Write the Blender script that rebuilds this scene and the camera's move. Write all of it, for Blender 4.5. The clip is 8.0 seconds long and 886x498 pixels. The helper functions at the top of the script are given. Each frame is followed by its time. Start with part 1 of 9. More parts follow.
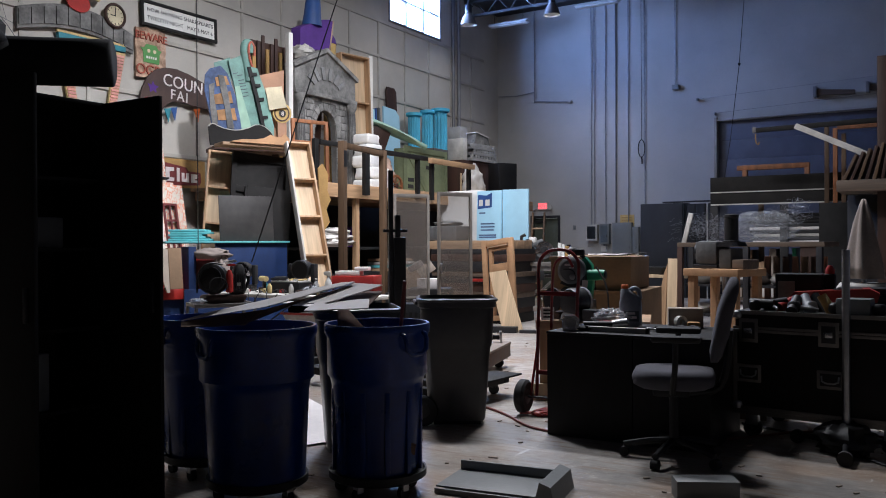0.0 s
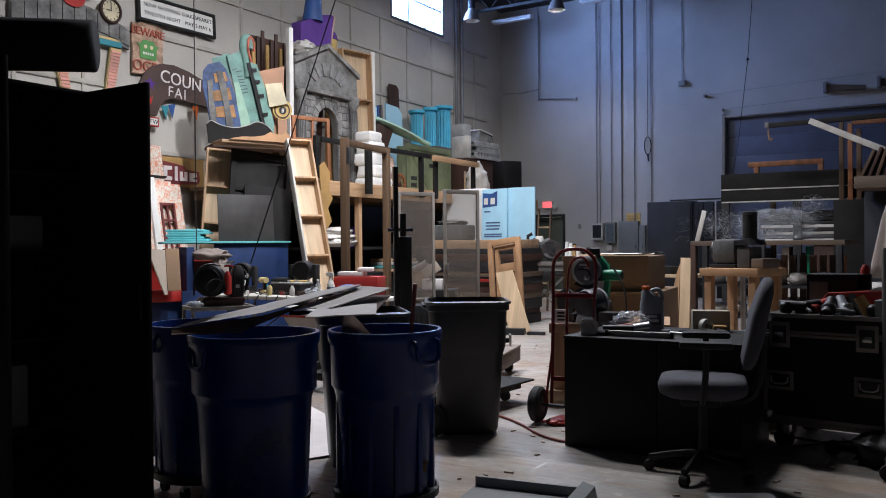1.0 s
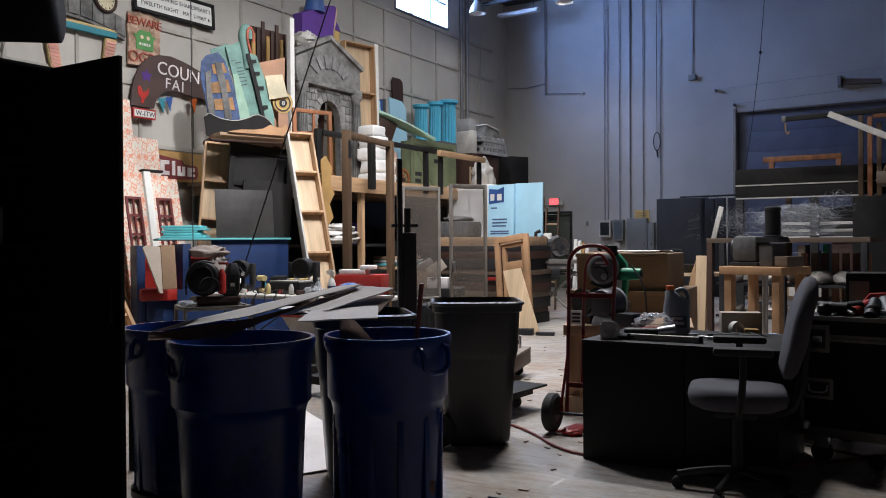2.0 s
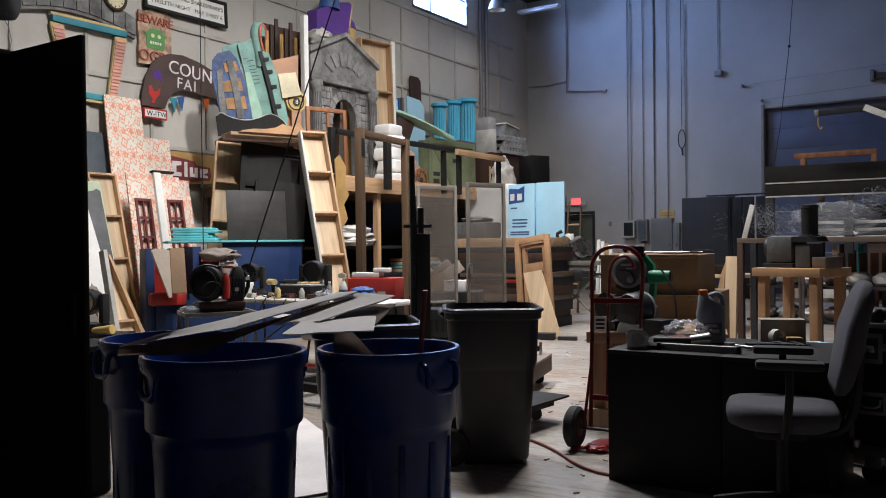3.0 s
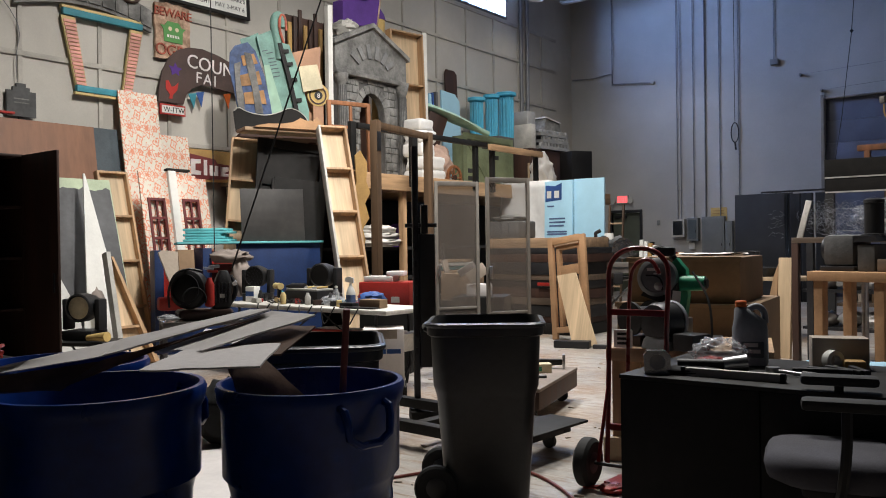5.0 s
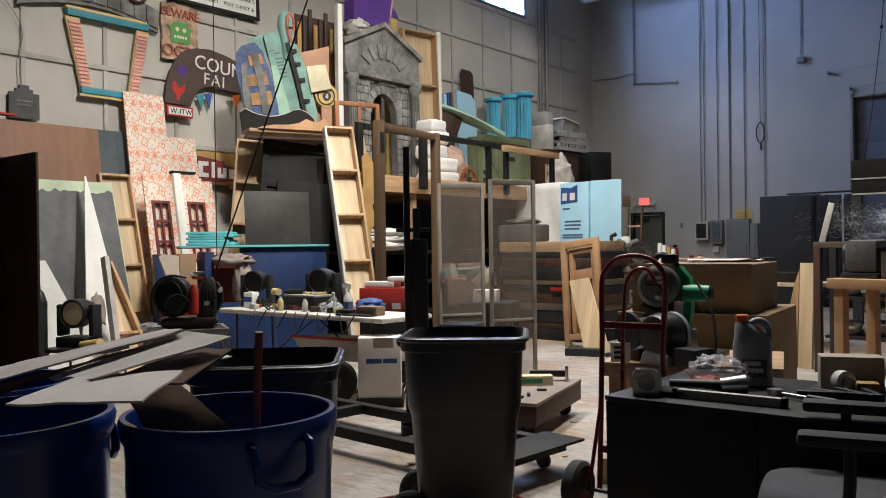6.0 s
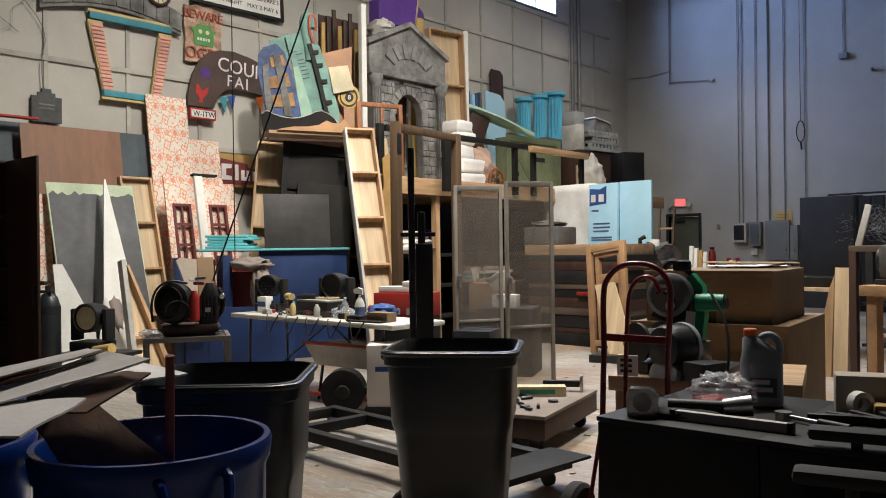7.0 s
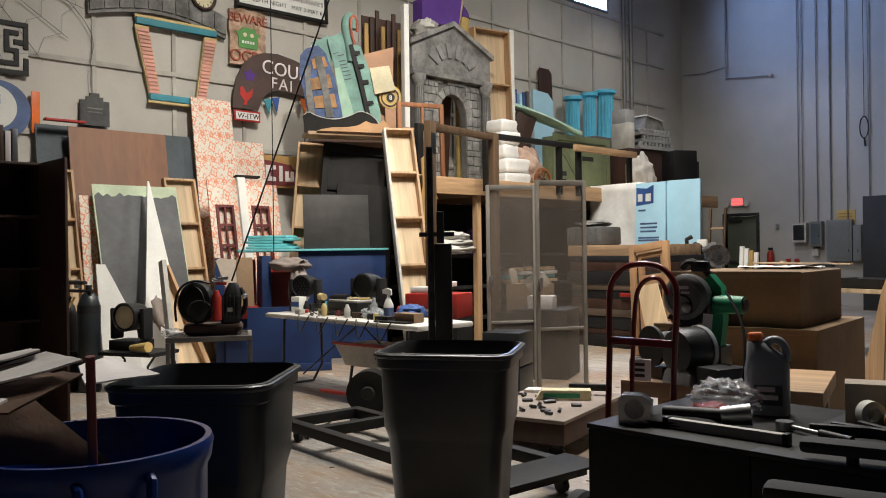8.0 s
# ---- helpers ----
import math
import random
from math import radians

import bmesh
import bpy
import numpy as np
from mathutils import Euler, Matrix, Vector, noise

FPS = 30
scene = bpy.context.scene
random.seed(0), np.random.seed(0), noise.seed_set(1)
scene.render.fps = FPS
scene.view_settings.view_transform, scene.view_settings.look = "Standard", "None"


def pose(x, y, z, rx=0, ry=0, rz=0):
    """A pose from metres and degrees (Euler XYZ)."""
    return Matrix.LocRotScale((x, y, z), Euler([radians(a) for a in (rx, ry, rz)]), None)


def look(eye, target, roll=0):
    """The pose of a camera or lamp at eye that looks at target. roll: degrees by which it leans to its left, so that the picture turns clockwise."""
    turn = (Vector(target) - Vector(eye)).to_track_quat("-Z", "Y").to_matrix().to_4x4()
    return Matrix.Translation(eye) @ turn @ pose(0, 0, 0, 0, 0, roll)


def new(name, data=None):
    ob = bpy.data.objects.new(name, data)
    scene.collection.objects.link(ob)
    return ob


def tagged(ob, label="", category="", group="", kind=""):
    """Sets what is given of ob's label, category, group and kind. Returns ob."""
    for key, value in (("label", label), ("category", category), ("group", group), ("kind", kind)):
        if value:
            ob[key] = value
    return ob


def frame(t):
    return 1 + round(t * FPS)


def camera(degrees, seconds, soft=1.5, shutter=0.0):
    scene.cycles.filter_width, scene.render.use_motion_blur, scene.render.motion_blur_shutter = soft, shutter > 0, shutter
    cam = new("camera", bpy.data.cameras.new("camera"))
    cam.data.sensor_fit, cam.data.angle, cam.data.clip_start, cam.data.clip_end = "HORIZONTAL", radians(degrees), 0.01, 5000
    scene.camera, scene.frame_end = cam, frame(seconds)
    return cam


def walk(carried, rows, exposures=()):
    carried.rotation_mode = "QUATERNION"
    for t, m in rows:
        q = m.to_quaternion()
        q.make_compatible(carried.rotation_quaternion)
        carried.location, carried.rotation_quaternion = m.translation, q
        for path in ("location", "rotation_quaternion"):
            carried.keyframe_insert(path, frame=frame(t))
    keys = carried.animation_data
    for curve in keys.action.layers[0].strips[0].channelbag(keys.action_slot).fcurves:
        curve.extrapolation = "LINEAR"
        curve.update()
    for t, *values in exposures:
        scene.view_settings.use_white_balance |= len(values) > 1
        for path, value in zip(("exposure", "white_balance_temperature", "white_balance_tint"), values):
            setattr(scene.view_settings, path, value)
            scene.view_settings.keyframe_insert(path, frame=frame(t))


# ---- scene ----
cam = camera(56.2, 8.0, 1.0)

PATH = [
    (0, (0.405, 0.605, 1.321), (-0.64, 2.31, 1.312), -0.3),
    (0.5, (0.275, 0.737, 1.325), (-0.768, 2.444, 1.314), -0.4),
    (1, (0.174, 0.87, 1.321), (-0.874, 2.574, 1.311), -0.5),
    (1.5, (0.048, 1.038, 1.309), (-1.003, 2.74, 1.295), -0.4),
    (3, (-0.237, 1.597, 1.309), (-1.337, 3.267, 1.298), -0.7),
    (3.5, (-0.282, 1.793, 1.299), (-1.428, 3.432, 1.29), -0.7),
    (4, (-0.34, 2.01, 1.305), (-1.508, 3.634, 1.295), -0.7),
    (4.5, (-0.377, 2.227, 1.309), (-1.56, 3.839, 1.298), -0.8),
    (6, (-0.372, 2.841, 1.338), (-1.628, 4.397, 1.334), -0.8),
    (6.5, (-0.379, 3.012, 1.355), (-1.664, 4.545, 1.352), -0.8),
    (7, (-0.336, 3.17, 1.363), (-1.666, 4.664, 1.363), -0.8),
    (7.5, (-0.256, 3.302, 1.362), (-1.644, 4.743, 1.365), -0.9),
    (8, (-0.192, 3.434, 1.354), (-1.628, 4.826, 1.358), -0.8),
]
walk(cam, [(t, look(e, g, r)) for t, e, g, r in PATH], [(0.0, -0.07, 5650, 15), (1.5, -0.07, 5780, 14), (3.5, -0.07, 6080, 13), (4.5, -0.07, 6200, 12), (6.5, -0.07, 6450, 10), (8.0, -0.07, 6550, 10)])

# ---- light ----
world = bpy.data.worlds.new("daylight")
scene.world = world
world.use_nodes = True
wn = world.node_tree.nodes
sky = wn.new("ShaderNodeTexSky")
sky.sky_type = "NISHITA"
sky.sun_disc = False
sky.sun_elevation, sky.sun_rotation = radians(35), radians(120)
wn["Background"].inputs["Strength"].default_value = 0.1
world.node_tree.links.new(sky.outputs["Color"], wn["Background"].inputs["Color"])


def lamp(name, kind, m, energy, colour, size=0.5, size_y=0.0, spread=180.0):
    data = bpy.data.lights.new(name, kind)
    data.energy, data.color = energy, colour
    if kind == "AREA":
        data.size = size
        data.spread = radians(spread)
        if size_y:
            data.shape, data.size_y = "RECTANGLE", size_y
        else:
            data.shape = "DISK"
    ob = new(name, data)
    ob.matrix_world = m
    return ob


WALL_X, WALL_Y, TOP = -11.276, 22.87, 8.2
DAY = (0.34, 0.52, 1.0)
WARM = (1.0, 0.955, 0.87)
# daylight in the high window of the west wall
lamp("window_daylight", "AREA", pose(WALL_X - 0.30, 18.39, 7.5, 0, -90, 0), 650, DAY, 1.36, 2.36)
# bell lamps near the far corner, and broad box lamps added unseen over the working floor
HIGH_BAYS = [(-10.3, 19.4, 7.35, 5, 118), (-8.3, 20.2, 7.50, 30, 125)]
for hx, hy, hz, watts, cone in HIGH_BAYS:
    lamp("high_bay_light", "AREA", pose(hx, hy, hz - 0.24), watts, WARM, 0.34, 0.0, cone)
ADDED_LAMPS = [(-3.1, 9.6, 7.5, 285, 138), (-5.6, 8.2, 7.5, 240, 134), (-6.4, 12.6, 7.5, 235, 142), (-8.0, 17.0, 7.5, 95, 165)]
for hx, hy, hz, watts, cone in ADDED_LAMPS:
    lamp("added_box_light", "AREA", pose(hx, hy, hz - 0.06), watts, WARM, 1.15, 0.50, cone)

# unseen flood lamp, added to brighten the stored scenery
ADDED_FLOOD = look((-4.3, 8.0, 7.55), (-11.0, 11.6, 2.6))
lamp("added_flood_light", "AREA", ADDED_FLOOD, 165, WARM, 0.40, 0.0, 104)

# ---- materials ----


def mix(nt, fac, a, b, mode="MIX"):
    n = nt.nodes.new("ShaderNodeMix")
    n.data_type, n.blend_type = "RGBA", mode
    for sock, v in ((n.inputs[0], fac), (n.inputs[6], a), (n.inputs[7], b)):
        if isinstance(v, (tuple, list)):
            sock.default_value = (*v[:3], 1)
        elif isinstance(v, (int, float)):
            sock.default_value = v
        else:
            nt.links.new(v, sock)
    return n.outputs[2]


def ramp(nt, src, a, b):
    n = nt.nodes.new("ShaderNodeMapRange")
    n.inputs[1].default_value, n.inputs[2].default_value = a, b
    nt.links.new(src, n.inputs[0])
    return n.outputs[0]


def noise_tex(nt, scale, detail=4.0, stretch=(1, 1, 1), rough=0.6, turn=0.0):
    tc = nt.nodes.new("ShaderNodeTexCoord")
    mp = nt.nodes.new("ShaderNodeMapping")
    mp.inputs["Scale"].default_value = stretch
    mp.inputs["Rotation"].default_value = (0, 0, -radians(turn))
    n = nt.nodes.new("ShaderNodeTexNoise")
    n.inputs["Scale"].default_value, n.inputs["Detail"].default_value, n.inputs["Roughness"].default_value = scale, detail, rough
    nt.links.new(tc.outputs["Object"], mp.inputs["Vector"])
    nt.links.new(mp.outputs["Vector"], n.inputs["Vector"])
    return n.outputs[0]


def mat(name, colour, rough=0.6, metal=0.0, wear=0.25, grain=40.0, blotch=2.0, bump=0.15, tint=None, stretch=(1, 1, 1), glow=None, clear=0.0, vary=0.12, spec=0.5):
    """A painted, wooden, metal or plastic surface: blotches and grain in the colour, fine relief, uneven gloss."""
    m = bpy.data.materials.new(name)
    m.use_nodes = True
    nt = m.node_tree
    bs = nt.nodes["Principled BSDF"]
    dark = tuple(c * (1 - wear) for c in colour)
    light = tint if tint else tuple(min(1, c * (1 + wear * 0.7)) for c in colour)
    big = noise_tex(nt, blotch, 5, stretch)
    fine = noise_tex(nt, grain, 3, stretch)
    c = mix(nt, ramp(nt, big, 0.35, 0.68), dark, light)
    c = mix(nt, ramp(nt, fine, 0.3, 0.75), c, mix(nt, 1.0, c, (1 - wear * 0.6,) * 3, "MULTIPLY"))
    if vary:
        oi = nt.nodes.new("ShaderNodeObjectInfo")
        v = ramp(nt, oi.outputs["Random"], 0, 1)
        n = nt.nodes.new("ShaderNodeMapRange")
        n.inputs[3].default_value, n.inputs[4].default_value = 1 - vary, 1 + vary
        nt.links.new(v, n.inputs[0])
        hs = nt.nodes.new("ShaderNodeHueSaturation")
        nt.links.new(n.outputs[0], hs.inputs["Value"])
        nt.links.new(c, hs.inputs["Color"])
        c = hs.outputs[0]
    nt.links.new(c, bs.inputs["Base Color"])
    r = nt.nodes.new("ShaderNodeMapRange")
    r.inputs[3].default_value, r.inputs[4].default_value = max(0.03, rough - 0.12), min(1, rough + 0.12)
    nt.links.new(big, r.inputs[0])
    nt.links.new(r.outputs[0], bs.inputs["Roughness"])
    bs.inputs["Metallic"].default_value = metal
    bs.inputs["Specular IOR Level"].default_value = spec
    if clear:
        bs.inputs["Coat Weight"].default_value = clear
    if bump:
        b = nt.nodes.new("ShaderNodeBump")
        b.inputs["Strength"].default_value, b.inputs["Distance"].default_value = bump, 0.01
        nt.links.new(fine, b.inputs["Height"])
        nt.links.new(b.outputs[0], bs.inputs["Normal"])
    if glow:
        bs.inputs["Emission Color"].default_value = (*glow[:3], 1)
        bs.inputs["Emission Strength"].default_value = glow[3]
    return m


def wood(name, colour, rough=0.6, axis=2, wear=0.35):
    """Timber with the grain along one axis."""
    s = [14.0, 14.0, 14.0]
    s[axis] = 0.9
    return mat(name, colour, rough, 0, wear, 3.0, 0.7, 0.12, stretch=tuple(s), vary=0.18)


def glass(name, colour=(0.9, 0.95, 0.95), rough=0.02):
    m = bpy.data.materials.new(name)
    m.use_nodes = True
    nt = m.node_tree
    bs = nt.nodes["Principled BSDF"]
    bs.inputs["Base Color"].default_value = (*colour, 1)
    bs.inputs["Roughness"].default_value = rough
    bs.inputs["Transmission Weight"].default_value = 1.0
    bs.inputs["IOR"].default_value = 1.15
    return m


def film_sheet(name, colour, alpha, rough=0.25):
    """A thin see-through sheet: plastic, dusty screen or net."""
    m = bpy.data.materials.new(name)
    m.use_nodes = True
    nt = m.node_tree
    bs = nt.nodes["Principled BSDF"]
    big = noise_tex(nt, 3.0, 5)
    nt.links.new(mix(nt, ramp(nt, big, 0.3, 0.7), tuple(c * 0.75 for c in colour), colour), bs.inputs["Base Color"])
    n = nt.nodes.new("ShaderNodeMapRange")
    n.inputs[3].default_value, n.inputs[4].default_value = alpha * 0.85, min(1, alpha * 1.15)
    nt.links.new(big, n.inputs[0])
    nt.links.new(n.outputs[0], bs.inputs["Alpha"])
    bs.inputs["Roughness"].default_value = rough
    return m


def damask(name, base, ink, size=0.34):
    """Cream wallpaper with a printed orange damask: medallions, sprigs and scattered buds."""
    m = mat(name, base, 0.75, wear=0.1, vary=0.03)
    nt = m.node_tree
    bs = nt.nodes["Principled BSDF"]
    paper = bs.inputs["Base Color"].links[0].from_socket
    tc = nt.nodes.new("ShaderNodeTexCoord")
    sep = nt.nodes.new("ShaderNodeSeparateXYZ")
    nt.links.new(tc.outputs["Object"], sep.inputs[0])

    def op(kind, a, b=0.0, c=0.0):
        n = nt.nodes.new("ShaderNodeMath")
        n.operation = kind
        for sock, v in zip(n.inputs, (a, b, c)):
            if isinstance(v, (int, float)):
                sock.default_value = v
            else:
                nt.links.new(v, sock)
        return n.outputs[0]

    def motif(ox, oz, radius, lobes, thick):
        u = op("SUBTRACT", op("FRACT", op("ADD", op("DIVIDE", sep.outputs[0], size), ox)), 0.5)
        v = op("SUBTRACT", op("FRACT", op("ADD", op("DIVIDE", sep.outputs[2], size * 1.35), oz)), 0.5)
        r = op("SQRT", op("ADD", op("MULTIPLY", u, u), op("MULTIPLY", v, v)))
        a = op("ARCTAN2", v, u)
        edge = op("ADD", radius, op("MULTIPLY", 0.22 * radius, op("SINE", op("MULTIPLY", a, lobes))))
        ring = op("LESS_THAN", op("ABSOLUTE", op("SUBTRACT", r, edge)), thick)
        core = op("LESS_THAN", r, op("MULTIPLY", edge, 0.38))
        return op("MAXIMUM", ring, core)

    pat = op("MAXIMUM", motif(0.0, 0.0, 0.34, 8, 0.030), motif(0.5, 0.5, 0.17, 4, 0.035))
    pat = op("MAXIMUM", pat, motif(0.0, 0.0, 0.20, 5, 0.022))
    pat = op("MAXIMUM", pat, motif(0.5, 0.0, 0.10, 5, 0.04))
    vo = nt.nodes.new("ShaderNodeTexVoronoi")
    vo.inputs["Scale"].default_value = 38
    nt.links.new(tc.outputs["Object"], vo.inputs["Vector"])
    pat = op("MAXIMUM", pat, op("LESS_THAN", vo.outputs["Distance"], 0.22))
    worn = op("GREATER_THAN", noise_tex(nt, 14, 4), 0.42)
    nt.links.new(mix(nt, op("MULTIPLY", op("MULTIPLY", pat, worn), 0.85), paper, ink), bs.inputs["Base Color"])
    return m


def concrete_floor():
    """Old sealed slab: brown stains, pale scrapes along one way, dark tyre smudges and fine dust."""
    m = mat("sealed_concrete", (0.40, 0.375, 0.345), 0.46, wear=0.5, grain=18, blotch=0.45, bump=0.10, vary=0)
    nt = m.node_tree
    bs = nt.nodes["Principled BSDF"]
    c = bs.inputs["Base Color"].links[0].from_socket
    streak = noise_tex(nt, 2.6, 8, (1.0, 6.0, 1.0), 0.68, 48)
    fine = noise_tex(nt, 9.0, 8, (1.0, 9.0, 1.0), 0.7, 40)
    patch = noise_tex(nt, 0.8, 6)
    c = mix(nt, ramp(nt, patch, 0.46, 0.66), c, (0.27, 0.185, 0.12))
    c = mix(nt, ramp(nt, streak, 0.50, 0.66), c, (0.235, 0.165, 0.11))
    c = mix(nt, ramp(nt, noise_tex(nt, 5.0, 6), 0.62, 0.70), c, (0.42, 0.40, 0.37))
    c = mix(nt, ramp(nt, fine, 0.56, 0.67), c, (0.55, 0.51, 0.46))
    c = mix(nt, ramp(nt, noise_tex(nt, 9.0, 8, (1, 0.15, 1)), 0.66, 0.70), c, (0.55, 0.53, 0.50))
    c = mix(nt, ramp(nt, noise_tex(nt, 2.2, 8), 0.62, 0.76), c, (0.07, 0.062, 0.055))
    nt.links.new(c, bs.inputs["Base Color"])
    n = nt.nodes.new("ShaderNodeMapRange")
    n.inputs[1].default_value, n.inputs[2].default_value, n.inputs[3].default_value, n.inputs[4].default_value = 0.35, 0.7, 0.30, 0.62
    nt.links.new(streak, n.inputs[0])
    nt.links.new(n.outputs[0], bs.inputs["Roughness"])
    return m


M = {}
M["floor"] = concrete_floor()
M["wall"] = mat("cream_wall_paint", (0.52, 0.49, 0.44), 0.7, wear=0.14, grain=60, blotch=0.6, bump=0.05, vary=0)
M["wall_n"] = mat("pale_block_paint", (0.44, 0.425, 0.40), 0.7, wear=0.12, grain=50, blotch=0.5, bump=0.06, vary=0)
M["ceiling"] = mat("dark_roof_deck", (0.035, 0.035, 0.037), 0.8, wear=0.2, vary=0)
M["batten"] = mat("painted_batten", (0.47, 0.44, 0.39), 0.7, wear=0.2, vary=0.05)
M["steel_dark"] = mat("dark_steel", (0.05, 0.05, 0.055), 0.45, 0.6, 0.35, vary=0.1)
M["steel"] = mat("brushed_steel", (0.45, 0.45, 0.46), 0.35, 1.0, 0.2)
M["alu"] = mat("aluminium_frame", (0.27, 0.25, 0.23), 0.45, 0.6, 0.3)
M["conduit"] = mat("grey_conduit", (0.27, 0.27, 0.28), 0.5, 0.5, 0.2)
M["black"] = mat("black_plastic", (0.015, 0.015, 0.016), 0.5, wear=0.3, spec=0.35)
M["black_paint"] = mat("black_paint", (0.016, 0.015, 0.0145), 0.62, wear=0.5, grain=12, spec=0.25)
M["black_flat"] = mat("black_scenic_paint", (0.018, 0.0165, 0.0155), 0.75, wear=0.5, grain=9, blotch=1.2, spec=0.25)
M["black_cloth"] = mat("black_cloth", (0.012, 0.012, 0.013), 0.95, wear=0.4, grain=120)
M["rubber"] = mat("rubber", (0.02, 0.02, 0.02), 0.8)
M["bin_blue"] = mat("blue_polyethylene", (0.001, 0.030, 0.21), 0.30, wear=0.35, grain=25, blotch=3, bump=0.06)
M["bin_grey"] = mat("grey_polyethylene", (0.040, 0.039, 0.039), 0.38, wear=0.3, grain=25, blotch=3, bump=0.06)
M["bin_black"] = mat("charcoal_polyethylene", (0.018, 0.022, 0.026), 0.36, wear=0.3, grain=25, blotch=3, bump=0.06)
M["cardboard"] = mat("cardboard", (0.24, 0.155, 0.09), 0.85, wear=0.2, grain=30)
M["card_pale"] = mat("pale_cardboard", (0.44, 0.37, 0.30), 0.85, wear=0.18, grain=30)
M["card_white"] = mat("white_card", (0.72, 0.68, 0.66), 0.8, wear=0.12)
M["pine"] = wood("pine", (0.50, 0.31, 0.165))
M["pine_y"] = wood("pine_rails", (0.50, 0.31, 0.165), axis=1)
M["pine_x"] = wood("pine_boards", (0.47, 0.31, 0.185), axis=0)
M["ply"] = wood("plywood", (0.58, 0.43, 0.27), axis=2, wear=0.25)
M["post"] = wood("weathered_post", (0.12, 0.070, 0.036))
M["post_x"] = wood("weathered_rail", (0.12, 0.085, 0.06), axis=0)
M["red_wood"] = wood("reddish_timber", (0.27, 0.105, 0.04))
M["brown_ply"] = mat("brown_stained_plywood", (0.24, 0.115, 0.065), 0.6, wear=0.22, grain=5, blotch=0.9, stretch=(5, 5, 1), bump=0.1)
M["brown_dark"] = wood("dark_brown_board", (0.05, 0.022, 0.014), axis=2)
M["grey_paint"] = mat("grey_scenic_paint", (0.12, 0.12, 0.125), 0.7, wear=0.35, grain=10, blotch=1.5)
M["slate_paint"] = mat("slate_blue_paint", (0.085, 0.105, 0.12), 0.7, wear=0.3)
M["green_pale"] = mat("pale_green_paint", (0.52, 0.60, 0.42), 0.7)
M["white"] = mat("white_paint", (0.74, 0.73, 0.69), 0.6, wear=0.12)
M["white_dirty"] = mat("scuffed_white", (0.55, 0.53, 0.49), 0.7, wear=0.3)
M["foam"] = mat("pale_blue_foam", (0.38, 0.63, 0.78), 0.7, wear=0.08, vary=0.04)
M["foam_teal"] = mat("teal_foam", (0.16, 0.55, 0.58), 0.7, wear=0.12)
M["cyan"] = mat("turquoise_paint", (0.12, 0.56, 0.78), 0.5, wear=0.2)
M["seafoam"] = mat("seafoam_paint", (0.17, 0.31, 0.265), 0.65, wear=0.3, blotch=4)
M["blue_flat"] = mat("royal_blue_paint", (0.007, 0.027, 0.105), 0.5, wear=0.35)
M["blue_trim"] = mat("slate_blue_trim", (0.085, 0.13, 0.27), 0.6, wear=0.3)
M["navy"] = mat("navy_print", (0.03, 0.09, 0.30), 0.6)
M["red"] = mat("red_paint", (0.42, 0.028, 0.02), 0.45, wear=0.3)
M["red_dark"] = mat("dark_red_enamel", (0.22, 0.014, 0.014), 0.3, wear=0.3, clear=0.3)
M["orange"] = mat("orange_plastic", (0.80, 0.16, 0.02), 0.45)
M["yellow"] = mat("yellow_paint", (0.60, 0.46, 0.20), 0.6)
M["gold"] = mat("ochre_foam", (0.55, 0.38, 0.13), 0.7, wear=0.25)
M["green"] = mat("green_plastic", (0.02, 0.26, 0.13), 0.4)
M["leaf"] = mat("leaf_green_paint", (0.10, 0.28, 0.08), 0.7)
M["olive"] = mat("olive_crate_paint", (0.19, 0.225, 0.125), 0.65, wear=0.3)
M["purple"] = mat("purple_fabric", (0.10, 0.035, 0.25), 0.8)
M["stone"] = mat("carved_grey_foam", (0.225, 0.22, 0.21), 0.85, wear=0.5, grain=22, blotch=4, bump=0.5)
M["stone_dark"] = mat("dark_grey_foam", (0.10, 0.10, 0.10), 0.85, wear=0.4, grain=22, bump=0.4)
M["pink"] = mat("salmon_paint", (0.78, 0.38, 0.31), 0.65)
M["teal"] = mat("teal_paint", (0.05, 0.27, 0.34), 0.6)
M["cream"] = mat("cream_paint", (0.70, 0.62, 0.42), 0.7)
M["fair_brown"] = mat("chocolate_paint", (0.075, 0.045, 0.038), 0.7, wear=0.3)
M["maroon"] = mat("maroon_paint", (0.16, 0.03, 0.03), 0.6)
M["wrap"] = mat("white_plastic_wrap", (0.78, 0.77, 0.75), 0.4, wear=0.15, grain=14, bump=0.3)
M["fabric_white"] = mat("off_white_fabric", (0.60, 0.57, 0.53), 0.9, wear=0.2, grain=60)
M["fabric_pink"] = mat("dusty_pink_fabric", (0.55, 0.38, 0.30), 0.9, wear=0.3)
M["fabric_tan"] = mat("tan_cloth", (0.30, 0.25, 0.22), 0.9, wear=0.3, grain=60)
M["upholstery"] = mat("grey_upholstery", (0.085, 0.083, 0.10), 0.95, wear=0.3, grain=150)
M["panel_grey"] = mat("grey_electrical_enamel", (0.19, 0.20, 0.20), 0.5, wear=0.15)
M["door_green"] = mat("olive_grey_door_paint", (0.085, 0.095, 0.07), 0.5, wear=0.15)
M["roll_blue"] = mat("blue_grey_door_paint", (0.11, 0.12, 0.17), 0.55, wear=0.15, vary=0.03)
M["red_glow"] = mat("exit_red", (0.6, 0.05, 0.05), 0.5, glow=(1.0, 0.12, 0.12, 1.6), vary=0)
M["lamp_glow"] = mat("lamp_diffuser", (0.9, 0.9, 0.9), 0.5, glow=(0.9, 0.95, 1.0, 5.0), vary=0)
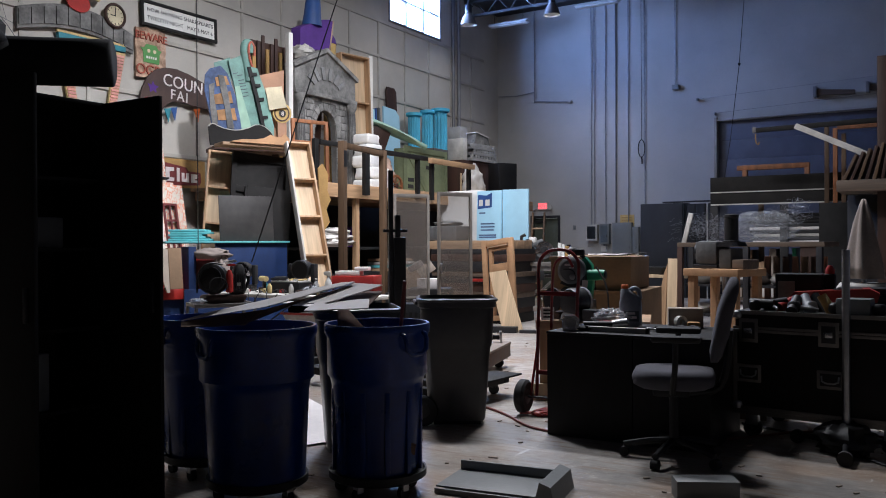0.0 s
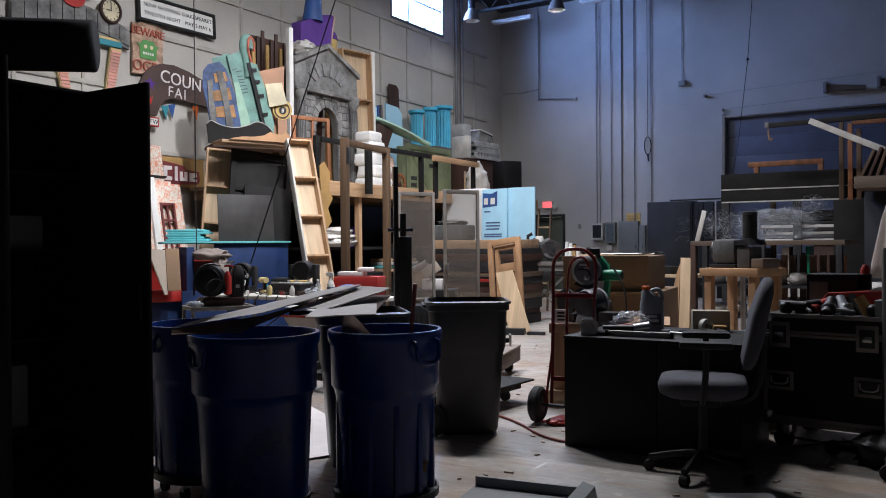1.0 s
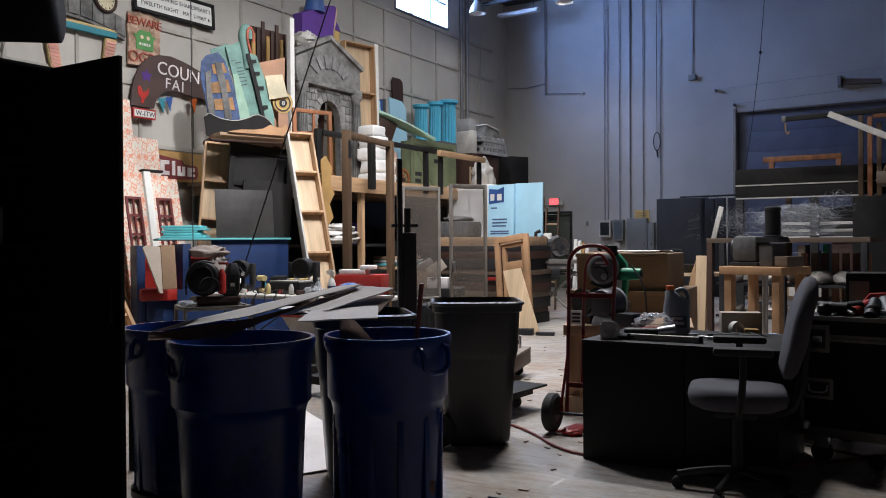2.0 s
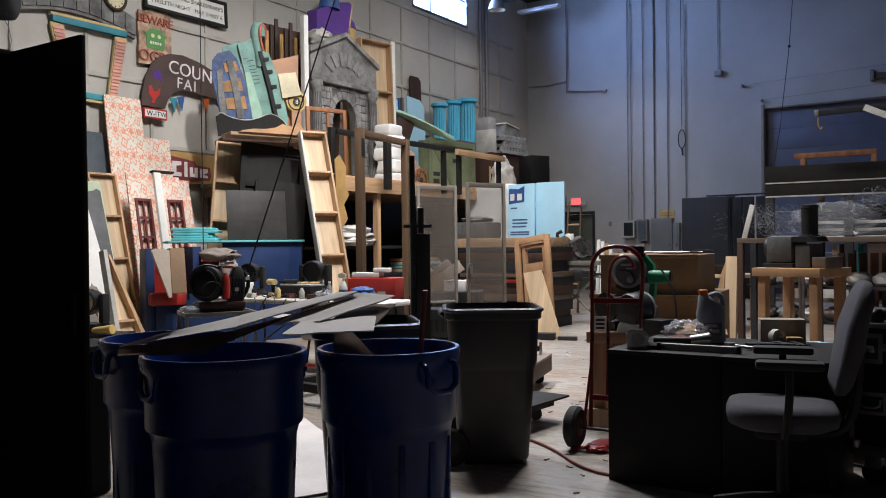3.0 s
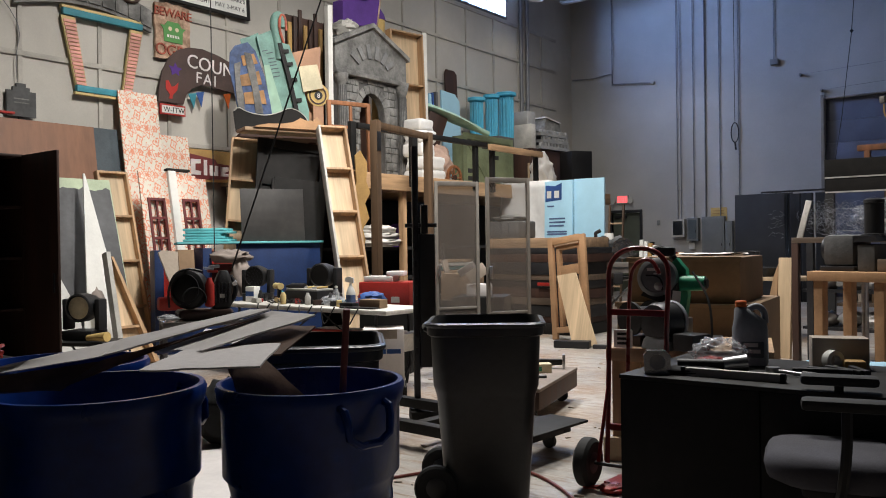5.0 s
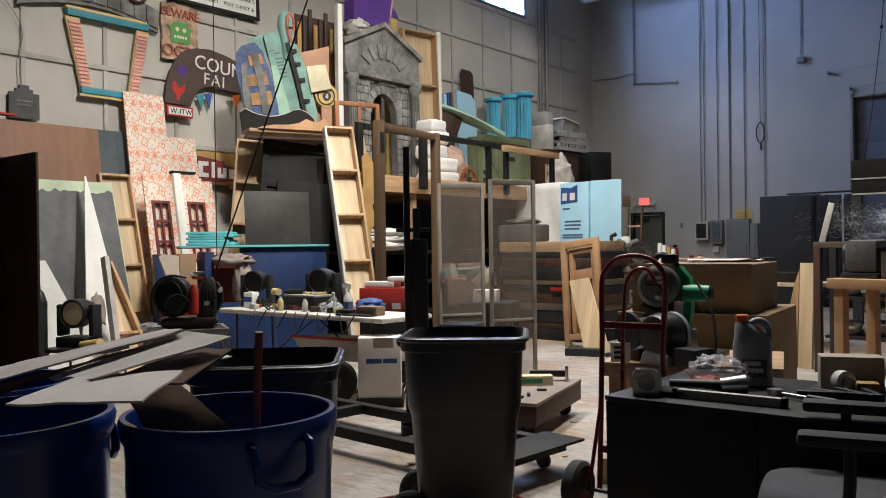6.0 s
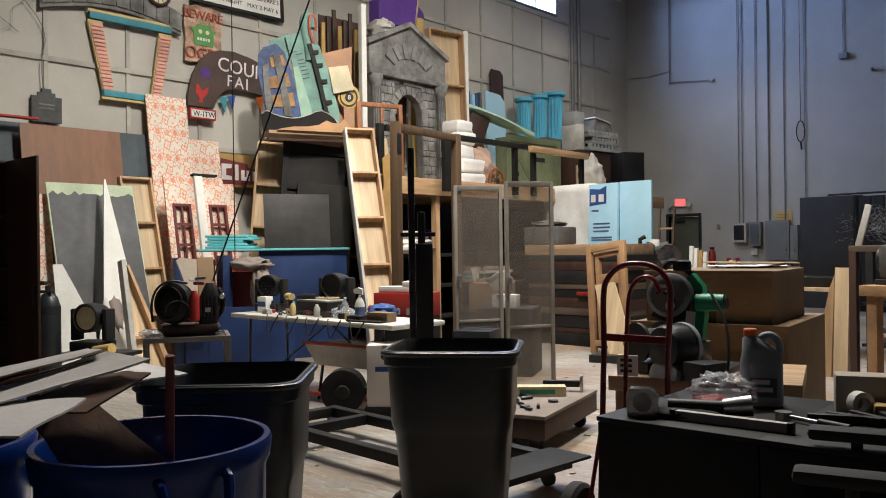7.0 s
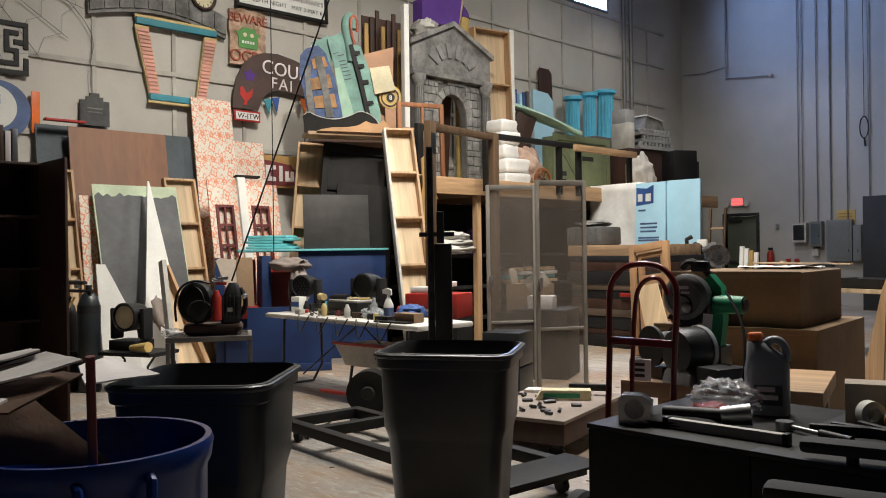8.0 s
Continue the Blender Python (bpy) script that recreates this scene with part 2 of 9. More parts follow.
M["tube_off"] = mat("unlit_diffuser", (0.75, 0.77, 0.80), 0.4, vary=0)
M["ink"] = mat("black_ink", (0.02, 0.02, 0.02), 0.7)
M["letter_white"] = mat("white_lettering", (0.78, 0.72, 0.70), 0.7)
M["letter_red"] = mat("red_lettering", (0.50, 0.06, 0.05), 0.7)
M["clear_plastic"] = film_sheet("clear_plastic", (0.75, 0.78, 0.82), 0.35, 0.15)
M["screen"] = film_sheet("dusty_screen", (0.24, 0.205, 0.175), 0.42, 0.5)
M["screen_clear"] = film_sheet("dusty_glazing", (0.33, 0.29, 0.25), 0.27, 0.25)
M["glass"] = glass("window_glass")
M["wire"] = mat("galvanised_wire", (0.30, 0.31, 0.34), 0.45, 0.8)
M["board_worn"] = mat("worn_dark_panel", (0.040, 0.036, 0.033), 0.6, wear=0.5, grain=7, blotch=1.5)
M["pewter"] = mat("pewter_foam", (0.24, 0.24, 0.24), 0.8, wear=0.4, grain=22, bump=0.3)
M["jug"] = mat("grey_blue_plastic", (0.30, 0.32, 0.36), 0.4)
M["damask"] = damask("orange_damask_paper", (0.76, 0.70, 0.60), (0.74, 0.22, 0.10), 0.27)
M["brick_paint"] = mat("painted_ochre_board", (0.42, 0.25, 0.08), 0.7, wear=0.3)
M["board"] = mat("blackboard_paint", (0.030, 0.030, 0.031), 0.65, wear=0.25, spec=0.3)
M["film_thin"] = film_sheet("thin_wrap", (0.75, 0.78, 0.82), 0.10, 0.15)
M["door_frame"] = mat("beige_grey_door_frame", (0.27, 0.245, 0.215), 0.5, wear=0.25, grain=20)
M["stone_mid"] = mat("grooved_grey_foam", (0.13, 0.125, 0.12), 0.9, wear=0.4, grain=22, bump=0.4)
M["blue_cut"] = mat("streaked_blue_paint", (0.075, 0.12, 0.26), 0.7, wear=0.5, grain=16, blotch=7)
M["orange_cut"] = mat("streaked_orange_paint", (0.36, 0.19, 0.075), 0.7, wear=0.4, grain=16, blotch=6)
M["mint"] = mat("pale_mint_paint", (0.30, 0.46, 0.35), 0.65, wear=0.2, blotch=5)
M["tan_board"] = mat("tan_hardboard", (0.40, 0.22, 0.13), 0.7, wear=0.2, blotch=2)
M["scroll_ply"] = mat("cut_plywood_edge", (0.42, 0.24, 0.12), 0.7, wear=0.25)
M["sign_red"] = mat("mottled_red_letters", (0.42, 0.10, 0.06), 0.75, wear=0.5, grain=30, blotch=14)
M["sign_wood"] = mat("mottled_sign_wood", (0.40, 0.24, 0.15), 0.75, wear=0.45, grain=24, blotch=9, tint=(0.62, 0.42, 0.30))
# dark brown card; on hanging carton sides the shade is put into its colour
M["card_dark"] = mat("brown_shaded_cardboard", (0.15, 0.085, 0.055), 0.85, wear=0.4, grain=30, blotch=6)
M["grey_tray"] = mat("grey_moulded_plastic", (0.36, 0.36, 0.36), 0.55, wear=0.25)
M["saw_grey"] = mat("worn_cast_grey", (0.21, 0.21, 0.215), 0.38, 0.5, wear=0.4, grain=30)
M["chrome"] = mat("scuffed_chrome", (0.55, 0.55, 0.56), 0.22, 1.0, 0.2)
M["cable_orange"] = mat("red_orange_cable", (0.17, 0.035, 0.025), 0.5)

# ---- shaping helpers ----


SOFT = ("wrap", "clear_plastic", "film_thin", "fabric_white", "fabric_pink", "fabric_tan", "black_cloth", "upholstery")


def part(name, bm, material, parent=None, label="", smooth=40):
    """Link a bmesh as one mesh object under a thing or part."""
    me = bpy.data.meshes.new(name)
    bmesh.ops.recalc_face_normals(bm, faces=bm.faces)
    bm.to_mesh(me)
    bm.free()
    me.materials.append(M[material])
    if smooth:
        for p in me.polygons:
            p.use_smooth = True
        if material not in SOFT:
            me.set_sharp_from_angle(angle=radians(smooth))
    ob = new(name, me)
    if parent:
        ob.parent = parent
    if label:
        tagged(ob, label)
    return ob


def thing(name, m, label, category, group="", kind=""):
    ob = new(name)
    ob.empty_display_size = 0.1
    ob.matrix_world = m
    return tagged(ob, label, category, group, kind)


def stand(a, b, z=0.0, lean=0.0):
    """Pose with local x from plan point a to b, local z up and leaning back by some degrees, local -y towards the viewer."""
    return pose(a[0], a[1], z, -lean, 0, math.degrees(math.atan2(b[1] - a[1], b[0] - a[0])))


def bx(bm, lo, hi, bev=0.0, m=None):
    """An axis-aligned box from lo to hi, bevelled, in the frame m."""
    c = [(a + b) / 2 for a, b in zip(lo, hi)]
    s = [max(abs(b - a), 1e-4) for a, b in zip(lo, hi)]
    mm = Matrix.Translation(c) @ Matrix.Diagonal((*s, 1))
    r = bmesh.ops.create_cube(bm, size=1.0, matrix=(m @ mm) if m else mm)
    if bev:
        es = {e for v in r["verts"] for e in v.link_edges}
        bmesh.ops.bevel(bm, geom=list(es), offset=min(bev, min(s) * 0.45), segments=2, profile=0.6, affect="EDGES")
    return bm


def cyl(bm, p, q, r, r2=None, seg=14):
    p, q = Vector(p), Vector(q)
    d = q - p
    mm = Matrix.Translation((p + q) / 2) @ d.to_track_quat("Z", "Y").to_matrix().to_4x4()
    bmesh.ops.create_cone(bm, cap_ends=True, segments=seg, radius1=r, radius2=r if r2 is None else r2, depth=d.length, matrix=mm)
    return bm


def rings(bm, loops, close=True, cap0=True, cap1=True):
    """Skin closed loops of equal length."""
    vs = [[bm.verts.new(p) for p in lp] for lp in loops]
    n = len(vs[0])
    for a, b in zip(vs, vs[1:]):
        for i in range(n):
            bm.faces.new((a[i], a[(i + 1) % n], b[(i + 1) % n], b[i]))
    if cap0:
        bm.faces.new(vs[0][::-1])
    if cap1:
        bm.faces.new(vs[-1])
    return bm


def tube(bm, pts, r, seg=8, smooth=0):
    """A round bar along a polyline, with its corners rounded."""
    pts = [Vector(p) for p in pts]
    for _ in range(smooth):
        new_pts = [pts[0]]
        for a, b in zip(pts, pts[1:]):
            new_pts += [a.lerp(b, 0.25), a.lerp(b, 0.75)]
        pts = new_pts + [pts[-1]]
    loops = []
    up = Vector((0.13, 0.21, 0.97))
    for i, p in enumerate(pts):
        d = (pts[min(i + 1, len(pts) - 1)] - pts[max(i - 1, 0)]).normalized()
        if abs(d.dot(up)) > 0.98:
            up = Vector((0.9, 0.3, 0.1))
        s = d.cross(up).normalized()
        u = s.cross(d).normalized()
        up = u
        loops.append([p + (s * math.cos(t) + u * math.sin(t)) * r for t in [k * math.tau / seg for k in range(seg)]])
    return rings(bm, loops)


def lathe(bm, prof, seg=28, at=(0, 0, 0), cap0=True, cap1=True):
    loops = [[(at[0] + r * math.cos(k * math.tau / seg), at[1] + r * math.sin(k * math.tau / seg), at[2] + z) for k in range(seg)] for r, z in prof]
    return rings(bm, loops, cap0=cap0, cap1=cap1)


def prism(bm, poly, y0, y1, m=None):
    """A flat outline in local x, z pulled out from y0 to y1."""
    f = [bm.verts.new((m @ Vector((x, y0, z))) if m else (x, y0, z)) for x, z in poly]
    b = [bm.verts.new((m @ Vector((x, y1, z))) if m else (x, y1, z)) for x, z in poly]
    n = len(poly)
    bm.faces.new(f)
    bm.faces.new(b[::-1])
    for i in range(n):
        bm.faces.new((f[i], b[i], b[(i + 1) % n], f[(i + 1) % n]))
    return bm


def rrect(w, d, r, z, n=5, cx=0.0, cy=0.0):
    out = []
    for sx, sy, a0 in ((1, 1, 0), (-1, 1, 90), (-1, -1, 180), (1, -1, 270)):
        for k in range(n):
            a = radians(a0 + 90 * k / (n - 1))
            out.append((cx + sx * (w / 2 - r) + r * math.cos(a), cy + sy * (d / 2 - r) + r * math.sin(a), z))
    return out


def heap(bm, w, d, h, seed, nx=22, ny=16, folds=5.0, at=(0, 0, 0)):
    """Crumpled cloth or bag: a closed mound with folds."""
    rows = []
    for j in range(ny + 1):
        v = j / ny * math.pi
        lp = []
        for i in range(nx):
            u = i / nx * math.tau
            p = Vector((math.cos(u) * math.sin(v), math.sin(u) * math.sin(v), math.cos(v)))
            k = 1 + 0.30 * noise.noise(p * folds * 0.5 + Vector((seed, 0, 0))) + 0.16 * noise.noise(p * folds * 1.6 + Vector((0, seed, 0)))
            lp.append((at[0] + p.x * w / 2 * k, at[1] + p.y * d / 2 * k, at[2] + max(0.0, (p.z * 0.5 * k + 0.42)) * h))
        rows.append(lp)
    return rings(bm, rows[1:-1])


def sheet(bm, w, h, th, nx=2, nz=2, wave=0.0, seed=0.0, freq=2.0, m=None):
    """A thin board or card in local x, z, with some warp."""
    g = []
    for side in (0, th):
        g.append([[bm.verts.new(((m or Matrix()) @ Vector((w * i / nx, side + wave * noise.noise(Vector((i / nx * freq, k / nz * freq, seed))), h * k / nz)))) for i in range(nx + 1)] for k in range(nz + 1)])
    for s, q in enumerate(g):
        for k in range(nz):
            for i in range(nx):
                f = (q[k][i], q[k][i + 1], q[k + 1][i + 1], q[k + 1][i])
                bm.faces.new(f if s == 0 else f[::-1])
    for k in range(nz):
        bm.faces.new((g[0][k][0], g[0][k + 1][0], g[1][k + 1][0], g[1][k][0]))
        bm.faces.new((g[0][k][nx], g[1][k][nx], g[1][k + 1][nx], g[0][k + 1][nx]))
    for i in range(nx):
        bm.faces.new((g[0][0][i], g[1][0][i], g[1][0][i + 1], g[0][0][i + 1]))
        bm.faces.new((g[0][nz][i], g[0][nz][i + 1], g[1][nz][i + 1], g[1][nz][i]))
    return bm


def nb():
    return bmesh.new()


def letters(body, size, material, parent, x, z, y=-0.004, depth=0.004, tilt=0.0, name="lettering", align="LEFT", spread=1.0):
    """Words in the built-in font, standing in the local x, z plane."""
    cu = bpy.data.curves.new(name, "FONT")
    cu.body, cu.size, cu.extrude, cu.align_x, cu.space_character = body, size, depth, align, spread
    cu.resolution_u = 3
    tmp = bpy.data.objects.new("tmp_text", cu)
    scene.collection.objects.link(tmp)
    dg = bpy.context.evaluated_depsgraph_get()
    me = bpy.data.meshes.new_from_object(tmp.evaluated_get(dg))
    bpy.data.objects.remove(tmp)
    me.transform(pose(x, y, z) @ pose(0, 0, 0, 0, -tilt, 0) @ pose(0, 0, 0, 90, 0, 0))
    me.materials.clear()
    me.materials.append(M[material])
    ob = new(name, me)
    ob.parent = parent
    return ob


def board(name, a, b, z, h, lean, th, material, label, category="panel", group=""):
    """A plain flat panel that leans."""
    t = thing(name, stand(a, b, z, lean), label, category, group)
    w = math.hypot(b[0] - a[0], b[1] - a[1])
    part("face", bx(nb(), (0, 0, 0), (w, th, h), 0.004), material, t)
    return t

# ---- structure ----
EAST, SOUTH = 9.0, -7.0


def structure(name, bm, material, label, smooth=0):
    return tagged(part(name, bm, material, None, label, smooth), kind="structure")


structure("floor", bx(nb(), (WALL_X - 0.3, SOUTH - 0.3, -0.2), (EAST + 0.3, WALL_Y + 0.3, 0.0)), "floor", "worn stained concrete workshop floor")
structure("ceiling", bx(nb(), (WALL_X - 0.3, SOUTH - 0.3, TOP), (EAST + 0.3, WALL_Y + 0.3, TOP + 0.2)), "ceiling", "dark metal roof deck")
structure("wall_south", bx(nb(), (WALL_X - 0.3, SOUTH - 0.3, 0), (EAST + 0.3, SOUTH, TOP)), "wall", "plain painted wall")
structure("wall_east", bx(nb(), (EAST, SOUTH, 0), (EAST + 0.3, WALL_Y, TOP)), "wall", "plain painted wall")
WIN = (17.18, 19.60, 6.78, 8.12)
bm = nb()
bx(bm, (WALL_X - 0.3, SOUTH, 0), (WALL_X, WALL_Y, WIN[2]))
bx(bm, (WALL_X - 0.3, SOUTH, WIN[2]), (WALL_X, WIN[0], TOP))
bx(bm, (WALL_X - 0.3, WIN[1], WIN[2]), (WALL_X, WALL_Y, TOP))
bx(bm, (WALL_X - 0.3, WIN[0], WIN[3]), (WALL_X, WIN[1], TOP))
west = structure("wall_west", bm, "wall", "cream painted wall with raised batten grid")
DOOR = (-10.12, -9.32, 2.10)
ROLL = (-4.80, -0.4, 4.52)
bm = nb()
bx(bm, (WALL_X - 0.3, WALL_Y, 0), (DOOR[0], WALL_Y + 0.3, TOP))
bx(bm, (DOOR[0], WALL_Y, DOOR[2]), (DOOR[1], WALL_Y + 0.3, TOP))
bx(bm, (DOOR[1], WALL_Y, 0), (ROLL[0], WALL_Y + 0.3, TOP))
bx(bm, (ROLL[0], WALL_Y, ROLL[2]), (ROLL[1], WALL_Y + 0.3, TOP))
bx(bm, (ROLL[1], WALL_Y, 0), (EAST + 0.3, WALL_Y + 0.3, TOP))
north = structure("wall_north", bm, "wall_n", "pale painted block wall with door and loading opening")

# batten grid of the west wall
for z in (2.92, 3.90, 4.88, 5.86, 6.70):
    part("batten", bx(nb(), (WALL_X, 2.0, z - 0.035), (WALL_X + 0.035, WALL_Y - 0.9, z + 0.035), 0.006), "batten", west)
zs = (0.0, 2.885, 3.865, 4.845, 5.825, 6.665)
y = 3.3
while y < WALL_Y - 0.9:
    for a, b in zip(zs, zs[1:]):
        part("batten", bx(nb(), (WALL_X, y - 0.03, a + (0.07 if a else 0)), (WALL_X + 0.030, y + 0.03, b), 0.006), "batten", west)
    y += 1.12
for y in (20.15, 20.45):
    part("downpipe", cyl(nb(), (WALL_X + 0.06, y, 0.3), (WALL_X + 0.06, y, TOP), 0.05), "conduit", west)

# high window
win = thing("window_1", pose(WALL_X, 0, 0), "high steel-framed window glowing with daylight", "window", kind="structure")
bm = nb()
for y0, y1, z0, z1 in ((WIN[0], WIN[1], WIN[2], WIN[2] + 0.06), (WIN[0], WIN[1], WIN[3] - 0.06, WIN[3]), (WIN[0], WIN[0] + 0.06, WIN[2] + 0.06, WIN[3] - 0.06), (WIN[1] - 0.06, WIN[1], WIN[2] + 0.06, WIN[3] - 0.06)):
    bx(bm, (-0.12, y0, z0), (0.02, y1, z1), 0.005)
part("window_frame", bm, "alu", win)
for y in (WIN[0] + 0.81, WIN[0] + 1.61):
    part("mullion", bx(nb(), (-0.10, y - 0.02, WIN[2] + 0.06), (-0.02, y + 0.02, WIN[3] - 0.06)), "alu", win)
part("mullion", bx(nb(), (-0.09, WIN[0] + 0.06, 7.44), (-0.03, WIN[1] - 0.06, 7.475)), "alu", win)
for k in range(3):
    pane = part("pane", bx(nb(), (-0.07, WIN[0] + 0.07 + 0.80 * k, WIN[2] + 0.07), (-0.064, WIN[0] + 0.79 + 0.80 * k, WIN[3] - 0.07)), "glass", win)
    pane.visible_shadow = False

# exit door
door = thing("door_1", pose(DOOR[0], WALL_Y, 0), "closed olive-grey steel exit door in a dark frame", "door", kind="structure")
w = DOOR[1] - DOOR[0]
bm = nb()
bx(bm, (-0.07, -0.03, 0), (0.0, 0.16, DOOR[2] + 0.07), 0.004)
bx(bm, (w, -0.03, 0), (w + 0.07, 0.16, DOOR[2] + 0.07), 0.004)
bx(bm, (0, -0.03, DOOR[2]), (w, 0.16, DOOR[2] + 0.07), 0.004)
part("door_frame", bm, "steel_dark", door)
part("door_leaf", bx(nb(), (0.01, 0.08, 0.01), (w - 0.01, 0.13, DOOR[2] - 0.01), 0.003), "door_green", door)
part("door_closer", bx(nb(), (0.06, 0.02, DOOR[2] - 0.14), (0.40, 0.078, DOOR[2] - 0.07), 0.01), "steel_dark", door)
part("push_bar", bx(nb(), (0.08, 0.0, 0.95), (w - 0.08, 0.078, 1.02), 0.01), "steel", door)

# loading door
roll = thing("door_2", pose(ROLL[0], WALL_Y, 0), "closed blue-grey sectional loading door", "door", kind="structure")
for k in range(9):
    part("door_section", bx(nb(), (0, 0.10, 0.005 + k * 0.502), (ROLL[1] - ROLL[0], 0.16, 0.502 + k * 0.502), 0.002), "roll_blue", roll)
part("door_track", bx(nb(), (-0.08, -0.05, 0), (-0.004, 0.0, ROLL[2] + 0.1), 0.004), "alu", roll)
part("door_header", bx(nb(), (-0.08, -0.05, ROLL[2]), (ROLL[1] - ROLL[0], -0.003, ROLL[2] + 0.03), 0.004), "alu", roll)

# roof joists
joists = thing("roof_joists", pose(0, 0, TOP), "dark steel roof joists under the deck", "joist", kind="structure")
for y in (20.9, 18.6, 16.3, 14.0):
    bm = nb()
    bx(bm, (WALL_X, y - 0.05, -0.12), (EAST, y + 0.05, -0.004))
    bx(bm, (WALL_X, y - 0.04, -0.50), (EAST, y + 0.04, -0.43))
    x = WALL_X
    while x < 0:
        cyl(bm, (x, y, -0.46), (x + 0.35, y, -0.08), 0.015, seg=6)
        cyl(bm, (x + 0.35, y, -0.08), (x + 0.7, y, -0.46), 0.015, seg=6)
        x += 0.7
    part("joist", bm, "ceiling", joists)


# ---- lamps ----
def high_bay(x, y, z):
    t = thing("high_bay_lamp", pose(x, y, z), "lit bell-shaped high-bay lamp hung from the roof", "lamp", "high-bay lamps")
    part("reflector", lathe(nb(), [(0.21, -0.30), (0.205, -0.26), (0.16, -0.12), (0.09, -0.02), (0.09, 0.0), (0.085, 0.0), (0.085, -0.03), (0.155, -0.13), (0.20, -0.27), (0.205, -0.30)], cap0=False, cap1=False), "alu", t)
    part("ballast_box", lathe(nb(), [(0.08, 0.001), (0.09, 0.03), (0.09, 0.20), (0.06, 0.24)]), "steel_dark", t)
    part("stem", cyl(nb(), (0, 0, 0.24), (0, 0, TOP - z), 0.012), "steel_dark", t)
    part("bulb", lathe(nb(), [(0.01, -0.20), (0.05, -0.19), (0.07, -0.14), (0.05, -0.08), (0.03, -0.035)]), "lamp_glow", t)


for hx, hy, hz, watts, cone in HIGH_BAYS:
    high_bay(hx, hy, hz)


def added_box_lamp(x, y, z):
    t = thing("added_box_lamp", pose(x, y, z), "white sheet-metal box lamp added out of view under the roof", "lamp", "box lamps")
    part("housing", bx(nb(), (-0.62, -0.29, 0.0), (0.62, 0.29, 0.10), 0.015), "white", t)
    for sx in (-0.5, 0.5):
        part("hanger", cyl(nb(), (sx, 0, 0.10), (sx, 0, TOP - z), 0.006, seg=6), "steel_dark", t)


for hx, hy, hz, watts, cone in ADDED_LAMPS:
    added_box_lamp(hx, hy, hz)


def strip_light(x, y, z):
    t = thing("strip_light", pose(x, y, z), "white fluorescent strip fitting on thin hangers", "lamp", "strip lights")
    bm = nb()
    prism(bm, [(-0.12, 0), (0.12, 0), (0.06, 0.07), (-0.06, 0.07)], -0.6, 0.6)
    bm.transform(pose(0, 0, 0, 0, 0, 90))
    part("housing", bm, "white", t)
    part("diffuser", bx(nb(), (-0.58, -0.09, -0.035), (0.58, 0.09, -0.004), 0.01), "tube_off", t)
    for s in (-0.45, 0.45):
        part("hanger", cyl(nb(), (s, 0, 0.07), (s, 0, TOP - z), 0.006, seg=6), "steel_dark", t)


strip_light(-10.25, 21.6, 7.55)
strip_light(-7.5, 21.3, 7.62)

# housing made for the added flood lamp, out of view
t = thing("added_flood_lamp", ADDED_FLOOD, "rectangular flood lamp added out of view to brighten the scenery", "lamp")
part("housing", bx(nb(), (-0.26, -0.22, 0.02), (0.26, 0.22, 0.16), 0.02), "steel_dark", t)
part("bracket", cyl(nb(), (0.0, 0.0, 0.16), (0.0, 0.45, 0.55), 0.02), "steel_dark", t)

# ---- bins ----


def round_bin(x, y, yaw, label, f=0.935):
    t = thing("blue_bin", pose(x, y, 0, 0, 0, yaw), label, "bin", "round blue bins")
    out = [(0.235, 0.12), (0.25, 0.125), (0.272, 0.55), (0.282, 0.585), (0.297, 0.60), (0.300, 0.78), (0.312, 0.80), (0.318, 0.835), (0.312, 0.848), (0.296, 0.848), (0.290, 0.83), (0.262, 0.5), (0.238, 0.16), (0.01, 0.15)]
    out = [(r * f, 0.12 + (z - 0.12) * 1.085) for r, z in out]
    part("barrel", lathe(nb(), out, 48), "bin_blue", t)
    for k in range(12):
        a = math.tau * k / 12
        c = pose(0.236 * math.cos(a), 0.236 * math.sin(a), 0, 0, 0, math.degrees(a))
        part("rib", bx(nb(), (-0.012, -0.014, 0.14), (0.010, 0.014, 0.57), 0.006, c), "bin_blue", t)
    for s in (0, 180):
        c = pose(0, 0, 0, 0, 0, s)
        bm = nb()
        tube(bm, [c @ Vector(p) for p in ((0.265, -0.075, 0.87), (0.298, -0.075, 0.86), (0.305, -0.065, 0.765), (0.305, 0.065, 0.765), (0.298, 0.075, 0.86), (0.265, 0.075, 0.87))], 0.012, 8, 1)
        part("handle", bm, "bin_blue", t)
    dolly = part("dolly", lathe(nb(), [(0.10, 0.085), (0.24, 0.085), (0.262, 0.10), (0.262, 0.135), (0.252, 0.135), (0.25, 0.118), (0.10, 0.118)], 36), "black", t)
    for k in range(5):
        a = math.tau * k / 5
        cx, cy = 0.2 * math.cos(a), 0.2 * math.sin(a)
        part("caster", cyl(nb(), (cx - 0.014, cy, 0.036), (cx + 0.014, cy, 0.036), 0.036), "rubber", dolly)
        part("caster_fork", bx(nb(), (cx - 0.02, cy - 0.02, 0.045), (cx + 0.02, cy + 0.02, 0.088), 0.004), "steel", dolly)
    return t


round_bin(-2.225, 4.215, -12, "round ribbed blue plastic bin on a caster dolly", 0.895)
round_bin(-2.69, 3.79, 75, "round blue plastic bin on casters, filled with cardboard", 0.99)
round_bin(-3.32, 4.03, 75, "round blue plastic bin on casters, half covered by cardboard")


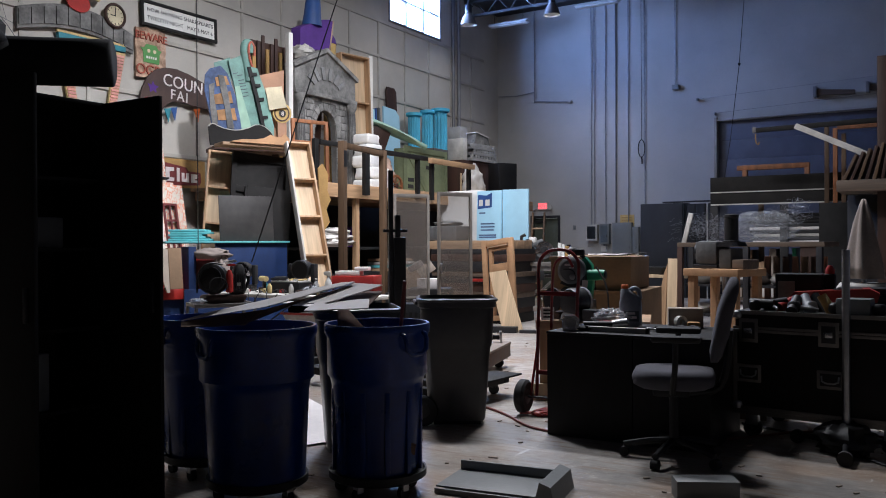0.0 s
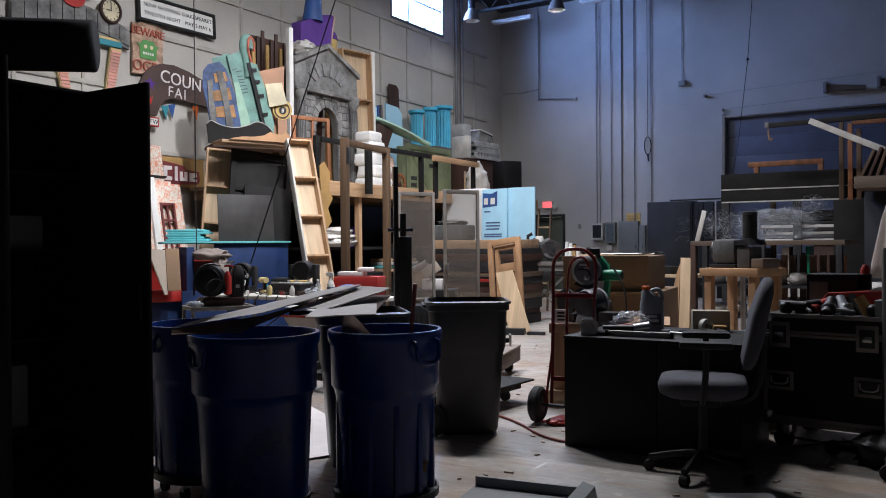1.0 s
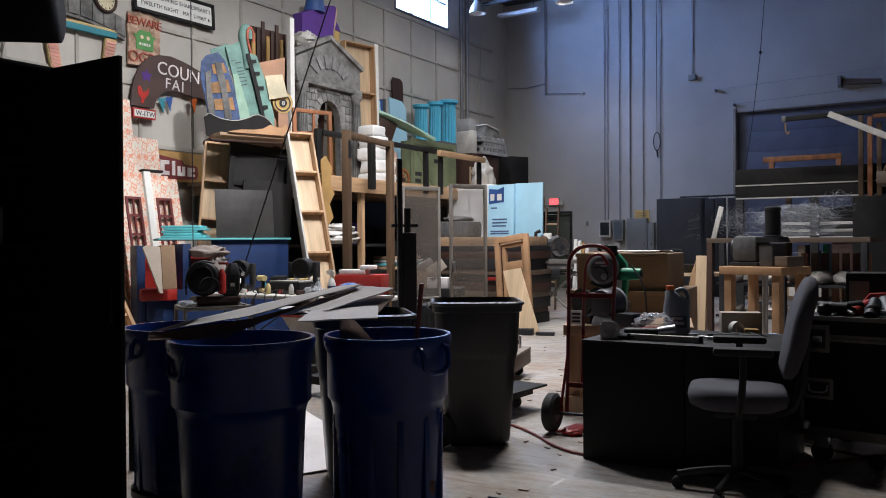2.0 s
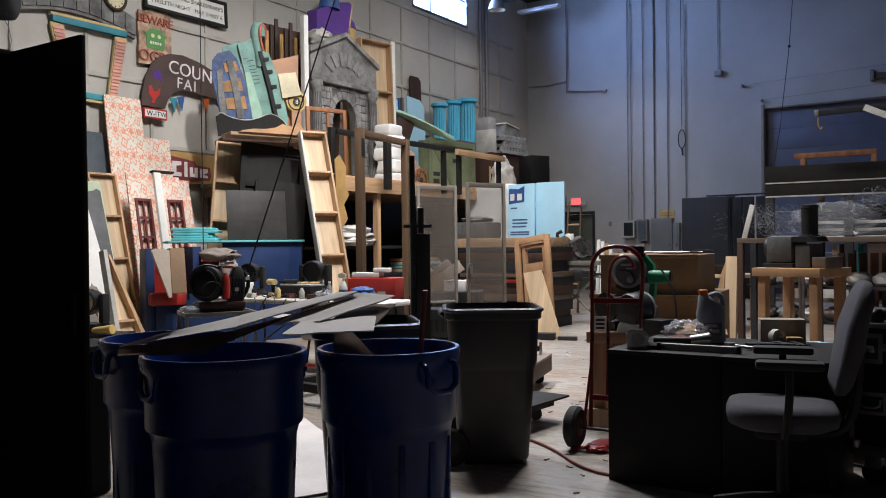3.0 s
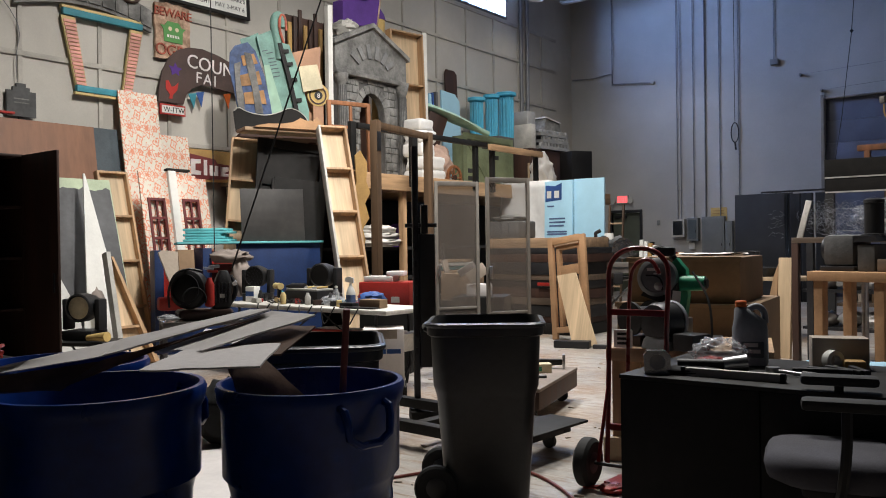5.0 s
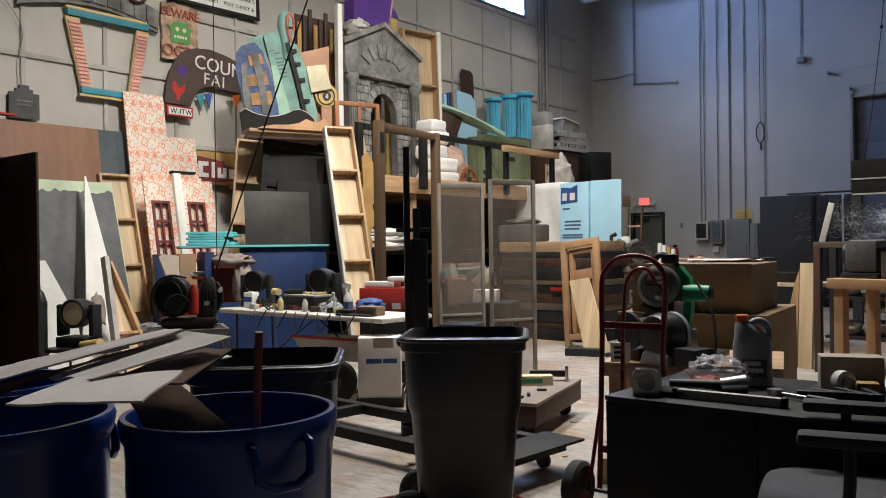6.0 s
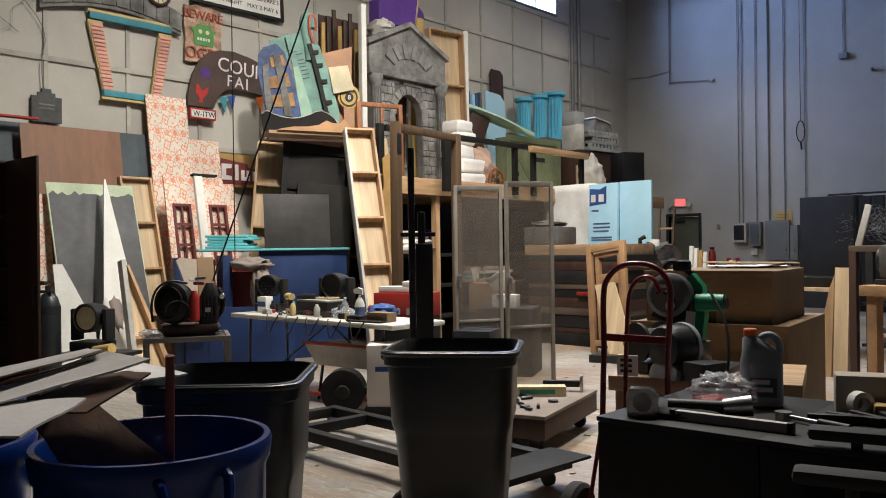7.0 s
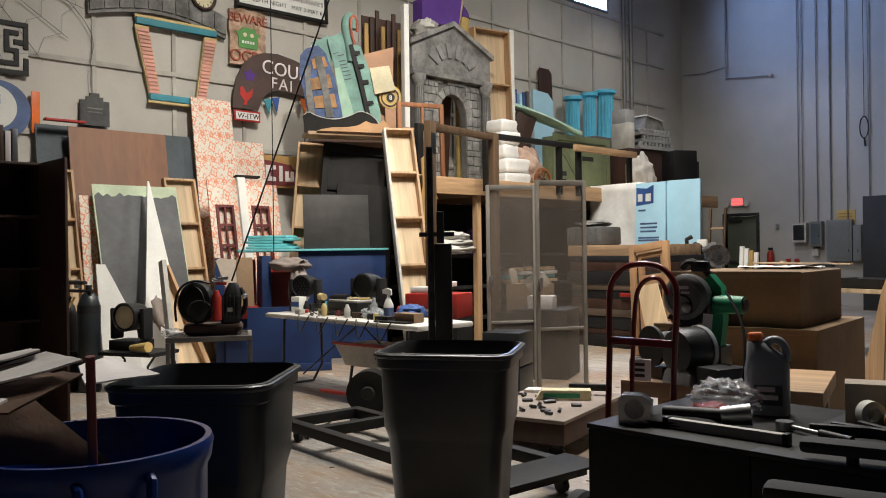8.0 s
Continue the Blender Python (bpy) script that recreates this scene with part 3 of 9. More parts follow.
def square_bin(name, x, y, yaw, w, d, h, material, label, wheels):
    t = thing(name, pose(x, y, 0, 0, 0, yaw), label, "bin")
    z0 = 0.03
    def lp(f, z, g=0.0):
        return rrect(w * f - g, d * f - g, 0.085 * f, z)
    loops = [lp(0.70, z0), lp(0.72, z0 + 0.02), lp(0.845, h * 0.60), lp(0.86, h * 0.62), lp(0.90, h * 0.66), lp(0.935, h - 0.07), lp(0.99, h - 0.06), lp(1.0, h - 0.02), lp(0.99, h), lp(0.95, h + 0.002), lp(0.92, h - 0.02, 0.0), lp(0.82, h * 0.6, 0.012), lp(0.70, z0 + 0.03, 0.012)]
    part("body", rings(nb(), loops), material, t)
    rim = rrect(w * 1.005, d * 1.005, 0.087, h - 0.012)
    part("rolled_rim", tube(nb(), [tuple(p) for p in rim] + [tuple(rim[0])], 0.011, 8), material, t)
    part("base_plate", bx(nb(), (-w * 0.30, -d * 0.30, 0.0), (w * 0.30, d * 0.30, z0 - 0.002), 0.006), "black", t)
    if wheels:
        for s in (-1, 1):
            wx = -w * 0.40
            wh = part("wheel", lathe(nb(), [(0.04, -0.02), (0.10, -0.026), (0.11, -0.015), (0.11, 0.015), (0.10, 0.026), (0.04, 0.02)], 24), "rubber", t)
            wh.matrix_local = pose(wx - 0.02, s * d * 0.36, 0.11, 90, 0, 0)
            hub = part("hub", lathe(nb(), [(0.03, -0.03), (0.05, -0.024), (0.05, 0.024), (0.03, 0.03)], 16), "bin_grey", wh)
        part("axle", cyl(nb(), (-w * 0.40 - 0.02, -d * 0.36, 0.11), (-w * 0.40 - 0.02, d * 0.36, 0.11), 0.012), "steel", t)
        part("handle", tube(nb(), [(-w * 0.45, -d * 0.25, h - 0.06), (-w * 0.54, -d * 0.25, h - 0.03), (-w * 0.54, d * 0.25, h - 0.03), (-w * 0.45, d * 0.25, h - 0.06)], 0.014, 8, 1), material, t)
    return t


square_bin("square_bin", -2.79, 6.00, 33, 0.58, 0.54, 0.93, "bin_grey", "tall square grey plastic bin with wheels, empty", True)
square_bin("square_bin", -2.885, 4.885, 43, 0.54, 0.57, 0.93, "bin_black", "square charcoal plastic bin with rounded rim", False)

# ---- signs and pieces on the west wall ----
FACE = WALL_X + 0.045


def wall_pose(y, z):
    return pose(FACE, y, z, 0, 0, 90)


# letter-board sign
t = thing("letter_board_sign", pose(FACE + 0.02, 9.86, 5.06, -2, -0.5, 90), "framed white letter-board sign with black capitals", "sign")
bm = nb()
for lo, hi in (((0, -0.05, 0), (1.68, 0, 0.05)), ((0, -0.05, 0.39), (1.68, 0, 0.44)), ((0, -0.05, 0.05), (0.05, 0, 0.39)), ((1.63, -0.05, 0.05), (1.68, 0, 0.39))):
    bx(bm, lo, hi, 0.006)
part("frame", bm, "black_paint", t)
part("letter_board", bx(nb(), (0.05, -0.02, 0.05), (1.63, -0.005, 0.39)), "white", t)
letters("NOW SHOWING SHAKESPEARE'S", 0.095, "ink", t, 0.13, 0.26, -0.024, 0.002, spread=1.05)
letters("TWELFTH NIGHT   MAY 2-MAY 6", 0.095, "ink", t, 0.13, 0.12, -0.024, 0.002, spread=1.05)

# ogre sign
t = thing("ogre_warning_sign", wall_pose(9.76, 4.18), "ragged wooden sign with red letters and a green face", "sign")
random.seed(3)
pts = []
for k in range(9):
    pts.append((0.0 + random.uniform(-0.02, 0.02), 0.82 * k / 8))
for k in range(5):
    pts.append((0.1 + 0.4 * k / 4, 0.83 + random.uniform(-0.02, 0.03)))
for k in range(9):
    pts.append((0.60 + random.uniform(-0.02, 0.02), 0.82 - 0.82 * k / 8))
for k in range(5):
    pts.append((0.5 - 0.4 * k / 4, 0.0 + random.uniform(-0.03, 0.02)))
part("plank_back", prism(nb(), pts, -0.04, 0.0), "sign_wood", t)
letters("BEWARE", 0.185, "sign_red", t, 0.30, 0.64, -0.050, 0.010, align="CENTER", spread=0.9)
letters("OGRE", 0.25, "sign_red", t, 0.30, 0.05, -0.050, 0.010, align="CENTER", spread=0.92)
face = part("green_face", prism(nb(), [(0.14, 0.26), (0.46, 0.26), (0.47, 0.44), (0.52, 0.50), (0.45, 0.50), (0.40, 0.57), (0.20, 0.57), (0.15, 0.50), (0.08, 0.50), (0.13, 0.44)], -0.052, -0.041), "leaf", t)
for x in (0.24, 0.36):
    part("eye", cyl(nb(), (x, -0.060, 0.46), (x, -0.053, 0.46), 0.032), "cream", face)
for k in range(5):
    part("tooth", bx(nb(), (0.19 + k * 0.045, -0.058, 0.33), (0.22 + k * 0.045, -0.053, 0.37)), "white", face)

# pink shuttered window surround
t = thing("shuttered_window_surround", wall_pose(8.30, 3.52), "skewed salmon-louvred window surround with teal rails", "set piece")
for name, x0, x1, xa, xb in (("shutter", 0.0, 0.20, 0.20, 0.36), ("shutter", 1.04, 1.24, 0.90, 1.05)):
    s = part(name, prism(nb(), [(xa, 0.06), (xb, 0.06), (x1, 0.98), (x0, 0.98)], -0.05, -0.01), "yellow", t)
    for k in range(17):
        f = 0.06 + k / 17 * 0.88
        g = (f - 0.02) / 0.96
        la, lb = xa + (x0 - xa) * g, xb + (x1 - xb) * g
        part("louvre", bx(nb(), (la + 0.012, -0.066, f + 0.004), (lb - 0.012, -0.051, f + 0.044), 0.003), "pink", s)
part("top_rail", bx(nb(), (0.02, -0.085, 0.99), (1.22, -0.01, 1.08), 0.006), "teal", t)
part("top_rail", bx(nb(), (0.0, -0.075, 1.082), (1.24, -0.01, 1.12), 0.006), "yellow", t)
part("sill_rail", bx(nb(), (0.20, -0.085, -0.03), (1.06, -0.01, 0.058), 0.006), "teal", t)
part("sill_rail", bx(nb(), (0.18, -0.07, -0.07), (1.08, -0.01, -0.032), 0.006), "yellow", t)

# stone arch with clock and bird shape
t = thing("stone_arch_header", wall_pose(7.68, 4.52), "grey carved stone-look arch header above the shutters", "set piece")
bm = nb()
n = 14
top, low = [], []
for k in range(n + 1):
    u = k / n
    top.append((2.0 * u, 0.32 + 0.22 * math.sin(math.pi * u)))
    low.append((2.0 * u, 0.0 + 0.17 * math.sin(math.pi * u)))
part("arch_band", prism(bm, low + top[::-1], -0.06, 0.0), "stone", t)
for k in range(10):
    u0, u1 = (k + 0.06) / 10, (k + 0.94) / 10
    q = [(2 * u0, 0.05 + 0.17 * math.sin(math.pi * u0)), (2 * u1, 0.05 + 0.17 * math.sin(math.pi * u1)), (2 * u1, 0.28 + 0.22 * math.sin(math.pi * u1)), (2 * u0, 0.28 + 0.22 * math.sin(math.pi * u0))]
    part("stone", prism(nb(), q, -0.085, -0.061), "stone", t)
t = thing("wall_clock", pose(FACE + 0.09, 9.30, 5.06, 0, 0, 90), "round wall clock with dark rim", "clock")
part("rim", lathe(nb(), [(0.17, 0.0), (0.20, 0.0), (0.205, 0.03), (0.19, 0.05), (0.165, 0.05), (0.16, 0.02)], 32, cap0=False, cap1=False), "brown_dark", t).matrix_local = pose(0, 0, 0, 90, 0, 0)
part("dial", lathe(nb(), [(0.168, 0.0), (0.168, 0.02)], 32), "cream", t).matrix_local = pose(0, 0, 0, 90, 0, 0)
bm = nb()
bx(bm, (-0.006, -0.034, -0.01), (0.006, -0.028, 0.12))
bx(bm, (-0.09, -0.034, -0.006), (0.01, -0.028, 0.006))
part("clock_needles", bm, "ink", t)
for k in range(12):
    a = math.tau * k / 12
    part("hour_mark", bx(nb(), (-0.005, -0.026, 0.12), (0.005, -0.021, 0.15), 0, pose(0, 0, 0, 0, math.degrees(a), 0)), "ink", t)
t = thing("tropical_bird_cutout", pose(FACE + 0.10, 8.62, 5.02, 0, 8, 90), "painted parrot-like cutout in red, yellow and green", "cutout")
part("head", prism(nb(), [(0.26 * math.cos(a) * 0.8, 0.10 + 0.15 * math.sin(a)) for a in [k * math.tau / 20 for k in range(20)]], -0.02, 0.0), "red", t)
part("wing", prism(nb(), [(-0.5, 0.36), (-0.1, 0.22), (0.35, 0.24), (0.44, 0.44), (0.1, 0.60), (-0.3, 0.56)], -0.03, -0.004), "yellow", t)
part("crest", prism(nb(), [(-0.4, 0.60), (-0.1, 0.53), (0.3, 0.53), (0.4, 0.66), (0.0, 0.76)], -0.035, -0.005), "leaf", t)

# tombstone board
t = thing("tombstone_board", wall_pose(7.57, 3.06), "small grey tombstone cutout with faint lines", "cutout")
part("slab", prism(nb(), [(0, 0), (0.38, 0), (0.38, 0.33), (0.30, 0.33), (0.30, 0.38), (0.25, 0.38), (0.25, 0.43), (0.13, 0.43), (0.13, 0.38), (0.08, 0.38), (0.08, 0.33), (0, 0.33)], -0.04, 0.0), "stone_dark", t)
for k in range(2):
    part("carved_line", bx(nb(), (0.09, -0.043, 0.22 - 0.05 * k), (0.29, -0.0405, 0.235 - 0.05 * k)), "stone", t)
t = thing("hanging_wire", pose(FACE, 7.72, 3.5), "thin wire pinned to the wall", "wire")
part("wire", tube(nb(), [(0.02, 0, 0), (0.03, -0.02, 0.35), (0.02, 0.06, 0.7), (0.02, -0.12, 1.0), (0.02, -0.4, 1.25)], 0.006, 6, 1), "conduit", t)

# maze panel
t = thing("maze_relief", wall_pose(6.10, 3.60), "black square maze relief panel", "panel")
part("maze_backing", bx(nb(), (0, -0.012, 0), (0.85, 0, 0.66)), "wall", t)
bars = [(0, 0, 0.85, 0.06), (0, 0.60, 0.85, 0.66), (0, 0.06, 0.06, 0.60), (0.79, 0.06, 0.85, 0.22), (0.79, 0.33, 0.85, 0.60), (0.11, 0.11, 0.74, 0.17), (0.68, 0.17, 0.74, 0.33), (0.57, 0.27, 0.68, 0.33), (0.57, 0.33, 0.63, 0.55), (0.63, 0.49, 0.74, 0.55), (0.68, 0.38, 0.79, 0.44), (0.46, 0.22, 0.52, 0.55), (0.35, 0.22, 0.46, 0.28), (0.35, 0.28, 0.41, 0.44), (0.24, 0.49, 0.46, 0.55), (0.24, 0.22, 0.30, 0.49), (0.11, 0.17, 0.17, 0.55)]
for a, b, c, d in bars:
    part("maze_bar", bx(nb(), (a, -0.035, b), (c, -0.013, d), 0.003), "ink", t)
t = thing("cobweb_prop", pose(FACE, 6.2, 4.7), "thin grey rope cobweb on the wall", "prop")
bm = nb()
for a in range(0, 100, 18):
    tube(bm, [(0.01, 0, 0.3), (0.01, 1.5 * math.cos(radians(a - 70)), 0.3 + 1.5 * math.sin(radians(a - 70)))], 0.005, 5)
for r in (0.4, 0.75, 1.1, 1.4):
    tube(bm, [(0.01, r * math.cos(radians(a - 70)) * (1 - 0.08 * (i % 2)), 0.3 + r * math.sin(radians(a - 70)) * (1 - 0.08 * (i % 2))) for i, a in enumerate(range(0, 100, 9))], 0.004, 5)
part("web_rope", bm, "conduit", t)

# fair sign with pennants
t = thing("fair_sign", pose(FACE + 0.05, 9.76, 3.28, 0, 0, 90), "dark arched wooden fair sign with white hand lettering", "sign")
arc = [(0.0, 0.24), (0.02, 0.45), (0.08, 0.70), (0.20, 0.92), (0.36, 1.06), (0.55, 1.13), (0.80, 1.15), (1.10, 1.10), (1.50, 0.98), (1.72, 0.80), (1.72, 0.52), (1.30, 0.55), (0.95, 0.58), (0.75, 0.58), (0.62, 0.52), (0.50, 0.40), (0.44, 0.24)]
part("arch_board", prism(nb(), arc, -0.03, 0.0), "fair_brown", t)
letters("COUN", 0.30, "letter_white", t, 0.50, 0.83, -0.035, 0.004, tilt=-3)
letters("FAI", 0.25, "letter_white", t, 0.66, 0.61, -0.035, 0.004, tilt=-3, spread=1.2)
part("purple_star", prism(nb(), [(0.24, 0.66), (0.31, 0.70), (0.37, 0.66), (0.36, 0.73), (0.42, 0.78), (0.34, 0.79), (0.30, 0.86), (0.27, 0.79), (0.19, 0.80), (0.23, 0.73)], -0.036, -0.031), "purple", t)
part("red_rooster", prism(nb(), [(0.13, 0.44), (0.20, 0.36), (0.18, 0.30), (0.24, 0.30), (0.25, 0.36), (0.33, 0.44), (0.35, 0.56), (0.29, 0.50), (0.23, 0.48), (0.18, 0.57), (0.13, 0.56)], -0.036, -0.031), "red", t)
plate = part("small_plate", bx(nb(), (0.02, -0.05, 0.05), (0.46, -0.01, 0.21), 0.004), "red", t)
part("plate_face", bx(nb(), (0.045, -0.055, 0.075), (0.435, -0.051, 0.185)), "white", plate)
letters("W-ITW", 0.11, "ink", plate, 0.07, 0.092, -0.058, 0.002, spread=1.05)
for k, (x, z, mt) in enumerate(((0.54, 0.42, "teal"), (0.68, 0.46, "navy"), (1.20, 0.50, "orange"))):
    part("pennant", prism(nb(), [(x, z), (x + 0.15, z + 0.03), (x + 0.10, z - 0.22)], -0.02, -0.012), mt, t)

# painted game-title board
t = thing("title_board", pose(FACE + 0.05, 10.20, 2.36, 0, 0, 90), "ochre board with a maroon title patch and pale shapes", "sign")
part("board_back", bx(nb(), (0, -0.03, 0), (1.0, 0, 0.50), 0.004), "brick_paint", t)
part("title_patch", prism(nb(), [(0.04, 0.06), (0.10, 0.02), (0.86, 0.06), (0.90, 0.12), (0.88, 0.28), (0.60, 0.30), (0.56, 0.36), (0.10, 0.42), (0.03, 0.36)], -0.045, -0.031), "maroon", t)
for q in ([(0.10, 0.10), (0.28, 0.10), (0.28, 0.16), (0.18, 0.17), (0.18, 0.27), (0.28, 0.28), (0.28, 0.34), (0.10, 0.34)], [(0.34, 0.10), (0.40, 0.10), (0.40, 0.34), (0.34, 0.34)], [(0.45, 0.10), (0.61, 0.10), (0.61, 0.26), (0.55, 0.26), (0.55, 0.16), (0.51, 0.16), (0.51, 0.26), (0.45, 0.26)], [(0.66, 0.10), (0.82, 0.10), (0.82, 0.14), (0.72, 0.15), (0.82, 0.19), (0.82, 0.25), (0.66, 0.25)]):
    part("pale_shape", prism(nb(), q, -0.055, -0.046), "letter_white", t)

# ---- flats leaning on the west wall ----


def ribbed_flat(name, a, b, z, h, lean, depth, ribs, label, mat_frame="pine", mat_skin="ply", first_edge="pine"):
    """A scenery flat seen from behind: thin skin, stiles and cross rails."""
    t = thing(name, stand(a, b, z, lean), label, "scenery flat")
    w = math.hypot(b[0] - a[0], b[1] - a[1])
    part("skin", bx(nb(), (0.002, depth - 0.008, 0.002), (w - 0.002, depth, h - 0.002)), mat_skin, t)
    for x in (0, w - 0.03):
        part("stile", bx(nb(), (x, 0, 0), (x + 0.03, depth - 0.009, h), 0.003), mat_frame if x else first_edge, t)
    for k in range(ribs):
        z0 = (h - 0.03) * k / (ribs - 1)
        part("rail", bx(nb(), (0.031, 0.001, z0), (w - 0.031, depth - 0.010, z0 + 0.03), 0.003), mat_frame, t)
    return t


board("slate_scenery_flat", (-10.75, 7.0), (-10.75, 9.10), 0, 3.05, 8, 0.02, "slate_paint", "large dark slate-painted panel leaning on the wall")
t = board("brown_scenery_flat", (-10.55, 7.33), (-10.55, 8.62), 0, 3.02, 8, 0.02, "brown_ply", "brown stained plywood panel leaning on the wall")
t = thing("red_offcut", pose(-10.98, 7.05, 3.04, 0, 0, 90), "long red painted offcut lying on panel tops", "offcut")
part("face", bx(nb(), (0, -0.05, 0), (0.5, 0.05, 0.03), 0.006), "red", t)
t = board("damask_scenery_flat", (-10.60, 9.07), (-10.60, 9.70), 0, 3.62, 8, 0.02, "damask", "tall panel papered in orange damask")
t = board("damask_scenery_flat", (-10.72, 9.72), (-10.72, 10.26), 0, 3.05, 8, 0.02, "damask", "shorter panel papered in orange damask")
t = board("damask_scenery_flat", (-10.05, 7.22), (-10.05, 7.40), 0, 2.10, 8, 0.03, "damask", "narrow white-edged damask paper strip panel")

# grey panel with unpainted green top
t = thing("grey_green_flat", stand((-9.66, 7.34), (-9.66, 8.42), 0, 15.5), "grey-painted panel with a ragged pale green top edge", "panel")
part("face", bx(nb(), (0, 0, 0), (1.08, 0.02, 2.30), 0.004), "green_pale", t)
random.seed(8)
edge = [(0.02 + 1.04 * k / 20, 2.17 + random.uniform(-0.03, 0.03)) for k in range(21)]
part("grey_coat", prism(nb(), [(0.005, 0.01), (1.075, 0.01)] + edge[::-1], -0.003, -0.0002), "grey_paint", t)
# white triangles
t = thing("white_triangle_flat", stand((-9.25, 7.42), (-9.25, 8.12), 0, 20), "tall white triangular flat with a brown patch", "scenery flat")
part("face", prism(nb(), [(0, 0), (0.70, 0), (0.63, 0.9), (0.54, 2.40), (0.52, 2.40), (0.25, 0.9)], -0.02, 0.0), "white", t)
random.seed(5)
part("brown_patch", prism(nb(), [(0.36 + 0.09 * math.cos(a) * random.uniform(0.6, 1.2), 0.72 + 0.22 * math.sin(a) * random.uniform(0.7, 1.15)) for a in [k * math.tau / 18 for k in range(18)]], -0.0225, -0.0202), "fabric_tan", t)
t = thing("white_triangle_flat", stand((-9.15, 7.02), (-9.15, 7.45), 0, 12), "small white pointed flat offcut", "scenery flat")
part("face", prism(nb(), [(0, 0), (0.42, 0), (0.40, 0.62), (0.12, 1.28), (0.02, 1.28)], -0.02, 0.0), "white", t)
ribbed_flat("ribbed_flat", (-9.78, 8.30), (-9.78, 8.74), 0, 2.42, 14, 0.09, 5, "narrow pine-framed flat showing its shelves of rails")
ribbed_flat("ribbed_flat", (-10.0, 7.05), (-10.0, 7.22), 0, 2.45, 12, 0.09, 5, "pine-framed flat edge with cross rails")
# triangular pine brace
t = thing("pine_brace", stand((-8.85, 7.62), (-8.85, 8.05), 0, 16), "tapered pine corner brace with white edge", "brace")
part("stile", prism(nb(), [(0.0, 0), (0.06, 0), (0.10, 1.32), (0.05, 1.32)], -0.10, 0.0), "white_dirty", t)
part("slope", prism(nb(), [(0.42, 0), (0.48, 0), (0.13, 1.26), (0.10, 1.26)], -0.10, 0.0), "pine", t)
part("skin", prism(nb(), [(0.06, 0), (0.43, 0), (0.11, 1.24), (0.10, 1.24)], -0.012, -0.001), "ply", t)
part("rail", bx(nb(), (0.07, -0.09, 0.42), (0.33, -0.013, 0.45)), "pine", t)

# papered wall flat with two small windows
t = thing("window_flat", stand((-10.0, 8.93), (-10.0, 10.02), 0, 10), "damask-papered flat with white post and two dark muntin windows", "scenery flat")
for lo, hi in (((0, 0, 0), (0.09, 0.02, 2.42)), ((0.36, 0, 0), (0.44, 0.02, 2.42)), ((0.56, 0, 0), (0.64, 0.02, 2.42)), ((0.92, 0, 0), (1.09, 0.02, 2.36)), ((0.09, 0, 0), (0.36, 0.02, 1.20)), ((0.09, 0, 2.05), (0.36, 0.02, 2.42)), ((0.64, 0, 0), (0.92, 0.02, 1.20)), ((0.64, 0, 2.05), (0.92, 0.02, 2.40))):
    part("papered_face", bx(nb(), lo, hi), "damask", t)
part("white_post", bx(nb(), (0.44, -0.05, 0), (0.56, 0.02, 2.44), 0.004), "white", t)
part("top_cap", bx(nb(), (0.42, -0.06, 2.442), (0.80, 0.02, 2.47), 0.004), "black_paint", t)
for x0 in (0.09, 0.64):
    wf = part("window_frame", bx(nb(), (x0, -0.02, 1.202), (x0 + 0.035, 0.015, 2.048)), "maroon", t)
    w2 = 0.27 if x0 < 0.5 else 0.28
    part("window_frame", bx(nb(), (x0 + w2 - 0.035, -0.02, 1.202), (x0 + w2, 0.015, 2.048)), "maroon", t)
    part("muntin", bx(nb(), (x0 + w2 / 2 - 0.012, -0.015, 1.24), (x0 + w2 / 2 + 0.012, 0.012, 2.01)), "maroon", t)
    for z in (1.202, 1.47, 1.75, 2.012):
        part("muntin", bx(nb(), (x0 + 0.036, -0.017, z), (x0 + w2 - 0.036, 0.013, z + 0.035)), "maroon", t)
    part("papered_back", bx(nb(), (x0 - 0.02, 0.06, 1.15), (x0 + w2 + 0.02, 0.07, 2.10)), "damask", t)

# ---- black flats and ribbed flats beside the loft ----
t = ribbed_flat("ribbed_flat", (-9.47, 9.33), (-9.11, 9.83), 0, 2.88, 4, 0.12, 6, "wide pine-framed flat showing pale ribs")
t.matrix_world = t.matrix_world @ pose(0.10, 0.16, 0, 0, 5.0, 0)
t = thing("black_flat", stand((-9.02, 9.70), (-8.60, 10.55), 0, 6), "tall black-painted flat with recessed panels", "scenery flat")
t.matrix_world = t.matrix_world @ pose(-0.09, 0, 0, 0, 5.5, 0)
part("skin", bx(nb(), (0, 0.03, 0), (0.97, 0.05, 2.86), 0.004), "black_flat", t)
for lo, hi in (((0, 0, 0), (0.08, 0.029, 2.86)), ((0.89, 0, 0), (0.97, 0.029, 2.86)), ((0.08, 0, 2.74), (0.89, 0.029, 2.86)), ((0.08, 0, 2.22), (0.89, 0.029, 2.32)), ((0.08, 0, 1.5), (0.89, 0.029, 1.6))):
    part("rail", bx(nb(), lo, hi, 0.004), "black_flat", t)
t = thing("black_flat", stand((-8.90, 9.83), (-8.56, 10.51), 0, 5), "lower black-painted flat leaning behind a panel", "scenery flat")
t.matrix_world = t.matrix_world @ pose(-0.06, 0, 0, 0, 5.5, 0)
part("skin", bx(nb(), (0.03, 0, 0), (0.76, 0.04, 2.30), 0.004), "black_flat", t)
part("stile", bx(nb(), (0, 0, 0), (0.029, 0.05, 2.28), 0.003), "black_flat", t)
board("dark_scenery_flat", (-8.98, 9.50), (-8.605, 10.265), 1.402, 0.70, 6, 0.015, "board_worn", "dark square panel leaning on the black flats")
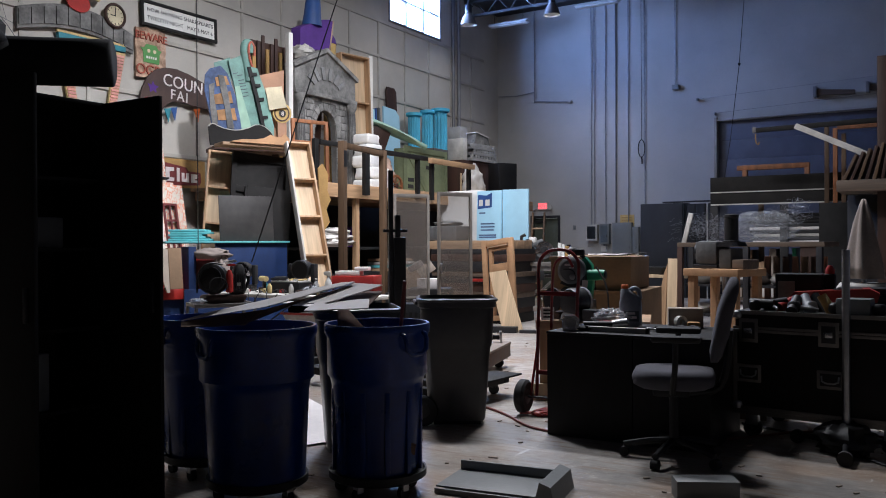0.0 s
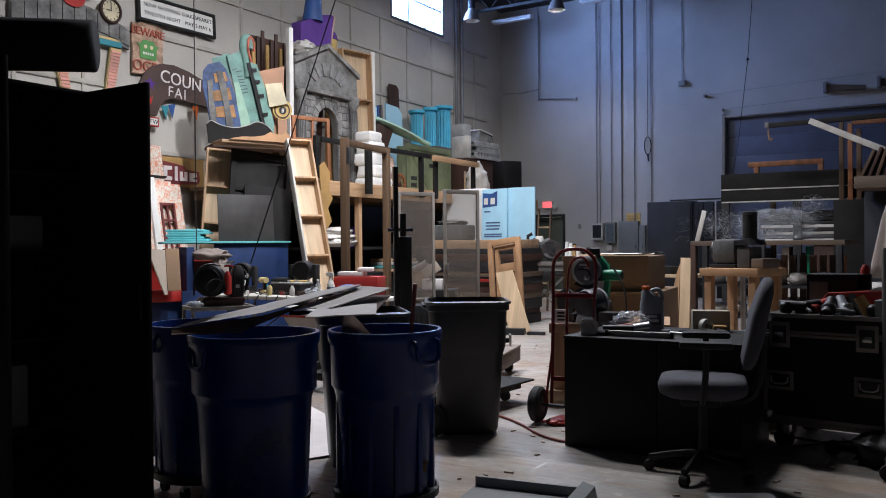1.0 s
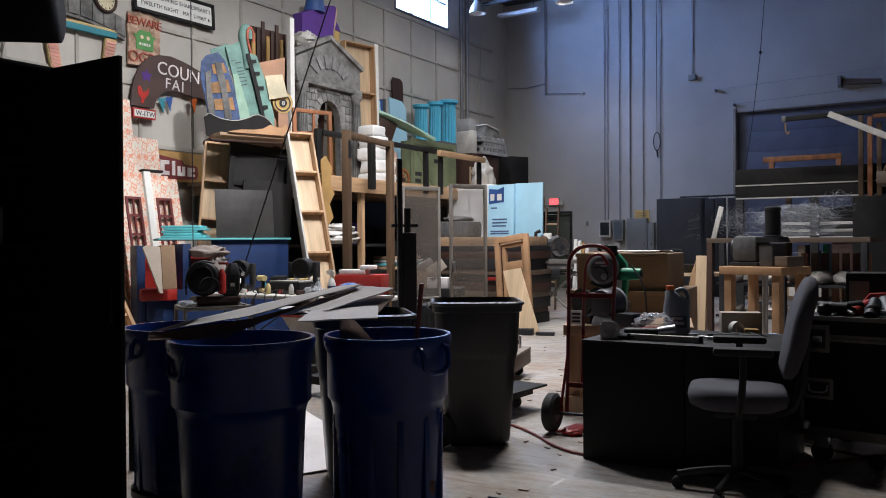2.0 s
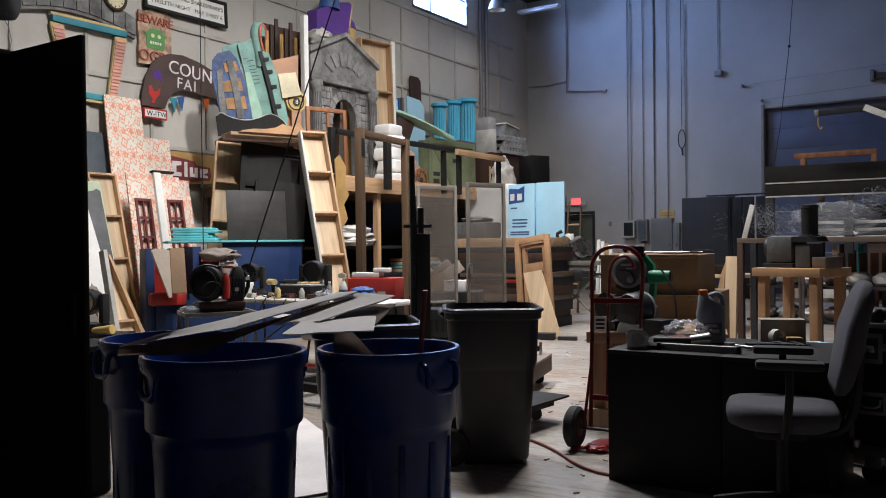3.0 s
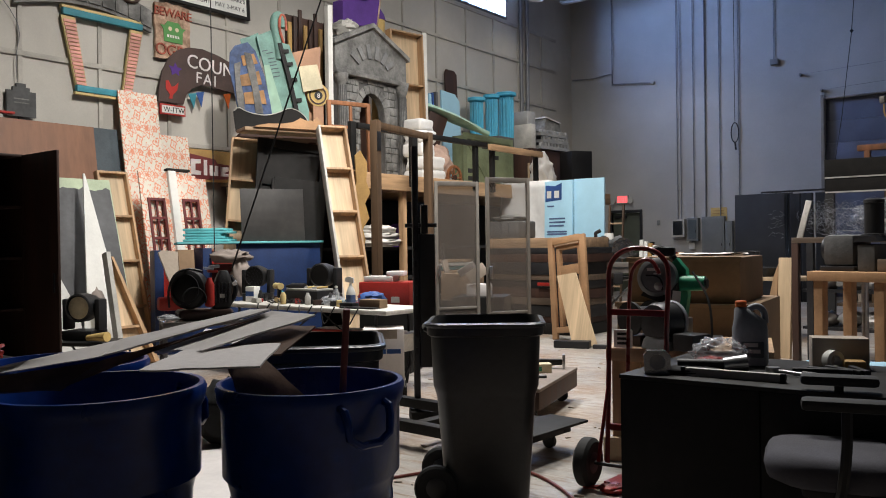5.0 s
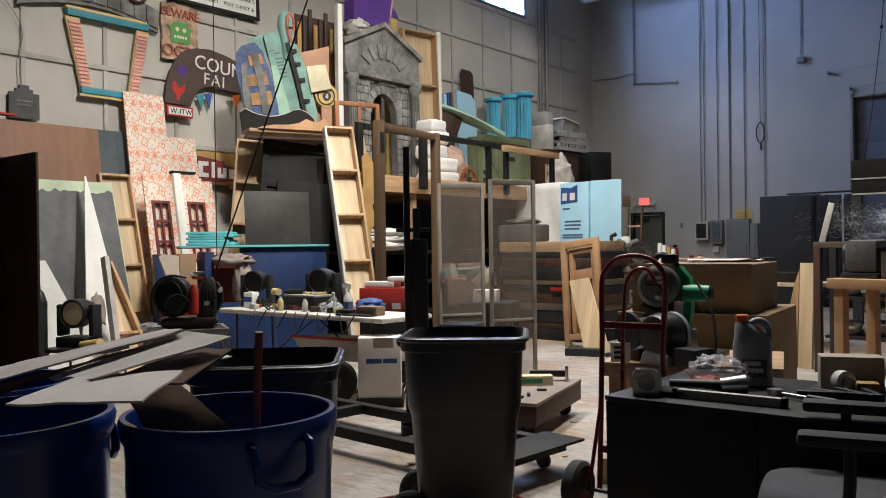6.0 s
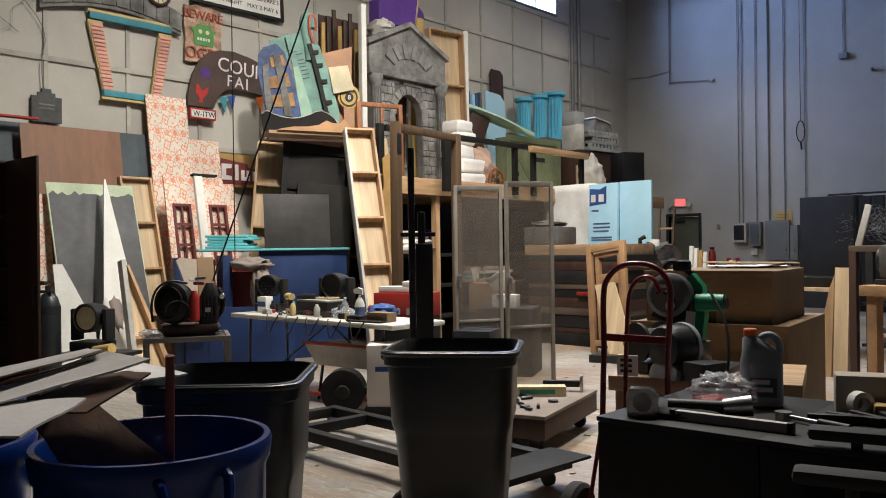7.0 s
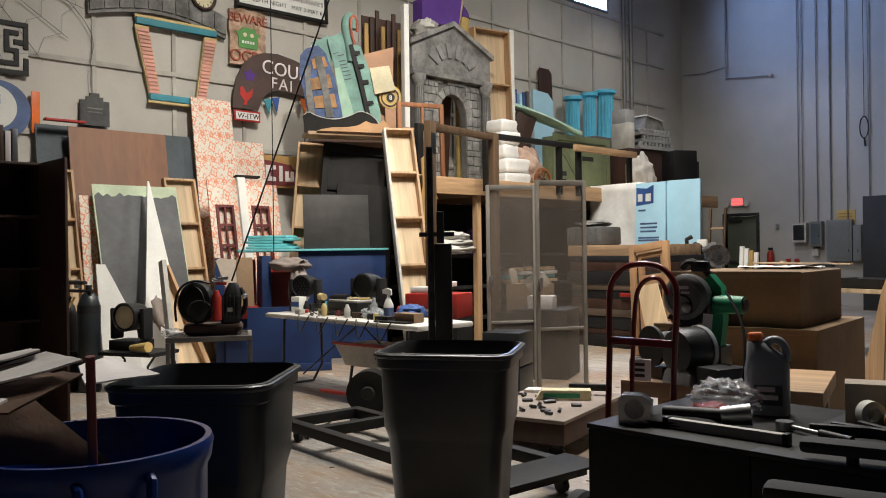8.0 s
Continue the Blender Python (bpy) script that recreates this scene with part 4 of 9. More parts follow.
ribbed_flat("ribbed_flat", (-7.45, 9.90), (-7.27, 10.26), 0, 3.18, 21, 0.14, 6, "long pine-framed ribbed flat leaning steeply against the loft", first_edge="white_dirty")
t = thing("shelf_plank", stand((-9.12, 9.66), (-8.62, 10.85), 2.875), "pine plank across the tops of the flats", "plank")
part("face", bx(nb(), (0, -0.1, 0), (1.30, 0.3, 0.045), 0.004), "pine_x", t)
t = thing("scroll_cutout", stand((-9.13, 9.62), (-8.66, 10.70), 2.921), "scroll-cut brown plywood silhouette", "cutout")
random.seed(4)
poly = [(0.15, 0), (1.12, 0), (1.12, 0.10), (1.04, 0.18), (0.98, 0.12), (0.88, 0.12), (0.80, 0.15), (0.70, 0.09), (0.55, 0.06), (0.35, 0.05), (0.2, 0.02)]
part("face", prism(nb(), poly, -0.12, -0.09), "scroll_ply", t)
t = thing("scroll_cutout", stand((-8.15, 10.62), (-8.0, 10.95), 1.2), "tall scroll-cut brown plywood silhouette", "cutout")
part("face", prism(nb(), [(0.05, 0.0), (0.2, 0.0), (0.26, 0.2), (0.22, 0.35), (0.32, 0.5), (0.26, 0.7), (0.34, 0.85), (0.28, 1.0), (0.30, 1.25), (0.20, 1.42), (0.12, 1.35), (0.14, 1.0), (0.06, 0.7)], 0.0, 0.03), "brick_paint", t)

# ---- storage loft ----
loft = thing("storage_loft", pose(0, 0, 0), "timber storage loft with deck, posts and guard rail", "loft", kind="structure")
part("deck", bx(nb(), (-11.19, 10.9, 2.30), (-8.30, 18.9, 2.36), 0.004), "ply", loft)
part("fascia", bx(nb(), (-8.298, 10.9, 2.13), (-8.25, 18.9, 2.36), 0.005), "pine_y", loft)
for y in (11.0, 12.2, 13.4, 14.6, 15.8, 17.0, 18.2):
    part("joist", bx(nb(), (-11.19, y, 2.14), (-8.30, y + 0.04, 2.297), 0.003), "pine_x", loft)
for y in (12.05, 15.9):
    part("deck_post", bx(nb(), (-8.42, y - 0.045, 0), (-8.33, y + 0.045, 2.137), 0.004), "pine", loft)
for y in (13.75, 14.25, 15.7):
    part("rail_post", bx(nb(), (-8.245, y - 0.04, 2.2), (-8.17, y + 0.04, 3.02), 0.006), "black_paint", loft)
part("top_rail", bx(nb(), (-8.23, 10.86, 2.94), (-8.15, 14.04, 3.02), 0.005), "black_paint", loft)
part("top_rail", bx(nb(), (-8.160, 14.05, 2.90), (-8.08, 15.75, 3.00), 0.005), "pine_y", loft)
part("brace", bx(nb(), (-8.25, 10.75, 2.37), (-8.18, 10.85, 3.03), 0.005), "black_paint", loft)
part("brace", bx(nb(), (-8.16, 11.95, 2.18), (-8.08, 12.07, 2.955), 0.005), "black_paint", loft)

# free-standing timber goalpost in front of the loft
t = thing("timber_goalpost", stand((-6.68, 9.55), (-6.89, 10.79)), "brown weathered timber frame of two posts and a rail", "frame")
for x in (0.0, 1.26):
    part("post", bx(nb(), (x - 0.05, -0.045, 0.0), (x + 0.05, 0.045, 2.75), 0.006), "post", t)
part("rail", bx(nb(), (0.052, -0.035, 2.66), (1.208, 0.035, 2.735), 0.005), "post", t)
part("corner_plate", bx(nb(), (-0.04, -0.05, 2.40), (0.04, -0.046, 2.62), 0.002), "steel_dark", t)
for x in (0.0, 1.26):
    part("foot", bx(nb(), (x - 0.051, -0.30, 0.0), (x + 0.051, -0.047, 0.09), 0.005), "post", t)

# black sheet added under the loft to make its back dark
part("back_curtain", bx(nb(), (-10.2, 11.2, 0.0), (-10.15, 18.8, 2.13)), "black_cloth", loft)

# cemetery gate facade
GX = -9.90
t = thing("cemetery_gate", stand((GX, 12.20), (GX, 14.05), 2.36, 1.5), "grey carved foam cemetery gate facade with arched opening", "set piece")
body = [(0.10, 0.0), (0.62, 0.0), (0.62, 1.15)]
for k in range(11):
    a = math.pi - math.pi * k / 10
    body.append((0.93 + 0.31 * math.cos(a), 1.22 + 0.36 * math.sin(a)))
body += [(1.24, 1.15), (1.24, 0.0), (1.75, 0.0), (1.75, 1.80), (0.10, 1.80)]
part("stone_wall", prism(nb(), body, 0.0, 0.12), "stone_mid", t)
random.seed(12)
z = 0.02
while z < 1.75:
    h = random.uniform(0.10, 0.17)
    for lo, hi in ((0.27, 0.61), (1.25, 1.58)):
        x = lo
        while x < hi - 0.05:
            w = min(random.uniform(0.10, 0.20), hi - x)
            if z + h < 1.78:
                part("stone", bx(nb(), (x + 0.006, -0.022, z + 0.006), (x + w - 0.006, -0.001, z + h - 0.006), 0.008), "stone", t)
            x += w
    z += h
for k in range(9):
    a0, a1 = math.pi - math.pi * (k + 0.05) / 9, math.pi - math.pi * (k + 0.95) / 9
    q = [(0.93 + r1 * math.cos(a), 1.22 + r2 * math.sin(a)) for a, r1, r2 in ((a0, 0.31, 0.36), (a0, 0.45, 0.50), (a1, 0.45, 0.50), (a1, 0.31, 0.36))]
    part("stone", prism(nb(), q, -0.03, -0.001), "stone", t)
for x in (0.60, 0.95, 1.2):
    part("stone", bx(nb(), (x - 0.12, -0.022, 1.73), (x + 0.12, -0.001, 1.795), 0.008), "stone", t)
for x in (0.155, 1.695):
    col = part("column", lathe(nb(), [(0.115, 0.0), (0.115, 0.06), (0.085, 0.09), (0.075, 1.62), (0.09, 1.66), (0.11, 1.70), (0.12, 1.76), (0.12, 1.80)], 20, (x, -0.05, 0)), "stone", t)
    for k in range(8):
        a = math.pi + math.pi * (k + 0.5) / 8
        part("flute", cyl(nb(), (x + 0.082 * math.cos(a), -0.05 + 0.082 * math.sin(a), 0.10), (x + 0.075 * math.cos(a), -0.05 + 0.075 * math.sin(a), 1.60), 0.010, seg=6), "stone_dark", col)
ped = [(0.02, 1.80), (1.83, 1.80), (1.83, 2.28), (0.93, 2.72), (0.02, 2.28)]
part("pediment", prism(nb(), ped, -0.06, 0.14), "stone", t)
part("cornice", prism(nb(), [(-0.03, 2.26), (0.93, 2.70), (0.93, 2.78), (-0.03, 2.34)], -0.12, 0.15), "stone", t)
part("cornice", prism(nb(), [(0.93, 2.70), (1.88, 2.26), (1.88, 2.34), (0.93, 2.78)], -0.12, 0.149), "stone", t)
part("moulding", bx(nb(), (0.0, -0.10, 1.80), (1.85, -0.061, 1.88), 0.01), "stone", t)
for k in range(6):
    a = radians(148 - 23 * k)
    c = pose(0.93 + 0.52 * math.cos(a), -0.06, 1.92 + 0.36 * math.sin(a), 0, 90 - math.degrees(a), 0)
    part("relief_bar", bx(nb(), (-0.045, -0.03, -0.12), (0.045, -0.001, 0.12), 0.01, c), "pewter", t)

# wooden window frames in front of the gate
t = thing("wooden_window_frame", stand((-8.93, 11.08), (-8.71, 11.77), 2.36, 2), "brown wooden window frame stood on the deck", "window frame")
for lo, hi in (((0, 0, 0), (0.06, 0.05, 1.10)), ((0.66, 0, 0), (0.72, 0.05, 1.10)), ((0.06, 0, 1.04), (0.66, 0.05, 1.10)), ((0.06, 0, 0), (0.66, 0.05, 0.06)), ((0.37, 0.005, 0.06), (0.41, 0.045, 1.04)), ((0.06, 0.005, 0.7), (0.37, 0.045, 0.74))):
    part("bar", bx(nb(), lo, hi, 0.005), "red_wood", t)
t = thing("plywood_offcut", stand((-8.95, 11.35), (-8.9, 11.72), 2.36, 4), "pale plywood offcut stood on the deck", "offcut")
part("face", prism(nb(), [(0, 0), (0.36, 0), (0.30, 0.62), (0.08, 0.66)], 0, 0.018), "ply", t)

# tall pine flat and props behind the gate
ribbed_flat("ribbed_flat", (-10.1, 13.95), (-9.95, 14.72), 2.36, 2.92, 2, 0.16, 4, "tall orange pine flat showing its inner shelves")
t = thing("white_post", stand((-10.05, 14.74), (-10.0, 14.82), 2.36, 1), "tall narrow white painted post", "post")
part("face", bx(nb(), (0, 0, 0), (0.09, 0.10, 2.98), 0.005), "white", t)
t = thing("white_tube", pose(-10.9, 15.7, 2.36, -3, 0, 90), "tall white cardboard tube leaning on the wall", "tube")
part("shell", cyl(nb(), (0, 0, 0), (0.0, 0, 3.25), 0.11, 0.09, 20), "white", t)
t = thing("white_post", stand((-9.85, 12.02), (-9.83, 12.10), 2.36, 0), "tall pale post beside the gate", "post")
part("face", bx(nb(), (0, 0, 0), (0.085, 0.12, 2.85), 0.005), "white", t)
t = thing("dark_plank", stand((-11.1, 16.95), (-11.1, 17.38), 2.36, 2), "dark stained plank leaning on the wall", "plank")
part("face", prism(nb(), [(0, 0), (0.43, 0), (0.43, 2.72), (0.34, 2.80), (0.05, 2.80), (0, 2.70)], 0, 0.03), "brown_dark", t)
# shipping pallets and black bars behind
t = thing("brown_crate", stand((-10.45, 11.70), (-10.40, 12.55), 2.36, 0), "stacked dark and brown slatted timber crates", "crate")
for k in range(8):
    part("slat", bx(nb(), (0.02 + 0.11 * k, 0, 0), (0.09 + 0.11 * k, 0.03, 2.62 + 0.12 * (k % 3)), 0.004), "brown_dark" if k % 3 else "brick_paint", t)
for z in (0.5, 1.6, 2.45):
    part("cross_slat", bx(nb(), (0, 0.031, z), (0.92, 0.055, z + 0.1), 0.004), "black_paint" if z > 2 else "brick_paint", t)
part("back_panel", bx(nb(), (0, 0.056, 0), (0.92, 0.07, 2.75)), "brown_dark", t)

# purple hat shape and yellow lantern above the gate
t = thing("purple_hat_prop", pose(-10.35, 13.2, 5.10, 4, 0, 88), "large purple cone-shaped hat prop with pink edge", "prop")
part("crown", prism(nb(), [(-0.42, 0.02), (0.40, 0.14), (0.47, 0.72), (0.40, 0.75), (0.1, 0.68), (-0.44, 0.42)], -0.12, 0.12), "purple", t)
part("edge_strip", prism(nb(), [(0.401, 0.14), (0.43, 0.14), (0.505, 0.73), (0.471, 0.74)], -0.13, 0.13), "fabric_pink", t)
part("tip", lathe(nb(), [(0.20, 0.55), (0.17, 0.75), (0.15, 1.0), (0.13, 1.15)], 16), "navy", t)
part("stand_block", bx(nb(), (-0.3, -0.1, -2.74), (0.3, 0.1, 0.02), 0.01), "brown_dark", t)
t = thing("yellow_lantern_prop", pose(-10.5, 13.92, 4.45), "yellow tiered lantern-shaped prop with purple cap", "prop")
part("tiered_body", lathe(nb(), [(0.10, -2.09), (0.10, 0.30), (0.17, 0.36), (0.17, 0.44), (0.12, 0.50), (0.22, 0.58), (0.22, 0.66), (0.15, 0.72), (0.17, 1.0)], 18), "gold", t)
part("cap", lathe(nb(), [(0.18, 1.001), (0.15, 1.12), (0.02, 1.32)], 18), "purple", t)
t = thing("grey_foam_rock", pose(-10.2, 12.76, 4.90), "pale grey carved foam rock", "prop")
part("rock", heap(nb(), 0.5, 0.35, 0.30, 5.0, folds=7), "white_dirty", t)
part("rock_base", bx(nb(), (-0.2, -0.12, -2.54), (0.2, 0.12, 0.02), 0.02), "stone_dark", t)

# boats and cut-outs heaped by the wall, over the ribbed flats
t = thing("wooden_ledge", stand((-10.05, 10.34), (-9.40, 11.44), 2.92), "dark plank ledge carrying stacked cutouts", "ledge")
part("plank", bx(nb(), (0, -0.2, 0), (1.40, 0.45, 0.06), 0.005), "brown_dark", t)
part("ledge_leg", bx(nb(), (0.4, 0.2, -2.92), (0.5, 0.3, -0.002), 0.005), "brown_dark", t)
part("ledge_leg", bx(nb(), (1.1, 0.2, -2.92), (1.2, 0.3, -0.002), 0.005), "brown_dark", t)
HEAP = stand((-10.11, 10.27), (-9.45, 11.325), 2.985) @ Matrix.Diagonal((1.03, 1, 1.08, 1))


def cutout(name, outline, y0, y1, material, label, lean=0.0):
    """A flat piece sawn from board, standing in the heap on the ledge."""
    t = thing(name, HEAP @ pose(0, 0, 0, -lean, 0, 0), label, "cutout")
    part("face", prism(nb(), outline, y0, y1), material, t)
    return t


t = cutout("cartoon_window_cutout", [(-0.014, 1.087), (0.055, 1.18), (0.233, 1.238), (0.342, 1.127), (0.466, 0.783), (0.534, 0.466), (0.567, 0.254), (0.096, 0.254), (0.036, 0.571), (-0.027, 0.862)], -0.06, -0.02, "blue_cut", "crooked blue window cutout with orange panes and grey bars")
part("pane", prism(nb(), [(0.137, 1.048), (0.315, 1.087), (0.37, 0.955), (0.164, 0.915)], -0.072, -0.061), "orange_cut", t)
part("pane", prism(nb(), [(0.118, 0.783), (0.383, 0.857), (0.425, 0.677), (0.137, 0.638)], -0.072, -0.061), "orange_cut", t)
part("pane", prism(nb(), [(0.164, 0.55), (0.446, 0.598), (0.485, 0.413), (0.184, 0.399)], -0.072, -0.061), "orange_cut", t)
part("grey_bar", prism(nb(), [(0.178, 1.095), (0.274, 1.087), (0.329, 0.889), (0.37, 0.651), (0.438, 0.28), (0.329, 0.28), (0.288, 0.598), (0.219, 0.889)], -0.085, -0.073), "stone", t)
part("grey_bar", prism(nb(), [(0.041, 0.929), (0.129, 0.968), (0.118, 0.73), (0.162, 0.519), (0.178, 0.28), (0.096, 0.28), (0.058, 0.571)], -0.085, -0.073), "stone", t)
t = cutout("seafoam_shutter", [(0.364, 1.344), (0.583, 1.444), (0.698, 1.272), (0.822, 0.836), (0.939, 0.36), (0.945, 0.148), (0.698, 0.148), (0.466, 0.942)], 0.0, 0.05, "seafoam", "tall seafoam-green painted board with faint printed lines")
part("printed_line", prism(nb(), [(0.438, 1.148), (0.52, 1.169), (0.523, 1.156), (0.441, 1.135)], -0.003, -0.0005), "slate_paint", t)
part("printed_line", prism(nb(), [(0.501, 1.122), (0.594, 1.143), (0.597, 1.13), (0.504, 1.108)], -0.003, -0.0005), "slate_paint", t)
part("printed_line", prism(nb(), [(0.523, 1.048), (0.616, 1.069), (0.619, 1.056), (0.526, 1.034)], -0.003, -0.0005), "slate_paint", t)
part("printed_line", prism(nb(), [(0.534, 1), (0.644, 1.021), (0.646, 1.008), (0.537, 0.987)], -0.003, -0.0005), "slate_paint", t)
part("printed_line", prism(nb(), [(0.551, 0.958), (0.649, 0.979), (0.652, 0.966), (0.553, 0.944)], -0.003, -0.0005), "slate_paint", t)
part("printed_line", prism(nb(), [(0.567, 0.91), (0.671, 0.931), (0.674, 0.918), (0.57, 0.897)], -0.003, -0.0005), "slate_paint", t)
part("printed_line", prism(nb(), [(0.583, 0.857), (0.687, 0.878), (0.69, 0.865), (0.586, 0.844)], -0.003, -0.0005), "slate_paint", t)
part("printed_line", prism(nb(), [(0.594, 0.804), (0.687, 0.825), (0.69, 0.812), (0.597, 0.791)], -0.003, -0.0005), "slate_paint", t)
t = cutout("seafoam_shutter", [(0.457, 0.937), (0.534, 0.955), (0.611, 0.704), (0.712, 0.36), (0.698, 0.148), (0.575, 0.148)], -0.055, -0.015, "mint", "low pale mint board in the heap of cutouts")
t = cutout("seafoam_shutter", [(0.72, 1.265), (0.822, 1.246), (0.959, 0.889), (1.096, 0.36), (1.096, 0.148), (0.972, 0.148)], -0.06, -0.01, "seafoam", "narrow seafoam board with black strap hinges")
part("black_edge", prism(nb(), [(0.66, 1.254), (0.715, 1.265), (0.841, 0.81), (0.967, 0.254), (0.912, 0.254), (0.781, 0.81)], -0.075, -0.009), "black_paint", t)
part("strap_hinge", prism(nb(), [(0.726, 1.167), (0.808, 1.177), (0.819, 1.13), (0.737, 1.114)], -0.085, -0.0755), "black_paint", t)
part("strap_hinge", prism(nb(), [(0.781, 0.995), (0.863, 1.005), (0.874, 0.958), (0.792, 0.942)], -0.085, -0.0755), "black_paint", t)
part("strap_hinge", prism(nb(), [(0.841, 0.783), (0.923, 0.794), (0.934, 0.746), (0.852, 0.73)], -0.085, -0.0755), "black_paint", t)
part("strap_hinge", prism(nb(), [(0.904, 0.505), (0.986, 0.516), (0.997, 0.468), (0.915, 0.452)], -0.085, -0.0755), "black_paint", t)
t = cutout("teal_offcut", [(0.145, 1.299), (0.288, 1.352), (0.397, 1.405), (0.466, 1.233), (0.397, 0.968), (0.205, 1.048)], 0.06, 0.08, "seafoam", "seafoam offcut behind the window cutout")
t = thing("candy_cane_cutout", HEAP, "mint hooked candy-cane cutout with red edge", "cutout")
part("hook", tube(nb(), [(0.698, 0.02, 1.048), (0.671, 0.02, 1.286), (0.63, 0.02, 1.444), (0.622, 0.02, 1.59), (0.679, 0.02, 1.669), (0.748, 0.02, 1.603), (0.742, 0.02, 1.484)], 0.065, 10, 2), "seafoam", t)
part("red_edge", tube(nb(), [(0.767, -0.03, 1.153), (0.748, -0.03, 1.272), (0.698, -0.03, 1.418), (0.687, -0.03, 1.55), (0.72, -0.03, 1.677), (0.781, -0.03, 1.603), (0.786, -0.03, 1.444)], 0.02, 8, 2), "sign_red", t)
t = cutout("brown_cutout_board", [(0.876, 1.167), (1.315, 1.286), (1.301, 0.73), (1.26, 0.148), (1.055, 0.148)], 0.10, 0.12, "tan_board", "tan hardboard with a cream paper sheet pinned on it")
part("paper_sheet", prism(nb(), [(0.945, 0.947), (1.219, 0.989), (1.306, 0.664), (1.013, 0.598)], -0.10, -0.09), "cream", t)
part("paper_block", prism(nb(), [(1, 0.915), (1.164, 0.942), (1.219, 0.704), (1.041, 0.651)], -0.089, 0.099), "tan_board", t)
t = thing("round_target_prop", HEAP, "ochre disc with a dark ring and a black numeral ball", "prop")
part("disc", cyl(nb(), (1.238, -0.05, 0.577), (1.238, -0.02, 0.577), 0.16, seg=28), "gold", t)
part("dark_ring", lathe(nb(), [(0.11, -0.004), (0.13, -0.004), (0.13, 0.004), (0.11, 0.004), (0.11, -0.004)], 24, cap0=False, cap1=False), "brown_dark", t).matrix_local = pose(1.233, -0.056, 0.571, 90, 0, 0)
part("black_spot", cyl(nb(), (1.241, -0.062, 0.566), (1.241, -0.051, 0.566), 0.06, seg=20), "ink", t)
letters("8", 0.09, "letter_white", t, 1.241, 0.534, -0.066, 0.002, align="CENTER")
part("stem", bx(nb(), (1.164, -0.045, 0.0), (1.315, -0.021, 0.466), 0.004), "tan_board", t)
t = cutout("black_boat_cutout", [(0.008, 0.28), (0.082, 0.339), (0.164, 0.294), (0.288, 0.254), (0.466, 0.238), (0.644, 0.286), (0.794, 0.36), (0.931, 0.32), (1.041, 0.228), (1.082, 0.122), (1.068, 0.005), (0.041, 0.005)], -0.16, -0.12, "black_flat", "black wavy-topped cutout with a thin pale sawn edge")
part("pale_edge", tube(nb(), [(0.014, -0.162, 0.286), (0.082, -0.162, 0.341), (0.164, -0.162, 0.296), (0.288, -0.162, 0.257), (0.466, -0.162, 0.241), (0.644, -0.162, 0.288), (0.794, -0.162, 0.362), (0.931, -0.162, 0.323), (1.041, -0.162, 0.23), (1.082, -0.162, 0.122)], 0.007, 5, 1), "white_dirty", t)

# white bags stacked on the deck
def soft_pack(bm, w, d, h, seed):
    """A wrapped bale: a pillow-edged block with creases."""
    loops = []
    for z, f in ((0.0, 0.86), (0.06, 0.97), (0.3, 1.0), (0.7, 1.0), (0.94, 0.97), (1.0, 0.86)):
        lp = []
        for x, y, _ in rrect(w * f, d * f, min(w, d) * 0.12, 0, 7):
            k = 1 + 0.15 * noise.noise(Vector((x * 8, y * 8, z * 4 + seed)))
            lp.append((x * k, y * k, h * (z + 0.03 * noise.noise(Vector((x * 6, y * 6, seed + 9))))))
        loops.append(lp)
    return rings(bm, loops)


for k, (z, h, w, d, dx, dy) in enumerate(((2.37, 0.26, 0.46, 0.62, 0.06, 0.10), (2.63, 0.24, 0.44, 0.60, 0.06, 0.10), (2.87, 0.23, 0.42, 0.42, 0, 0), (3.10, 0.22, 0.42, 0.42, 0.01, 0.01), (3.32, 0.20, 0.40, 0.40, 0, -0.01))):
    t = thing("white_bag", pose(-9.50 + dx, 13.88 + dy, z, 0, 0, 4 * (k % 3) - 4), "plump white plastic-wrapped bale in a stack", "bag", "stacked white bags")
    part("bag", soft_pack(nb(), w, d, h, 3.7 * k), "wrap", t)
t = thing("pink_bundle", pose(-10.12, 15.05, 2.36), "bundle of dusty pink crumpled fabric", "fabric")
part("cloth", heap(nb(), 0.62, 0.9, 0.98, 21.0, 40, 28, folds=6), "fabric_pink", t)
t = thing("brown_fur_bundle", pose(-10.45, 15.3, 2.9), "brown shaggy bundle on top of the fabric", "fabric")
part("fur", heap(nb(), 0.6, 0.5, 0.5, 31.0, folds=12), "brown_ply", t)
part("fur_base", bx(nb(), (-0.2, -0.2, -0.54), (0.2, 0.2, 0.05), 0.03), "fabric_tan", t)
t = thing("wagon_wheel", pose(-9.72, 15.22, 2.60, 0, 90, 0), "small wooden spoked wheel prop", "wheel")
part("tyre", lathe(nb(), [(0.19, -0.02), (0.235, -0.02), (0.235, 0.02), (0.19, 0.02), (0.19, -0.02)], 28, cap0=False, cap1=False), "red_wood", t)
part("hub", lathe(nb(), [(0.05, -0.03), (0.05, 0.03)], 14), "brown_dark", t)
for k in range(8):
    a = math.tau * k / 8
    part("spoke", cyl(nb(), (0.04 * math.cos(a), 0.04 * math.sin(a), 0), (0.19 * math.cos(a), 0.19 * math.sin(a), 0), 0.013, seg=6), "red_wood", t)

